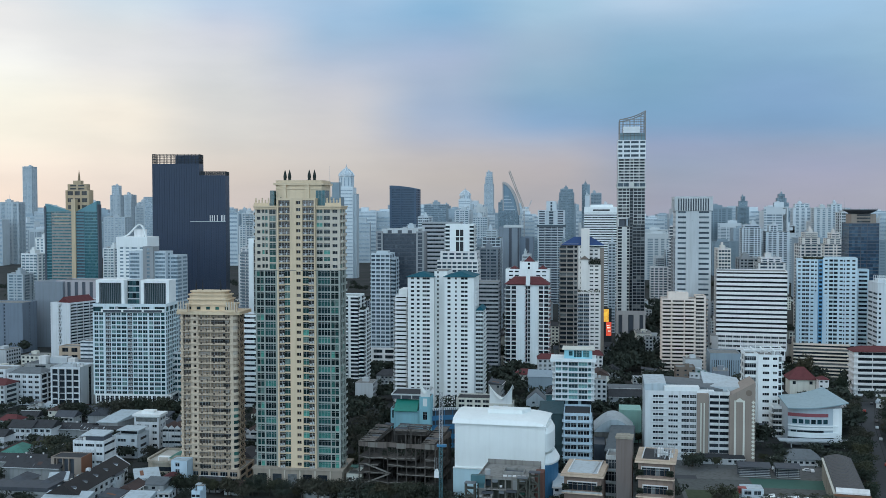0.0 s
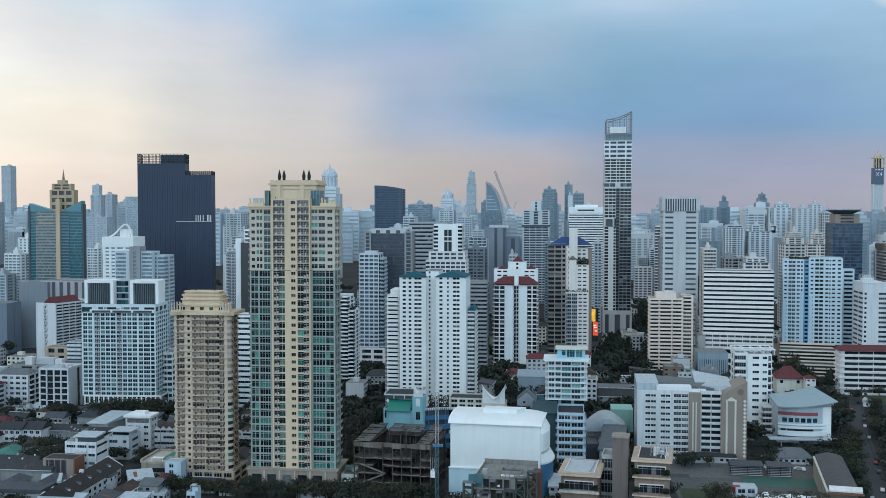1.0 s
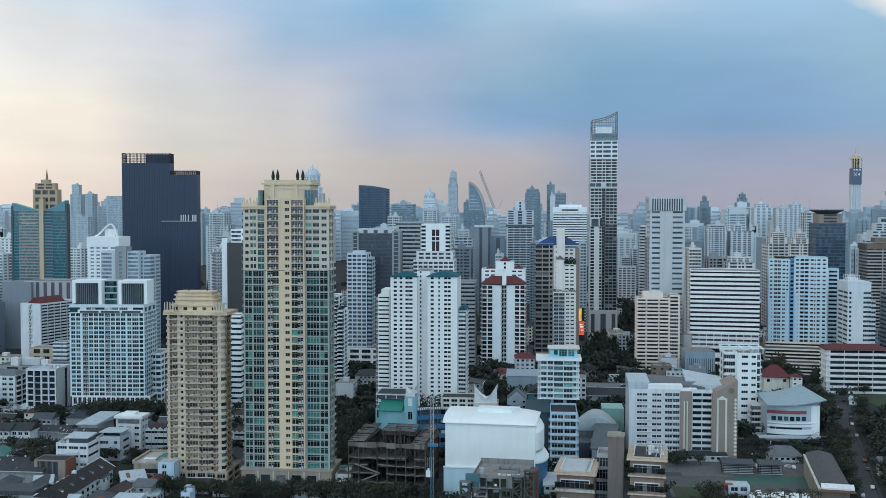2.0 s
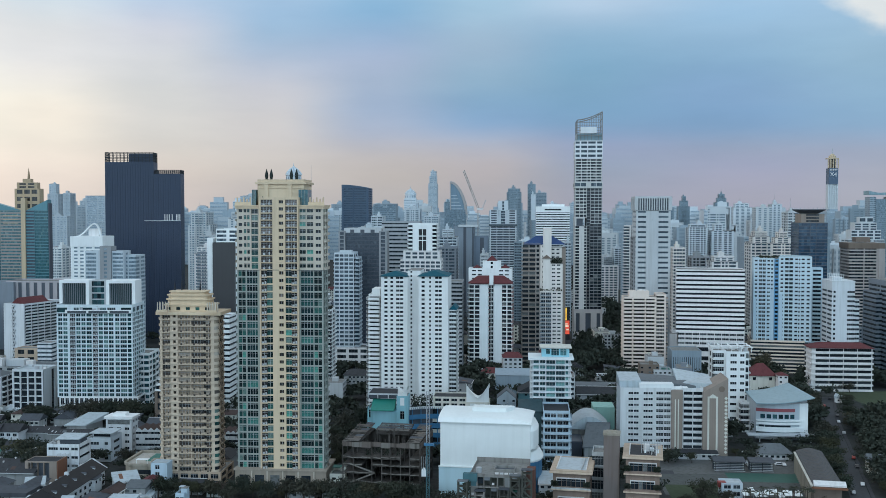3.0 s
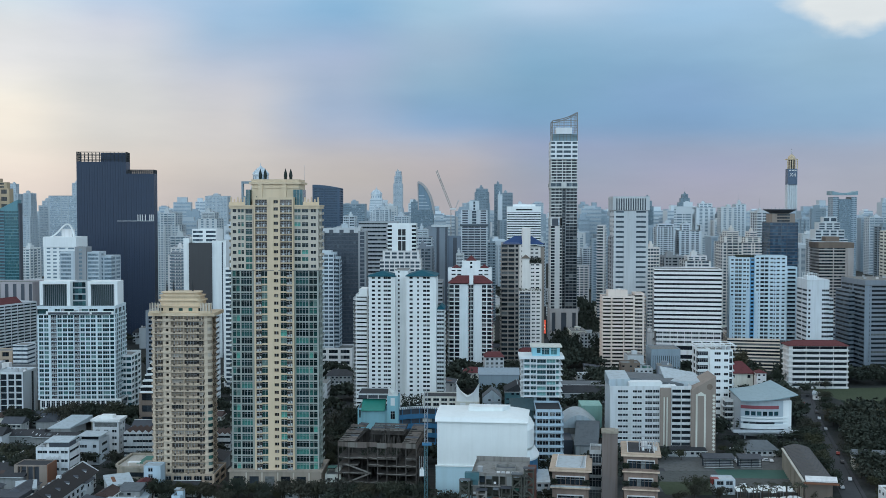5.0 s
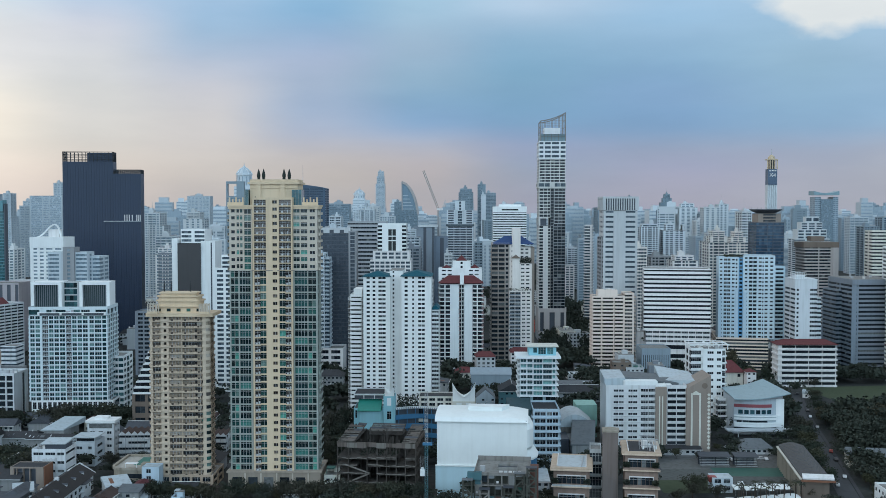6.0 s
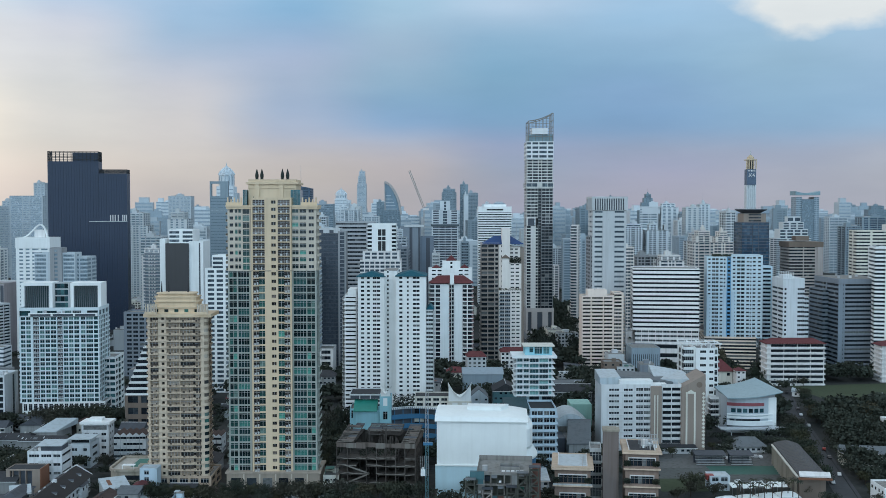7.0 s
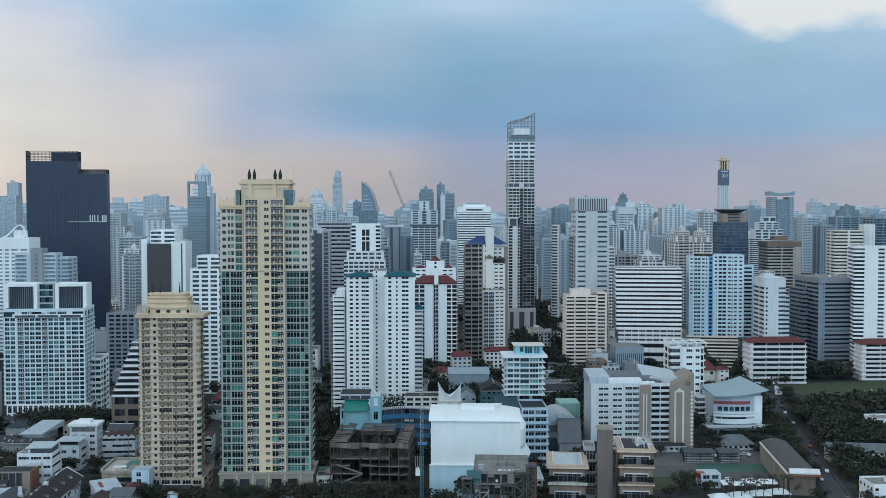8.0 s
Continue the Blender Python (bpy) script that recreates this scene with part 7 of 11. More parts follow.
e = thing("condominium", "beige condominium tower with blue hipped roof and central lift shaft", "tower", 110.4, 818.6, 0, -8, size=(1.07, 0.984))
mass(e, -15.3, -1.9, 0.0, 22.0, 0.0, 100.0, 27, "b1.1 p.15 b1.1 p.2 w.5 p.2", "b1.4 p.3 b1.4 p.3 b1.4", wall=taupegrey, objs=54, rail=taupe, reach=1.0, glass=g_dark, band=.6, bandh=.5, plain=True, faces="frl")
mass(e, -1.9, 4.8, -0.6, 21.4, 0.0, 100.0, 24, "p.3 w.7 p.3", "p1", wall=ivorywhite, objs=48, sill=.42, head=.2, parapet=0, faces="frl")
mass(e, 4.8, 14.2, 1.0, 21.0, 0.0, 97.0, 31, "p.5 w.6 p.4 w.6 p.5", "p1", wall=ivorywhite, objs=0, sill=.45, head=.2, parapet=0.5, faces="frl")
mass(e, 0.2, 6.4, -1.4, 10.0, 60.0, 113.0, 12, "p1", "p1", wall=ivorywhite, parapet=0.4, faces="frl")
mass(e, 0.0, 5.6, -4.4, 4.0, 60.0, 88.6, 1, "p1", "p1", wall=ivorywhite, parapet=0, faces="frl")
part("pediment", Geo().gable(0.0, 5.6, -4.6, 4, 88.6, 91.6, "y", 0, 0.6), brown, e)
planting(e, 5.6, 14.4, -3.6, 2, 85.0, 60, 4.2, 6)
mass(e, 5.6, 14.8, -4.0, 4.0, 0.0, 84.4, 27, "p.3 w.7 p.35 w.7 p.5", "p1", wall=ivorywhite, objs=40, sill=.45, head=.2, parapet=0, faces="frl")
mass(e, -2.2, 14.6, -7.0, 7.0, 0.0, 61.4, 20, "b.9 p.1 b.9 p.25 w.55 p.25 w.55 p.3", "p1", wall=ivorywhite, rail=slatecon, objs=60, sill=.45, head=.2, parapet=0.8, reach=.8, faces="frl")
planting(e, -1.8, 14.2, -6, 4, 61.4, 90, 2.6)
mass(e, 13.4, 17.2, 2.0, 24.0, 0.0, 97.0, 31, "p1", "p1", wall=taupe, parapet=0.2, faces="frl")
hip_roof(e, -14.8, 17.0, -1, 22, 100.2, 106.6, blueroof)

e = thing("billboard", "lit yellow and red advertising screens stacked on a dark frame", "billboard", 151.0, 940.0, 0, -4)
part("screen", Geo().box(-3.4, 1.6, -0.4, 0.0, 23.6, 35.2), screenyellow, e, "glowing yellow screen")
low = part("screen", Geo().box(-0.6, 4.0, -0.4, 0.0, 10.6, 23.2), screenred, e, "glowing red and white screen")
for k, (u, z, w, h) in enumerate(((-0.2, 19.6, 2.6, 1.0), (0.2, 17.6, 3.2, 1.2), (1.0, 14.2, 2.4, 1.4))):
    part("lettering_bar", Geo().box(u, u + w, -0.5, -0.4, z, z + h), screenwhite, low)
part("sign_frame", Geo().box(-3.7, 4.3, 0.0, 0.8, 0.0, 36.0), darksteel, e)

e = thing("skyscraper", "slender grey residential skyscraper with sloping steel crown", "tower", 177.4, 965.0, 0, -8, size=(1.0, 1))
mass(e, -12.6, -1.4, 0.0, 30.0, 30.6, 111.0, 27, "p.1 w1.3 p.12 p1.5 p.06 w.7 p.1", "w1 p.2 w1 p.2 w1 p.2", wall=towerpale, glass=g_dark, sill=.24, head=.05, parapet=0, faces="fl")
mass(e, -1.0, 1.2, 1.6, 29.0, 30.6, 111.0, 27, "g1", "p1", wall=towerdim, glass=g_dark, parapet=0, faces="f")
mass(e, 1.4, 12.9, 0.4, 30.0, 30.6, 113.0, 27, "p.1 w1 p.07 w1 p.07 w1 p.1", "w1 p.2 w1 p.2 w1 p.2", wall=towerdim, glass=g_dark, sill=.17, head=.05, parapet=0, faces="frl")
mass(e, -12.9, -3.6, -0.4, 29.0, 111.0, 118.4, 1, "p.06 v1 p.06", "p.1 v1 p.1", wall=towerpale, parapet=0.4, inset=1.6, faces="fl")
mass(e, -12.4, -1.6, 0.0, 30.0, 118.8, 147.0, 9, "p.1 w1 p.1 w1 p.1 w.7 p.1", "w1 p.2 w1 p.2 w1", wall=towerpale, glass=g_dark, sill=.26, head=.05, parapet=0, faces="fl")
mass(e, -1.6, 2.0, 1.4, 29.0, 111.0, 147.0, 12, "p.1 g1 p.1", "p1", wall=towerdim, glass=g_dark, parapet=0, faces="f")
mass(e, 2.0, 12.8, 0.2, 30.0, 113.0, 147.0, 11, "p.1 w1 p.08 w1 p.08 w.8 p.1", "w1 p.2 w1 p.2 w1", wall=towergrey, glass=g_dark, sill=.2, head=.05, parapet=0, faces="frl")
mass(e, -13.2, 13.3, -0.5, 31.0, 147.0, 152.4, 1, "p.1 w1 p.1 w1 p.1 p.8 p.1 w1 p.1 w1 p.1", "w1 p.2 w1", wall=towerpale, glass=g_mid, parapet=0.5, sill=.3, faces="frl")
mass(e, -12.4, 12.7, 0.0, 29.0, 152.4, 174.8, 8, "p.1 w.9 p.12 w.9 p.12 w.5 p.1 w.9 p.12 w.9 p.1", "w1 p.2 w1 p.2 w1", wall=towerpale, glass=g_dark, sill=.3, head=.06, parapet=0.3, faces="frl")
mass(e, -12.8, 13.1, -0.6, 29.6, 174.8, 191.6, 4, "p.1 w.8 p.3 w1.2 p.2 w1.5 p.3 w1 p.1", "w1 p.2 w1 p.2 w1", wall=towerwhite, glass=g_mid, sill=.42, head=.04, parapet=0.5, faces="frl")
mass(e, -11.4, 12.4, 1.0, 28.0, 191.6, 198.6, 1, "p1", "p1", wall=paleteal, parapet=0.3, faces="frl")
mass(e, -7.8, 7.4, -0.6, 17.0, 198.9, 204.4, 1, "p1", "p1", wall=towerwhite, parapet=0.4, faces="frl")
steel_crown(e, -11.1, 12.6, 0, 26, 192.0, 211.5, 219.4)
mass(e, -13.3, 13.6, -4.0, 32.0, 7.1, 31.0, 1, "p.5 v.9 p1.4 v1.3 p1.4 v.9 p.5", "p1 v1 p1 v1 p1", wall=basestone, parapet=0.5, inset=1.2, faces="frl")
solid(e, -13.4, 13.7, -4.1, -2.9, 27.8, 31.6, basestone, "lintel")
solid(e, -13.4, 13.7, -4.1, -2.9, 7.0, 9.6, basestone, "plinth")
mass(e, -13.2, 13.7, -3.0, 33.0, 0.0, 7.0, 3, "p.3 w1 p.3 w1 p.3 w1", "p1", wall=midgrey, parapet=0, faces="frl")

e = thing("office_tower", "pale grey office tower with colonnaded top and blank central shaft", "tower", 197.7, 806.0, 0, -8)
mass(e, -14.2, 13.3, 0.0, 26.0, 0.0, 126.0, 31, "p.35 w1.3 p.15 p1.7 p.15 w1.6 p.35", "p.3 w1.2 p.3 w1.2 p.3 w1.2 p.3", wall=palegrey, glass=g_mid, objs=62, sill=.5, head=.12, parapet=0, faces="frl")
mass(e, -15.2, 14.3, -1.0, 29.0, 126.0, 135.9, 1, "p1 v.4 p.3 v.4 p.3 v.4 p.3 v.4 p.3 v.4 p.3 v.4 p.3 v.4 p.3 v.4 p.3 v.4 p.3 v.4 p.3 v.4 p.3 v.4 p.3 v.4 p.3 p.8", "p1 v.5 p.25 v.5 p.25 v.5 p.25 v.5 p.25 v.5 p.25 v.5 p.25 v.5 p.25 v.5 p.25 ", wall=palegrey, glass=g_dark, parapet=1.2, inset=1.2, faces="frl")
mass(e, -6.1, 3.0, -0.8, 1.2, 0.0, 117.9, 1, "p1", "p1", wall=palegrey, parapet=0, faces="frl")
clutter(e, -2.5, 4.6, -0.8, 1.2, 117.9, 7, 21)
mass(e, -15.5, -13.2, 4.0, 28.0, 0.0, 104.1, 33, "p.5 w.6", "w1 p.3 w1 p.3", wall=midgrey, parapet=0, faces="frl")

e = thing("apartment_block", "cream apartment tower with balcony bands and roof terrace", "tower", 185.0, 780.0, 0, -8)
mass(e, -17.2, 8.1, 0.0, 18.0, 0.0, 57.8, 20, "b1.4 p.25 b1.8 p.2 b1.4 p.3", "p1 w.6 p1 w.6 p1", wall=ivory, glass=g_bronze, objs=48, reach=1.5, high=1.45, parapet=1, band=0.5, faces="frl")
mass(e, 8.4, 15.8, 2.0, 20.0, 0.0, 59.9, 21, "b1 p.25", "b1 p.3 b1", wall=ivory, glass=g_bronze, objs=17, reach=1.3, high=1.15, parapet=1.0, faces="frl")
mass(e, -12.5, 2.8, 3.0, 15.0, 57.5, 62.0, 1, "p1", "p1", wall=ivory, faces="frl")
clutter(e, -12.5, 2.8, 3.0, 15.0, 62.0, 4, 5)

e = thing("office_block", "white and black striped office slab with deep bands", "building", 234.0, 776.0, 0, -15)
mass(e, -25.3, 26.3, 0.0, 30.0, 30.9, 79.4, 14, "h1", "h1", wall=slabwhite, glass=g_navy, objs=14, sill=.53, head=.02, parapet=0.6, core=darksteel, rail=slabwhite, faces="frl")
mass(e, -23.6, 26.3, 0.0, 30.0, 20.2, 30.9, 3, "w1 p.12 w1 p.12 w1 p.12 w1 p.12 w1 p.12 w1 p.12 w1 p.12 w1 p.12 w1 p.12 ", "w1 p.2 w1", wall=white2, objs=27, sill=.45, faces="frl")
mass(e, -10.3, 25.0, -6.0, 14.0, 0.0, 21.1, 3, "h1", "h1", wall=white2, objs=3, sill=.45, faces="frl")
clutter(e, -10.3, 25.0, -6.0, 14.0, 21.1, 5, 31)

e = thing("condominium", "pale blue and white condominium tower with roof garden", "tower", 290.1, 775.0, 0, -17)
mass(e, -20.6, -5.2, 0.0, 22.0, 23.5, 88.0, 21, "p.25 w.45 p.3 b.55 p.1 b.55 p.3 w.5 p.2 d.3 p.25", "p1 w1 p1 w1 p1", wall=bluewhite, objs=80, reach=.5, parapet=0.8, sill=.4, head=.2, faces="frl")
mass(e, -4.8, -1.4, 2.0, 20.0, 23.4, 87.9, 21, "p.2 w1 p.3", "p1", wall=blue, objs=0, reach=.3, parapet=0.3, faces="frl")
mass(e, -1.7, 22.6, 0.0, 22.0, 23.9, 89.4, 21, "p.25 w.4 p.25 b.55 p.1 b.55 p.3 w.45 p.12 d.2 p.2 w.45 p.35 w.45 p.3", "w.7 p.6 w.7 p.6 w.7 p.6", wall=bluewhite, objs=0, reach=.5, parapet=0.8, sill=.4, head=.2, faces="frl")
solid(e, -19.9, -18.2, -0.3, -0.02, 23.6, 58.0, cabinblue, "blue_pier")
solid(e, -1.5, 1.1, -0.3, -0.02, 23.9, 61.0, cabinblue, "blue_pier")
solid(e, -7.9, -5.4, -0.3, -0.02, 24.0, 64.0, cabinblue, "blue_pier")
mass(e, 23.4, 32.0, 12.0, 26.0, 0.0, 80.0, 25, "p.2 w1 p.2", "p1 w1 p1", wall=bluewhite, objs=0, sill=.4, faces="frl")
mass(e, -22.5, 17.5, -4.0, 36.0, 0.0, 24.2, 9, "h1", "h1", wall=cream, objs=9, sill=.38, head=.04, core=darksteel, faces="frl")
planting(e, -16.1, -0.6, 2, 12, 89.1, 60, 1.4)

e = thing("office_block", "white office block with blank end wall and strip windows", "building", 315.8, 741.8, 0, -8)
mass(e, 0.0, 16.5, 0.0, 26.0, 0.0, 66.4, 19, "p.2 w.3 p1.6 w1", "h1 p.1 h1", wall=coolwhite, objs=38, sill=.44, parapet=0, faces="frl")
part("blank_top", Geo().box(-0.1, 16.6, -0.1, 26.1, 66.0, 73.0).box(-0.3, 16.8, -0.3, 26.3, 73.0, 73.5), coolwhite, e)
mass(e, 16.5, 21.5, 5.0, 24.0, 0.0, 58.5, 17, "p.15 w1", "h1", wall=coolwhite, objs=17, sill=.44, parapet=0.6, faces="fr")
solid(e, 2.0, 9.0, 6.0, 16.0, 73.5, 76.0, coolwhite, "roof_room")
railing(e, 1.6, 9.6, 5, 17, 73.5, 4.6)

e = thing("office_block", "grey glass office block with deep bands and stepped dark flank", "building", 367.4, 752.0, 0, -4)
mass(e, 5.5, 38.0, 0.0, 44.0, 0.0, 68.0, 20, "h1", "h1 p.12 h1", wall=greyblue, glass=g_dark, objs=20, sill=.5, head=.02, parapet=0, faces="frl")
mass(e, 0.0, 5.4, 0.3, 44.0, 0.0, 68.0, 20, "p1 w.14 p.3", "h1 p.06 h1", wall=slatecon, glass=g_dark, objs=20, sill=.42, head=.05, parapet=0, faces="fl")
mass(e, -4.5, 0.0, 18.0, 44.0, 0.0, 62.0, 18, "h1", "h1", wall=slatecon, glass=g_dark, sill=.45, parapet=0.6, faces="fl")
part("roof_band", Geo().box(-0.2, 38.2, -0.3, 44.2, 68.0, 72.0), greyblue, e)
part("roof_deck", Geo().box(0.6, 37.4, 0.5, 43.4, 72.0, 72.1), roofslab, e)
clutter(e, 2.0, 36.0, 4.0, 40.0, 72.1, 6, 7)

e = thing("office_tower", "brown topped tower with white window bands", "tower", 443.4, 954.9, 0, -8, size=(1.085, 0.973))
mass(e, -12.8, 17.9, 0.0, 26.0, 0.0, 92.6, 29, "h1.6 p.1 h1.3 p.9", "h1", wall=warmband, glass=g_dark, sill=.4, head=.05, parapet=0, faces="frl")
mass(e, -13.6, 18.0, -1.0, 27.0, 91.7, 96.7, 1, "p1", "p1", wall=brown, parapet=0.4, faces="frl")
mass(e, -4.9, 7.1, 6.0, 18.0, 98.0, 102.6, 1, "p1", "p1", wall=brown, parapet=0.2, faces="frl")
mass(e, 12.6, 17.6, -1.2, 1.8, 0.0, 91.7, 29, "p1", "p1", wall=warmband, parapet=0, faces="frl")

e = thing("office_tower", "dark glass tower with flared helipad crown", "tower", 392.0, 957.4, 0, -8, size=(1.035, 1.000))
mass(e, -11.0, 15.0, 0.0, 28.0, 0.0, 113.8, 36, "g1 g1 g1 g1 p.15 g1 g1 p.15 g1 g1 g1 g1 ", "g1 g1 g1 g1 g1 ", wall=darkgrey, glass=g_blue, parapet=0.3, faces="frl")
mass(e, -8.4, 13.1, 4.0, 24.0, 113.7, 122.7, 3, "p.4 w1 p.4", "p1", wall=taupe, parapet=0, faces="frl")
flared_pad(e, -13.6, 16.6, 0, 28, 122.7, 127.0)

e = thing("apartment_block", "white stepped tower with tiered top", "tower", 685.7, 1450.1, 0, -8, size=(1.16, 0.976))
mass(e, -21.6, 23.3, 0.0, 26.0, 0.0, 84.2, 27, "h1 p.2 h1 p.2 h1", "h1 p.2 h1", wall=fogwarm, glass=g_mid, faces="frl")
mass(e, -16.8, 19.7, 2.0, 24.0, 84.1, 98.4, 3, "w1 p.3 w1 p.3 w1 p.3 w1", "p1", wall=fogwarm, glass=g_mid, faces="frl")
mass(e, -11.9, 14.8, 4.0, 22.0, 98.4, 109.2, 3, "w1 p.3 w1 p.3 w1", "p1", wall=fogwarm, glass=g_mid, faces="frl")
mass(e, -5.6, 11.3, 6.0, 18.0, 109.1, 117.8, 1, "w1 p.3 w1", "p1", wall=fogwarm, glass=g_mid, faces="frl")

e = thing("skyscraper", "blue green glass tower with curved bowl roof", "tower", 754.6, 1540.0, 0, -8, size=(0.82, 1))
mass(e, -21.4, -10.2, 0.0, 30.0, 0.0, 146.6, 47, "w1 p.2 w1", "w1 p.2 w1", wall=foggrey, glass=g_fog, parapet=0, faces="frl")
mass(e, -10.9, 12.5, -2.0, 28.0, 0.0, 143.1, 45, "g1 g1 g1 g1 g1 ", "g1", wall=fogdeep, glass=g_fog, parapet=0, faces="frl")
mass(e, 13.2, 23.5, 0.0, 30.0, 0.0, 146.6, 47, "w1 p.2 w1", "w1 p.2 w1", wall=foggrey, glass=g_fog, parapet=0, faces="frl")
bowl_roof(e, -24.2, 24.2, -3, 30, 150.0, 156.0, paleteal)

e = thing("office_block", "white banded office tower with blank tower edge", "tower", 488.8, 885.8, 0, -14, size=(1.03, 0.995))
mass(e, -25.6, 0.6, 0.0, 24.0, 0.0, 106.8, 34, "h1 p.15 h1", "w1 p.3 w1", wall=cream2, glass=g_dark, sill=.45, parapet=0.8, faces="frl")
mass(e, 2.0, 12.1, 4.0, 18.0, 0.0, 112.0, 36, "p1", "p1", wall=white2, faces="frl")

e = thing("office_block", "white office tower with dark window strip and framed flank", "tower", 402.6, 735.0, 0, -20)
mass(e, -13.3, 19.3, 0.0, 26.0, 0.0, 96.4, 31, "h1 p1.3 w.6 p1.3", "h1 h1", wall=white, objs=60, sill=.4, faces="frl")
clutter(e, -13.3, 19.3, 0.0, 26.0, 96.4, 4, 9)

e = thing("school_block", "long white school block with open corridors and red roof", "building", 298.6, 690.0, 0, -8)
# open corridors closed with dark panes, their shade given as colour
mass(e, -19.3, 22.0, 0.0, 14.0, 0.0, 30.2, 8, "p.9 b3 p.1 b3 p.1 b3 p.1 b3 p.2", "p1", wall=white2, objs=40, reach=.9, high=1.6, parapet=0, core=darkgrey, band=0.95, bandh=0.95, faces="frl")
hip_roof(e, -20.8, 23.0, -1.6, 15.5, 30.4, 33.6, redroof)

e = thing("school_block", "long white school block with open corridors and red roof", "building", 391.7, 690.0, 0, -8)
mass(e, -23.1, 24.3, 0.0, 14.0, 0.0, 26.8, 8, "p.9 b3 p.1 b3 p.1 b3 p.1 b3 p.2", "p1", wall=white2, objs=40, reach=.9, high=1.6, parapet=0, core=darkgrey, band=0.95, bandh=0.95, faces="frl")
hip_roof(e, -24.6, 25.3, -1.6, 15.5, 27.0, 30.2, redroof)

e = thing("office_tower", "dark slate office tower with pale battlement crown", "tower", -35.3, 831.6, 0, -8, size=(0.945, 1.009))
mass(e, -19.2, 19.4, 0.0, 30.0, 0.0, 106.7, 34, "p.15 g1 g1 g1 g1 g1 g1 p.15", "g1 g1 g1 g1 g1 ", wall=darkgrey, glass=g_slate, parapet=0, faces="frl")
mass(e, -15.9, 15.8, 1.0, 25.0, 105.7, 109.6, 1, "p1 v.7 p1 v.7 p1 v.7 p1", "p1 v1 p1", wall=palegrey, glass=g_slate, parapet=0.8, faces="frl")
mass(e, -20.5, -14.6, -1.0, 13.0, 0.0, 107.6, 34, "p.4 g1 p.4", "p1", wall=midgrey, glass=g_slate, parapet=0.6, faces="frl")
mass(e, 14.6, 21.4, -1.0, 13.0, 0.0, 107.7, 34, "p.4 g1 p.4", "p1", wall=midgrey, glass=g_slate, parapet=0.6, faces="frl")

e = thing("office_block", "grey banded office slab", "building", -1.2, 936.7, 0, -8, size=(1.035, 0.996))
mass(e, -17.7, 16.0, 0.0, 24.0, 0.0, 115.0, 31, "h1", "h1", wall=dullmetal, glass=g_dark, sill=.56, head=.02, faces="frl")
solid(e, -17.9, -15.2, -1.2, 1.0, 0.0, 112.0, palegrey, "corner_pier")

e = thing("apartment_block", "white tower with tall dark central window", "tower", 12.6, 820.0, 0, -8)
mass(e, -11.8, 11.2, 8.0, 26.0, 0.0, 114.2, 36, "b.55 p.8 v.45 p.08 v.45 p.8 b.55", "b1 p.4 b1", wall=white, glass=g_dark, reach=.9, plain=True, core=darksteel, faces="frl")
for z, h in ((110.6, 3.7), (104.6, 0.8), (101.0, 0.8)):
    solid(e, -4.0, 3.4, 7.8, 8.6, z, z + h, white, "cross_wall")
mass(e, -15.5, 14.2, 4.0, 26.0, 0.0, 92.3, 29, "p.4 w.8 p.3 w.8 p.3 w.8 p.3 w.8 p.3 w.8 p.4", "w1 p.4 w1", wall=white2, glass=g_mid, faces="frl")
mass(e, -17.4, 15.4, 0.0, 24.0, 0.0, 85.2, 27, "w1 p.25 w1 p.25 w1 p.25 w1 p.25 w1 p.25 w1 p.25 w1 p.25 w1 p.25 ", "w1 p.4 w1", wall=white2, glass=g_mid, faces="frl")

e = thing("apartment_block", "pale grey apartment tower with square window grid", "tower", -44.7, 800.0, 0, -8)
mass(e, -12.1, 3.4, 0.0, 20.0, 0.0, 91.8, 29, "p.15 w.9 p.2 w.9 p.2 w.9 p.2 w.9 p.2", "b1 p.3 b1 p.3", wall=palewhite, glass=g_mid, sill=.3, faces="frl")
mass(e, 3.4, 6.6, 3.0, 19.0, 0.0, 88.1, 28, "b1", "b1 p.2 b1", wall=palewhite, glass=g_mid, reach=.6, faces="frl")
mass(e, -8.5, 0.7, 5.0, 13.0, 91.5, 93.3, 1, "p1", "p1", wall=palewhite, faces="frl")
mass(e, -11.8, 17.9, -2.0, 22.0, 0.0, 17.7, 4, "p.3 w1 p.3 w1 p.3 w1 p.3", "p1", wall=white2, faces="frl")

e = thing("office_block", "low grey car park with horizontal bands", "building", 33.9, 790.0, 0, -8)
mass(e, -12.3, 8.8, 0.0, 26.0, 0.0, 69.9, 22, "h1", "h1", wall=midgrey, glass=g_dark, sill=.5, head=.03, faces="frl")

e = thing("office_tower", "unfinished dark concrete tower with crane", "tower", 85.1, 1200.0, 0, -8)
mass(e, -19.5, 4.7, 0.0, 26.0, 0.0, 105.9, 24, "p1 v.3 p.6 v.2", "p1 v.4", wall=slatecon, glass=g_mid, faces="frl")
mass(e, 4.6, 20.6, 3.0, 27.0, 0.0, 93.8, 30, "p.6 v.4 p.4", "p1", wall=slatecon2, glass=g_mid, faces="frl")
part("deck_edge", Geo().box(-14.0, 9.0, -1.0, 20.0, 106.0, 108.4), fogwarm, e)
tower_crane(e, 9.1, 8, 93.7, 125.8)

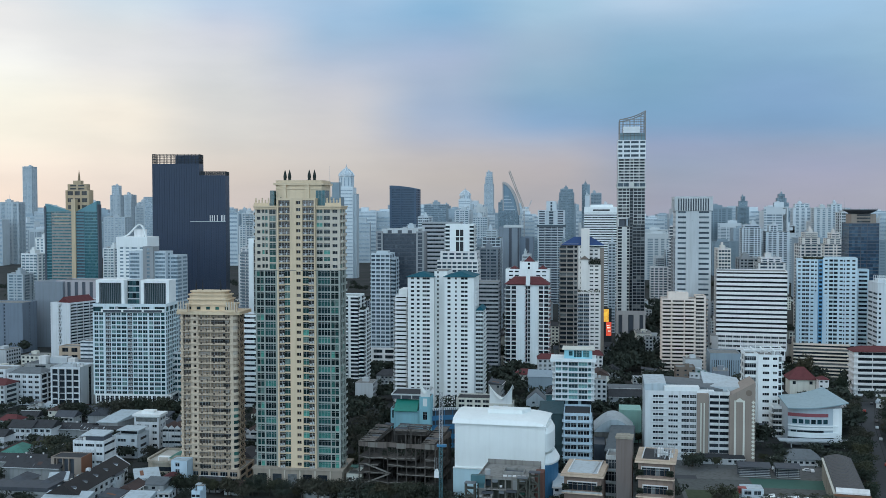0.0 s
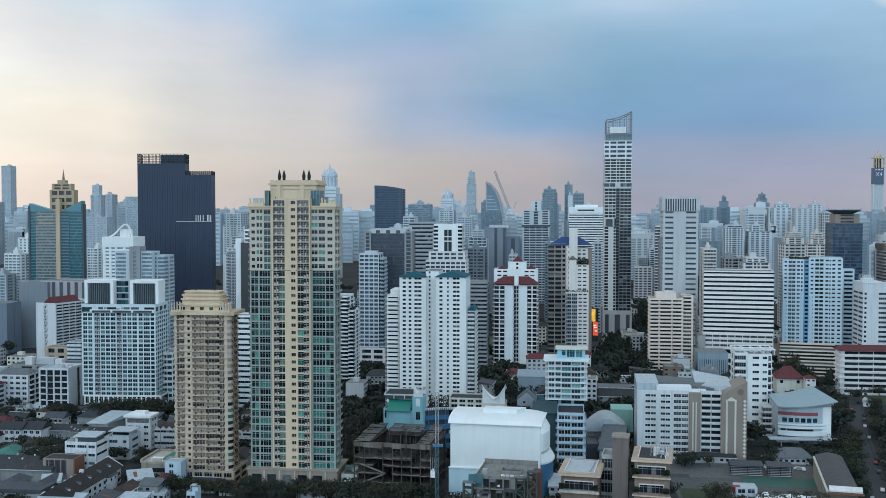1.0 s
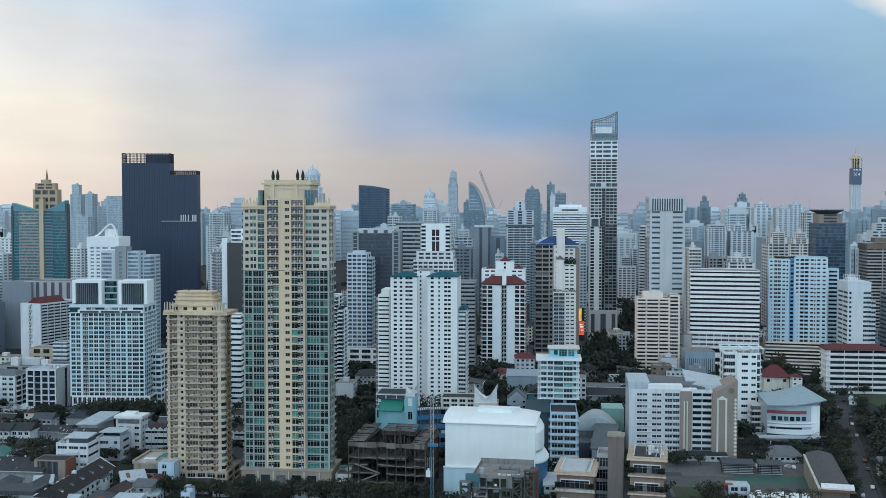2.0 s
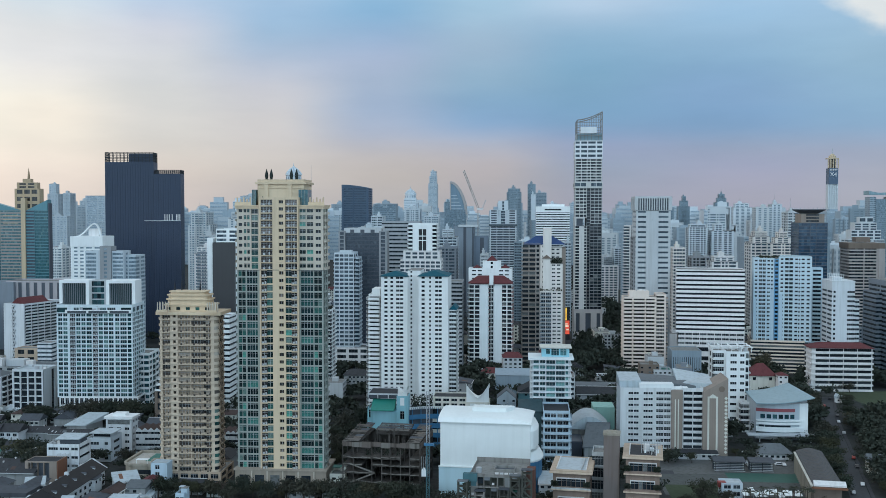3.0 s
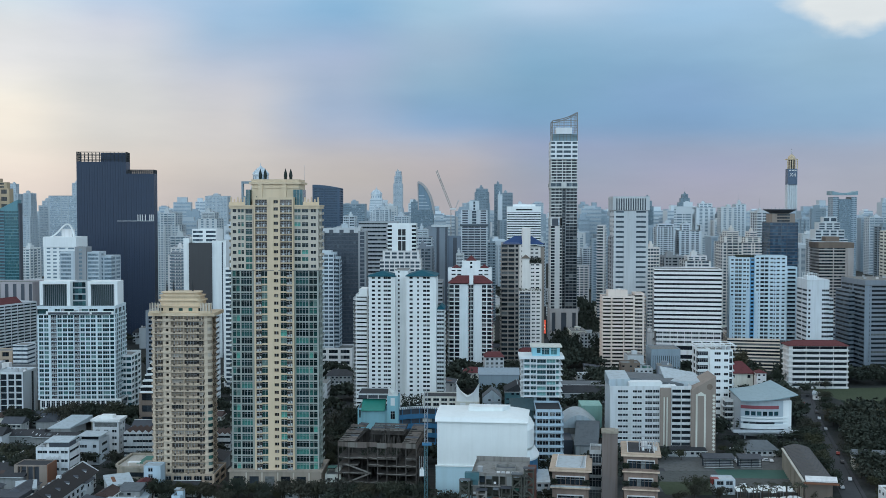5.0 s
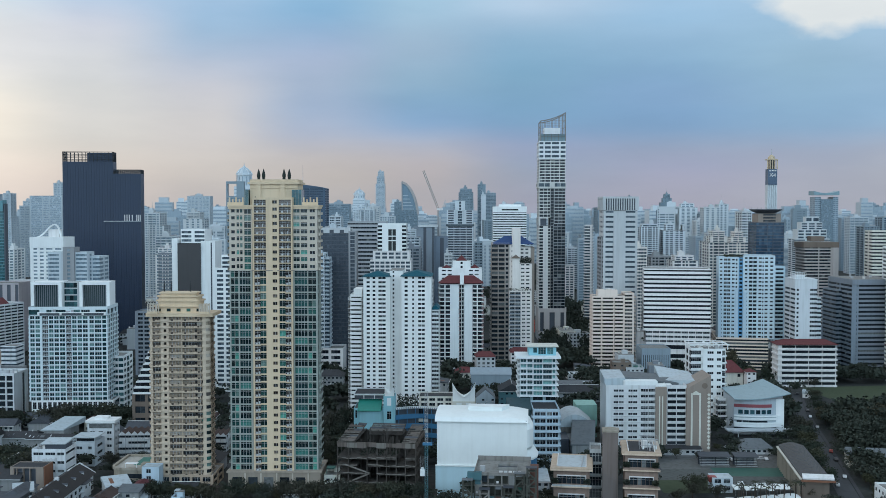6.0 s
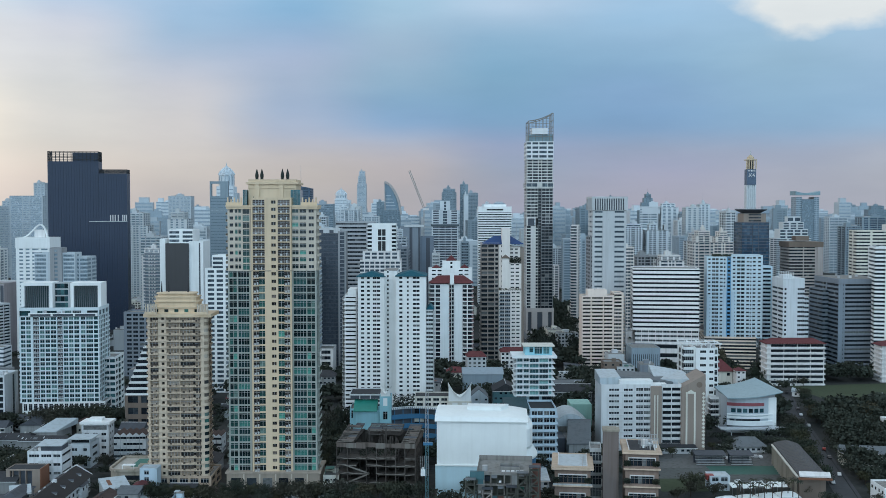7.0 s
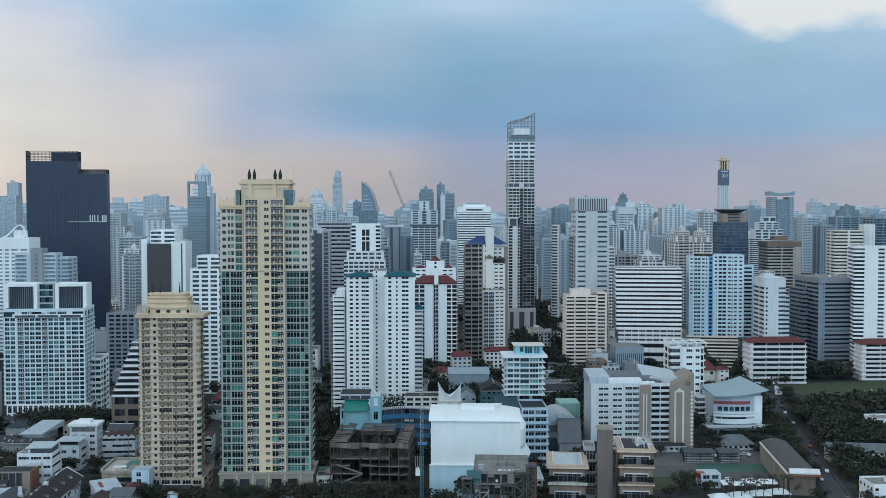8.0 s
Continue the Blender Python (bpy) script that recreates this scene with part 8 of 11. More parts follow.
e = thing("condominium", "white balcony tower with paired upper shafts", "tower", 144.2, 1383.2, 0, -8, size=(1.04, 1.000))
mass(e, -15.5, 19.3, 0.0, 26.0, 0.0, 104.0, 31, "p.22 b1 p.1 b1 p.08 b1 p.1 b1 p.22", "b1 p.3 b1", wall=fogwhite, glass=g_slate, reach=.6, high=.9, parapet=0, faces="frl")
part("ledge", Geo().box(-16.6, 20.4, -1.4, 27.0, 104.0, 106.6), slateblue_ledge, e)
for x0, x1 in ((-15.5, -4.6), (8.4, 19.3)):
    mass(e, x0, x1, 0.0, 24.0, 106.6, 125.8, 6, "p.25 h1 p.25", "h1", wall=fogwhite, glass=g_slate, parapet=0.5, faces="frl")
mass(e, -4.6, 8.4, 2.0, 24.0, 106.6, 125.0, 5, "p.7 g1 p.7", "p1", wall=fogwhite, glass=g_mid, parapet=0, faces="frl")
mass(e, -4.6, 8.4, 5.0, 20.0, 125.0, 138.0, 3, "p1 g.45 p1", "p1", wall=fogwhite, glass=g_mid, parapet=0.6, faces="frl")

e = thing("office_tower", "white tower with crisp dark stripes", "tower", 207.5, 1345.3, 0, -8, size=(1.14, 1.004))
mass(e, -18.9, 19.9, 0.0, 28.0, 0.0, 129.8, 41, "h1", "h1", wall=white, glass=g_dark, sill=.5, head=.05, parapet=0, faces="frl")
part("blank_top", Geo().box(-19.1, 20.1, -0.2, 28.2, 122.4, 130.2).box(-12, 14, 4, 20, 130.2, 133.0), white, e)
part("top_strip", Geo().box(-9.0, 10.0, -0.4, -0.2, 125.0, 126.8), g_dark, e)

e = thing("office_block", "white office block behind the dark trees", "building", 283.5, 1350.0, 0, -8)
mass(e, -9.0, 14.0, 0.0, 24.0, 0.0, 50.0, 15, "w1 p.4 w1 p.4 w1 p.4 w1 p.4", "w1 p.4", wall=white2, glass=g_mid, faces="frl")

e = thing("apartment_block", "slim white tower with shaded flank", "tower", 233.2, 1060.0, 0, -20)
mass(e, 1.5, 9.1, 0.0, 18.0, 0.0, 109.2, 35, "b1 p.3", "b1 p.3 b1", wall=white2, glass=g_mid, faces="frl")

e = thing("apartment_block", "white terraced apartment block with stepped storeys", "building", -144.9, 605.0, 0, -8)
mass(e, 3.5, 8.3, 0.0, 18.0, 47.5, 50.9, 1, "b1", "b1", wall=white, reach=.8, high=1.2, parapet=0.3, objs=2, faces="frl")
mass(e, 2.1, 8.3, 0.0, 18.0, 44.0, 47.4, 1, "b1", "b1", wall=white, reach=.8, high=1.2, parapet=0.3, objs=2, faces="frl")
mass(e, 0.7, 8.3, 0.0, 18.0, 40.6, 44.0, 1, "b1", "b1", wall=white, reach=.8, high=1.2, parapet=0.3, objs=2, faces="frl")
mass(e, -0.7, 8.3, 0.0, 18.0, 37.2, 40.6, 1, "b1", "b1", wall=white, reach=.8, high=1.2, parapet=0.3, objs=2, faces="frl")
mass(e, -2.1, 8.3, 0.0, 18.0, 33.7, 37.1, 1, "b1", "b1", wall=white, reach=.8, high=1.2, parapet=0.3, objs=2, faces="frl")
mass(e, -3.5, 8.3, 0.0, 18.0, 30.3, 33.7, 1, "b1", "b1", wall=white, reach=.8, high=1.2, parapet=0.3, objs=2, faces="frl")
mass(e, -4.9, 8.3, 0.0, 18.0, 26.8, 30.3, 1, "b1", "b1", wall=white, reach=.8, high=1.2, parapet=0.3, objs=2, faces="frl")
mass(e, -6.3, 8.3, 0.0, 18.0, 23.4, 26.8, 1, "b1", "b1", wall=white, reach=.8, high=1.2, parapet=0.3, objs=2, faces="frl")
mass(e, -7.7, 8.3, 0.0, 18.0, 19.9, 23.4, 1, "b1", "b1", wall=white, reach=.8, high=1.2, parapet=0.3, objs=2, faces="frl")
mass(e, -8.6, 8.3, 0.0, 20.0, 0.0, 19.9, 3, "p.3 w1 p.3 w1 p.3", "p1", wall=brown, parapet=0, faces="frl")

e = thing("apartment_block", "white tower with dark stone face and stepped white fins", "tower", -148.8, 885.5, 0, -8, size=(1.165, 0.964))
mass(e, -13.6, 3.3, 0.0, 18.0, 0.0, 100.6, 32, "p.1 p.1", "p1", wall=stonedark, core=stonedark, faces="frl")
mass(e, 3.1, 13.6, 1.0, 23.0, 0.0, 102.6, 33, "p1 v.15 p.3", "p1", wall=white, faces="frl")
mass(e, -18.2, -14.1, 2.0, 26.0, 0.0, 104.7, 33, "p1", "p1", wall=white, faces="frl")
mass(e, -12.7, 5.2, 6.0, 26.0, 101.7, 112.7, 3, "w1 p.3 w1", "p1", wall=white, glass=g_mid, faces="frl")

e = thing("apartment_block", "white residential block with balconies", "tower", -109.9, 720.0, 0, -8)
mass(e, -7.6, 12.4, 0.0, 20.0, 0.0, 85.2, 27, "p.3 w.8 p.3 w.8 p.3 w.8 p.3", "w1 p.3", wall=white, glass=g_mid, faces="frl")
mass(e, -5.0, 12.1, 10.0, 28.0, 0.0, 93.7, 30, "b1 p.3 b1", "p1", wall=white, glass=g_mid, faces="frl")

e = thing("apartment_block", "white banded condominium slab behind the beige towers", "building", -124.5, 655.0, 0, -8, size=(1.09, 0.911))
mass(e, -6.4, 7.4, 0.0, 16.0, 0.0, 64.0, 17, "h1", "h1", wall=white, glass=g_dark, sill=.55, head=.03, faces="frl")

e = thing("apartment_block", "white condominium with rounded balcony bands", "building", -67.5, 716.0, 0, -8, size=(1.15, 0.868))
mass(e, -5.8, 7.0, 0.0, 18.0, 0.0, 75.7, 24, "b1.4 p.3 b1", "b1 p.3 b1", wall=white, glass=g_dark, reach=.8, faces="frl")
mass(e, 7.0, 10.1, 2.0, 18.0, 0.0, 64.0, 20, "b1", "b1 p.3 b1", wall=white, glass=g_dark, reach=.9, faces="fr")
planting(e, 7.2, 10.0, 2.4, 12, 64.4, 30, 3.0, 9)

e = thing("school_building", "white school block with brown end wall and pale metal roof", "building", 129.2, 512.0, 0, -8)
mass(e, -27.1, -1.2, 0.0, 22.0, 0.0, 33.6, 11, "p.45 w.27 p.03 w.27 p.27 w.24 p.03 w.24 p.2 b.4 p.04 b.4", "p1", wall=schoolgrey, objs=66, sill=.38, head=.24, parapet=1.5, roof=paleroof, high=1.35, reach=.5)
for k in range(1, 11):
    part("window_ledge", Geo().box(-23.6, -8.4, -0.5, 0.0, k * 3.055 + 0.75, k * 3.055 + 0.95), schoolgrey, e)
mass(e, -1.4, 4.3, -1.2, 6.8, 0.0, 33.9, 1, "p1", "p1", wall=taupe, parapet=0.3)
# plain dark panes take the place of shade in the open corridors
mass(e, 4.5, 14.8, 0.0, 20.0, 0.0, 33.8, 11, "p.08 b1 p.08 b1 p.08", "p1", wall=schoolgrey, objs=22, plain=True, parapet=1.5, reach=.8, high=1.25, roof=paleroof)
gable_end(e, 14.4, 26.9, -2, 18, 33.6, 40.7)
school_roof(e, -27.1, 22.2, 33.6, 40.7)
shaft_trim(e, -1.4, 4.3, -1.25, 33.6)

e = thing("apartment_block", "white ten storey block with framed roof terrace and open stair", "building", 182.0, 575.0, 0, -8)
mass(e, -11.0, -3.9, 0.0, 16.0, 0.0, 44.2, 11, "b1 p.2", "p.4 b1 p.3 b1", wall=white, objs=22, parapet=1.2, reach=.9, high=1.4, band=.4, faces="frl")
mass(e, -4.1, 9.0, -1.0, 15.0, 0.0, 44.4, 11, "p.8 w1.1 p.6 w.75 p.2 b.5 p.1", "b1 p.3 b1 p.3", wall=white, objs=33, parapet=0.6, sill=.4, head=.24, reach=.9, high=.9, faces="frl")
pergola(e, -11.7, 10.5, -2.5, 14, 47.6)
clutter(e, -4.1, 9.0, -1.0, 15.0, 44.4, 5, 15)
mass(e, 3.3, 9.0, -8.0, 4.0, 0.0, 16.1, 5, "b1", "b1", wall=white, objs=5, parapet=1.2, faces="frl")

e = thing("auditorium", "white curved auditorium with a sweeping pale metal roof and red band", "building", 197.7, 548.0, 0, -8)
auditorium(e, -11.4, 15.9, 20.6, 24.0, 29.5)

e = thing("shrouded_hall", "large hall shrouded in taut white sheeting with domed roof", "building", 24.8, 436.0, 0, -12)
shrouded_hall(e, -20.8, 18.9, 26, 35.1, 37.7)

e = thing("concrete_skeleton", "abandoned stained concrete building frame with bare slabs", "building", -20.0, 452.0, 0, -14)
ruin(e, -18.3, 16.7, 30, 22.9)

e = thing("kindergarten", "aqua and blue low school with white shell roofs and curved galleries", "building", -4.1, 535.0, 0, -8)
mass(e, -23.9, -16.4, 0.0, 16.0, 0.0, 21.4, 3, "p.3 w.3 p1.6 w.3 p.3", "p1 w1", wall=paleaqua, objs=6, parapet=0.3)
mass(e, -24.4, -7.9, 4.0, 22.0, 26.0, 28.3, 1, "v1 p.1 v1 p.1 v1", "v1 p.1 v1", wall=coolwhite, roof=darkroof, parapet=0.4)
part("canopy_roof", Geo().prism([(-21.8, -2.6), (-9.4, -2.6), (-9.4, 6.0), (-21.8, 6.0)], 20.6, [20.9, 20.9, 25.6, 25.6]), paint("sea_green_sheet", (0.02, 0.24, 0.19), 0.5), e)
mass(e, -20.7, -8.2, -1.5, 12.5, 0.0, 20.6, 3, "p1", "p1", wall=paleaqua, parapet=0.1)
mass(e, -8.0, -2.1, -3.0, 7.0, 0.0, 28.5, 4, "p.5 w.6 p.5", "p1", wall=aquawall, objs=4, parapet=0.2)
galleries(e, -2.6, 23.6, 2, 20.2, 4)
mass(e, 10.1, 28.7, 8.0, 22.0, 20.7, 26.1, 2, "p.4 w1 p.4 w1 p.4 w1 p.4 w1 p.4", "p1", wall=cream2, roof=darkroof, objs=8, parapet=0.6)
mass(e, 10.1, 28.7, 8.0, 22.0, 0.0, 20.7, 3, "h1", "h1", wall=cream2, objs=3, parapet=0)
planting(e, -1.8, 9.6, 9, 17, 20.3, 70, 6.5, 14)
shell_roof(e, -7.7, -2.1, -4, 6, 28.5, 34.5)
shell_roof(e, 27.9, 40.4, 4, 16, 24.2, 35.1)
mass(e, 27.9, 40.4, 5.0, 17.0, 0.0, 24.4, 4, "p.5 w.6 p.5 w.6 p.5", "p1", wall=cream2, parapet=0.2, objs=8)

e = thing("apartment_block", "small white apartment block with aqua glass and roof room", "building", 64.9, 512.0, 0, -8)
mass(e, -8.6, 9.8, 0.0, 14.0, 31.0, 50.6, 7, "p.12 w.8 p.2 b.75 p.2 g1.3 p.14 g1.3 p.12 w.4 p.12", "g1 p.2 b1 p.2 g1 p.1", wall=coolwhite, glass=g_aquabright, objs=49, parapet=0.5, sill=.24, head=.12, reach=.9, high=.9)
mass(e, -8.4, 9.6, 0.2, 13.8, 0.0, 30.9, 9, "w1 p.3 w1 p.3 w1", "w1 p.3 w1", wall=steelaqua, glass=g_dark, parapet=0)
for k in range(8):
    top = k == 7
    part("floor_ledge", Geo().box(-10.0 - top * 0.9, 11.2 + top * 0.9, -1.6 - top * 0.7, 15.2 + top * 0.6, 30.85 + k * 2.8, 31.1 + k * 2.8 + top * 0.9), white, e)
mass(e, -4.0, 10.0, 2.0, 13.0, 51.6, 56.0, 1, "p.6 w.5 p.2 g1 p.2 g.8 p.4", "p.4 w1 p.4", wall=paleaqua, glass=g_aquabright, objs=4, parapet=0)
part("roof_slab", Geo().box(-5.0, 11.2, 0.8, 14.0, 56.0, 56.5), cream2, e)
mass(e, -3.6, 9.3, -25.0, -2.0, 0.0, 28.2, 8, "p.3 w1 p.12 w1 p.3 w1 p.12 w1 p.3", "w1 p.2 b1.5 p.2 w1 p.2 w1", wall=cabinblue, glass=g_dark, objs=40, parapet=1.0, roof=darkroof, band=.8, bandh=.55, sill=.34)

e = thing("low_block", "low block with dark teal sheet roof beside the apartments", "building", 64.9, 512.0, 0, -8)
part("wall", Geo().box(-15.4, -4.2, -20.0, -3.0, 0.0, 27.5), shedteal, e)
part("roof", Geo().prism([(-15.9, -20.6), (-3.8, -20.6), (-3.8, -2.4), (-15.9, -2.4)], 27.5, [28.0, 28.0, 30.6, 30.6]), shedteal, e)

e = thing("villa_block", "beige four storey block with pale flat roof and planted balconies", "building", 55.3, 398.0, 0, -15)
villa(e, -8.8, 7.2, 24, 22.7, paleroof, 1)

e = thing("villa_block", "beige four storey block with roof tanks and planted balconies", "building", 82.5, 395.0, 0, -15)
villa(e, -7.3, 7.5, 22, 28.9, darkroof, 2)
roof_plant(e, -0.4, 6.9, 6, 28.9)

e = thing("stair_tower", "blank beige concrete stair tower", "building", 71.3, 402.0, 0, -15)
mass(e, -2.8, 3.5, 0.0, 6.0, 0.0, 35.9, 1, "p1", "p1", wall=staircon, parapet=0)
part("cap", Geo().box(-3.1, 3.8, -0.3, 6.3, 35.9, 36.7).box(-1.8, 2.5, 1, 4, 36.7, 37.4), tan2, e)

e = thing("villa_block", "plain beige slab between the blocks", "building", 69.3, 414.0, 0, -15)
mass(e, -2.9, 1.9, 0.0, 12.0, 0.0, 25.2, 5, "b1", "b1", wall=dullwhite, objs=5)

e = thing("concrete_block", "stained grey concrete building with flat roof and stair frames", "building", 23.1, 384.0, 0, -13)
grey_block(e, -10.3, 11.2, 22, 24.6)

e = thing("assembly_hall", "long hall with curved dark sheet roof and pale end canopy", "building", 167.8, 416.5, 0, -16)
long_hall(e, -6.0, 6.0, 62, 10.5)

e = thing("shed", "pale blue site hut with red roof box", "building", 132.6, 434.5, 0, -8)
mass(e, -4.4, 4.8, 0.0, 8.0, 0.0, 6.5, 2, "p.3 w.8 p.3 w.8 p.3", "p1", wall=palewhite, objs=4, roof=paleroof, parapet=0.3)
solid(e, -5.6, -2.2, 0.6, 4.0, 4.6, 6.9, signred, "red_box")

e = thing("factory", "grey ribbed metal hall", "building", 71.4, 690.0, 0, -8)
mass(e, -13.8, 13.9, 0.0, 20.0, 0.0, 13.3, 1, "p1", "p1", wall=steelblue, parapet=0, roof=greyroof, faces="frl")
part("roof_ridge", Geo().gable(-13.8, 13.9, 0, 20, 13.3, 16.8, "x", 0, 0.5), steelblue, e)

e = thing("factory", "ribbed grey metal cube", "building", 202.3, 735.0, 0, -8)
mass(e, -9.2, 12.2, 0.0, 24.0, 0.0, 22.7, 1, "p.5 l.2 p.5 l.2 p.5 l.2 p.5 l.2 p.5 l.2 p.5 l.2 p.5 l.2 p.5 l.2 p.5 l.2 p.5 l.2 p.5 l.2 p.5 l.2 p.5 l.2 p.5 l.2 ", "p.5 l.2 p.5 l.2 p.5 l.2 p.5 l.2 p.5 l.2 p.5 l.2 p.5 l.2 p.5 l.2 ", wall=steelblue, parapet=0.4, inset=.2, faces="frl")

e = thing("workshop", "mint green flat roofed workshop", "building", 102.6, 552.0, 0, -8)
mass(e, -6.6, 5.1, 0.0, 16.0, 0.0, 17.0, 2, "p1", "p1", wall=mint, roof=greenroof, parapet=0.8)

e = thing("vault_hall", "hall with a pale arched sheet roof", "building", 86.7, 512.0, 0, -8)
vault(e, -10.5, 10.4, 13.2, 38, 12.0, 18.2)
part("grey_roof", Geo().prism([(-5.6, -16), (6.5, -16), (10.6, 13), (-1.7, 13)], 8.4, [9, 9, 15.5, 15.5]), greyroof, e)
solid(e, -4.6, 6.6, -15.5, 12.6, 0, 8.4, dullgrey, "lower_wall")
solid(e, -10.5, -5.0, -4, 13, 0, 9, darkgrey, "side_bay")

e = thing("office_building", "white modern four storey office with dark window bands", "building", -169.0, 484.2, 0, -8)
mass(e, -8.1, 7.5, 0.0, 13.0, 0.0, 16.0, 4, "p.3 h2 p.4 h2 p.4 h1.4 p.3", "p.2 h3 p.2", wall=coolwhite, objs=16, sill=.45, head=.22, parapet=0.7, roof=roofslab)
solid(e, -3.1, 6.5, 3, 11, 16, 18.6, darkgrey, "roof_room")
part("roof_sheet", Geo().prism([(-4.6, 1), (7.0, 1), (7.0, 11.5), (-4.6, 11.5)], 18.6, [18.9, 18.9, 19.6, 19.6]), paleroof, e)
for k in range(9):
    solid(e, -3.1 + k * 0.75, -3.1 + k * 0.75 + 0.5, -0.25, -0.05, 10.9, 12.0 + (k % 3) * 0.3, palegrey, "sign_bar")
clutter(e, -8.1, -2.1, 1, 6, 16, 4, 31)

e = thing("office_building", "pale grey three storey block with white roof canopy", "building", -161.3, 517.7, 0, -8)
mass(e, -6.8, 5.6, 0.0, 14.0, 0.0, 11.0, 3, "p.5 w1.2 p.8 w.5 p.4", "p1 w2 p.6", wall=palewhite, objs=9, sill=.3, head=.3, parapet=1.0, roof=roofslab)
solid(e, -4.8, 4.6, 3, 12, 11, 13.6, palewhite, "roof_room")
part("canopy", Geo().box(-5.8, 6.2, 0.5, 13, 13.9, 14.3), paleroof, e)
part("dark_glazing", Geo().box(-4.4, 4.2, 2.9, 3.0, 12.0, 13.4), g_dark, e)

e = thing("apartment_block", "white five storey block with deep white eaves", "building", -156.6, 539.6, 0, -8)
mass(e, -7.8, 6.0, 0.0, 9.0, 0.0, 17.0, 5, "p.5 w.9 p.7 w.9 p.7 w.9 p.5", "p1 w1 p.6 w1 p.5", wall=coolwhite, objs=25, sill=.3, head=.3, parapet=0)
part("eave_slab", Geo().box(-8.6, 6.8, -0.9, 9.9, 17, 18.2).box(-4.8, 2.0, 2, 7, 18.2, 19.6), white, e)
part("top_window", Geo().box(-6.8, 5.0, -0.1, 0.05, 14.2, 16.4), g_dark, e)

e = thing("club_house", "low tan block with rounded corner and green roof court", "building", -131.0, 475.0, 0, -8)
court_house(e, -9.6, 9.1, 26, 8.0)

e = thing("cabin_house", "small light blue cabin with white roof and dark window", "building", -120.4, 463.1, 0, -8)
mass(e, -4.0, 3.6, 0.0, 7.0, 0.0, 12.0, 4, "p.5 w.5 p.9", "p1", wall=cabinblue, objs=4, sill=.15, head=.25, parapet=0.2, roof=paleroof)

e = thing("row_house", "long white row house with steep dark brown roof and dormers", "building", -160, 426, 0, -7)
row_house(e, -7.0, 7.0, 0, 50, 7.2, 11.5)

e = thing("warehouse", "dark open warehouse with flat roof and rust brown end wall", "building", -175.8, 473.5, 0, -8)
mass(e, -7.8, 7.2, 0.0, 10.0, 0.0, 11.0, 2, "v1 p.1 v1 p.1 v1 p.1 v1 p1.3", "p1", wall=taupe, roof=darkroof, parapet=0.3, inset=1.6)
solid(e, 7.2, 7.7, 0.2, 9.8, 0, 11.4, rust, "end_wall")

e = thing("warehouse", "low dark sheet roofed shed with rows of skylights", "building", -190.2, 472.7, 0, -8)
skylight_shed(e, -15.8, 11.7, 14, 6.5, 9.5)

e = thing("warehouse", "long grey sheet roofed workshop", "building", -199.1, 483.5, 0, -8)
skylight_shed(e, -19.9, 8.8, 14, 6.5, 9.0)

e = thing("workshop", "grey blue flat hall with pale wall band", "building", -179.8, 437.4, 0, -8)
mass(e, -18.3, 9.8, 0.0, 12.0, 0.0, 5.0, 1, "p1", "p1", wall=dullgrey, parapet=0.3)
solid(e, -18.6, 10.1, -0.3, 12.3, 5.3, 7, slateroof, "roof")
lot(-188.3, 455.1, -6, 8.9, 11.0, 2, "hip", dullgrey, slateroof, "low house with blue grey hipped roof")
lot(-173.3, 453.0, -6, 7.8, 18.0, 2, "hip", dullgrey, slateroof, "low house with blue grey hipped roof")
lot(-172.8, 455.9, 15, 8.0, 9.0, 2, "lean", dullgrey, paleroof, "small shed with white sheet roof")
lot(-157.7, 425.2, -6, 19.1, 8.0, 2, "lean", white2, paleroof, "hall with pale barrel roof at the lane")
lot(-213.0, 510.7, -8, 11.7, 12.0, 2, "hip", dullwhite, greenroof, "low white house with green sheet roof")
lot(-202.6, 511.7, -8, 10.1, 9.0, 2, "lean", white2, greyroof, "low white sheds beside the green roof")
lot(-205.2, 488.2, -8, 4.8, 8.0, 2, "lean", dullwhite, paleroof, "small house with pale canopy roof")
lot(-134.9, 461.6, 20, 10.6, 13.0, 2, "lean", dullwhite, paleroof, "low house with pale sheet roof")
lot(-123.4, 458.0, -8, 5.5, 9.0, 2, "hip", dullwhite, redroof, "low house with red brown sheet roof")
lot(-126.4, 448.1, -8, 9.3, 8.0, 2, "lean", dullgrey, greyroof, "low house with pale metal canopy")
lot(-127.5, 425.3, -8, 10.7, 8.0, 2, "lean", dullwhite, paleroof, "white low shed at the lane")
lot(-104.9, 435.1, -8, 3.8, 7.0, 2, "flat", cabinblue, roofslab, "small pale blue house with dark window")

e = thing("row_house", "row of white two storey houses with dark roofs", "building", -232.1, 557.9, 0, -8)
mass(e, -7.0, 6.2, 0.0, 11.0, 0.0, 7.0, 2, "p.4 w.9 p.5 w.9 p.5 w.9 p.5 w.9 p.4", "p1", wall=coolwhite, objs=8, sill=.3, head=.25, parapet=0)
part("pitched_roof", Geo().gable(-7.0, 6.2, 0, 11, 7, 10.5, "x", 0, 0.7), darkroof, e)

e = thing("row_house", "white two storey houses with dark roof and gable", "building", -220.1, 558.0, 0, -8)
mass(e, -6.0, 5.2, 0.0, 11.0, 0.0, 7.0, 2, "p.4 w.9 p.5 w.9 p.5 w.9 p.4", "p1", wall=coolwhite, objs=6, sill=.3, head=.25, parapet=0)
part("pitched_roof", Geo().gable(-6.0, 5.2, 0, 11, 7, 10.5, "x", 0, 0.7), darkroof, e)

e = thing("market_hall", "long low market hall with dark roof and white vents", "building", -213.4, 565.4, 0, -8)
skylight_shed(e, -16.4, 16.2, 14, 5, 7.2)

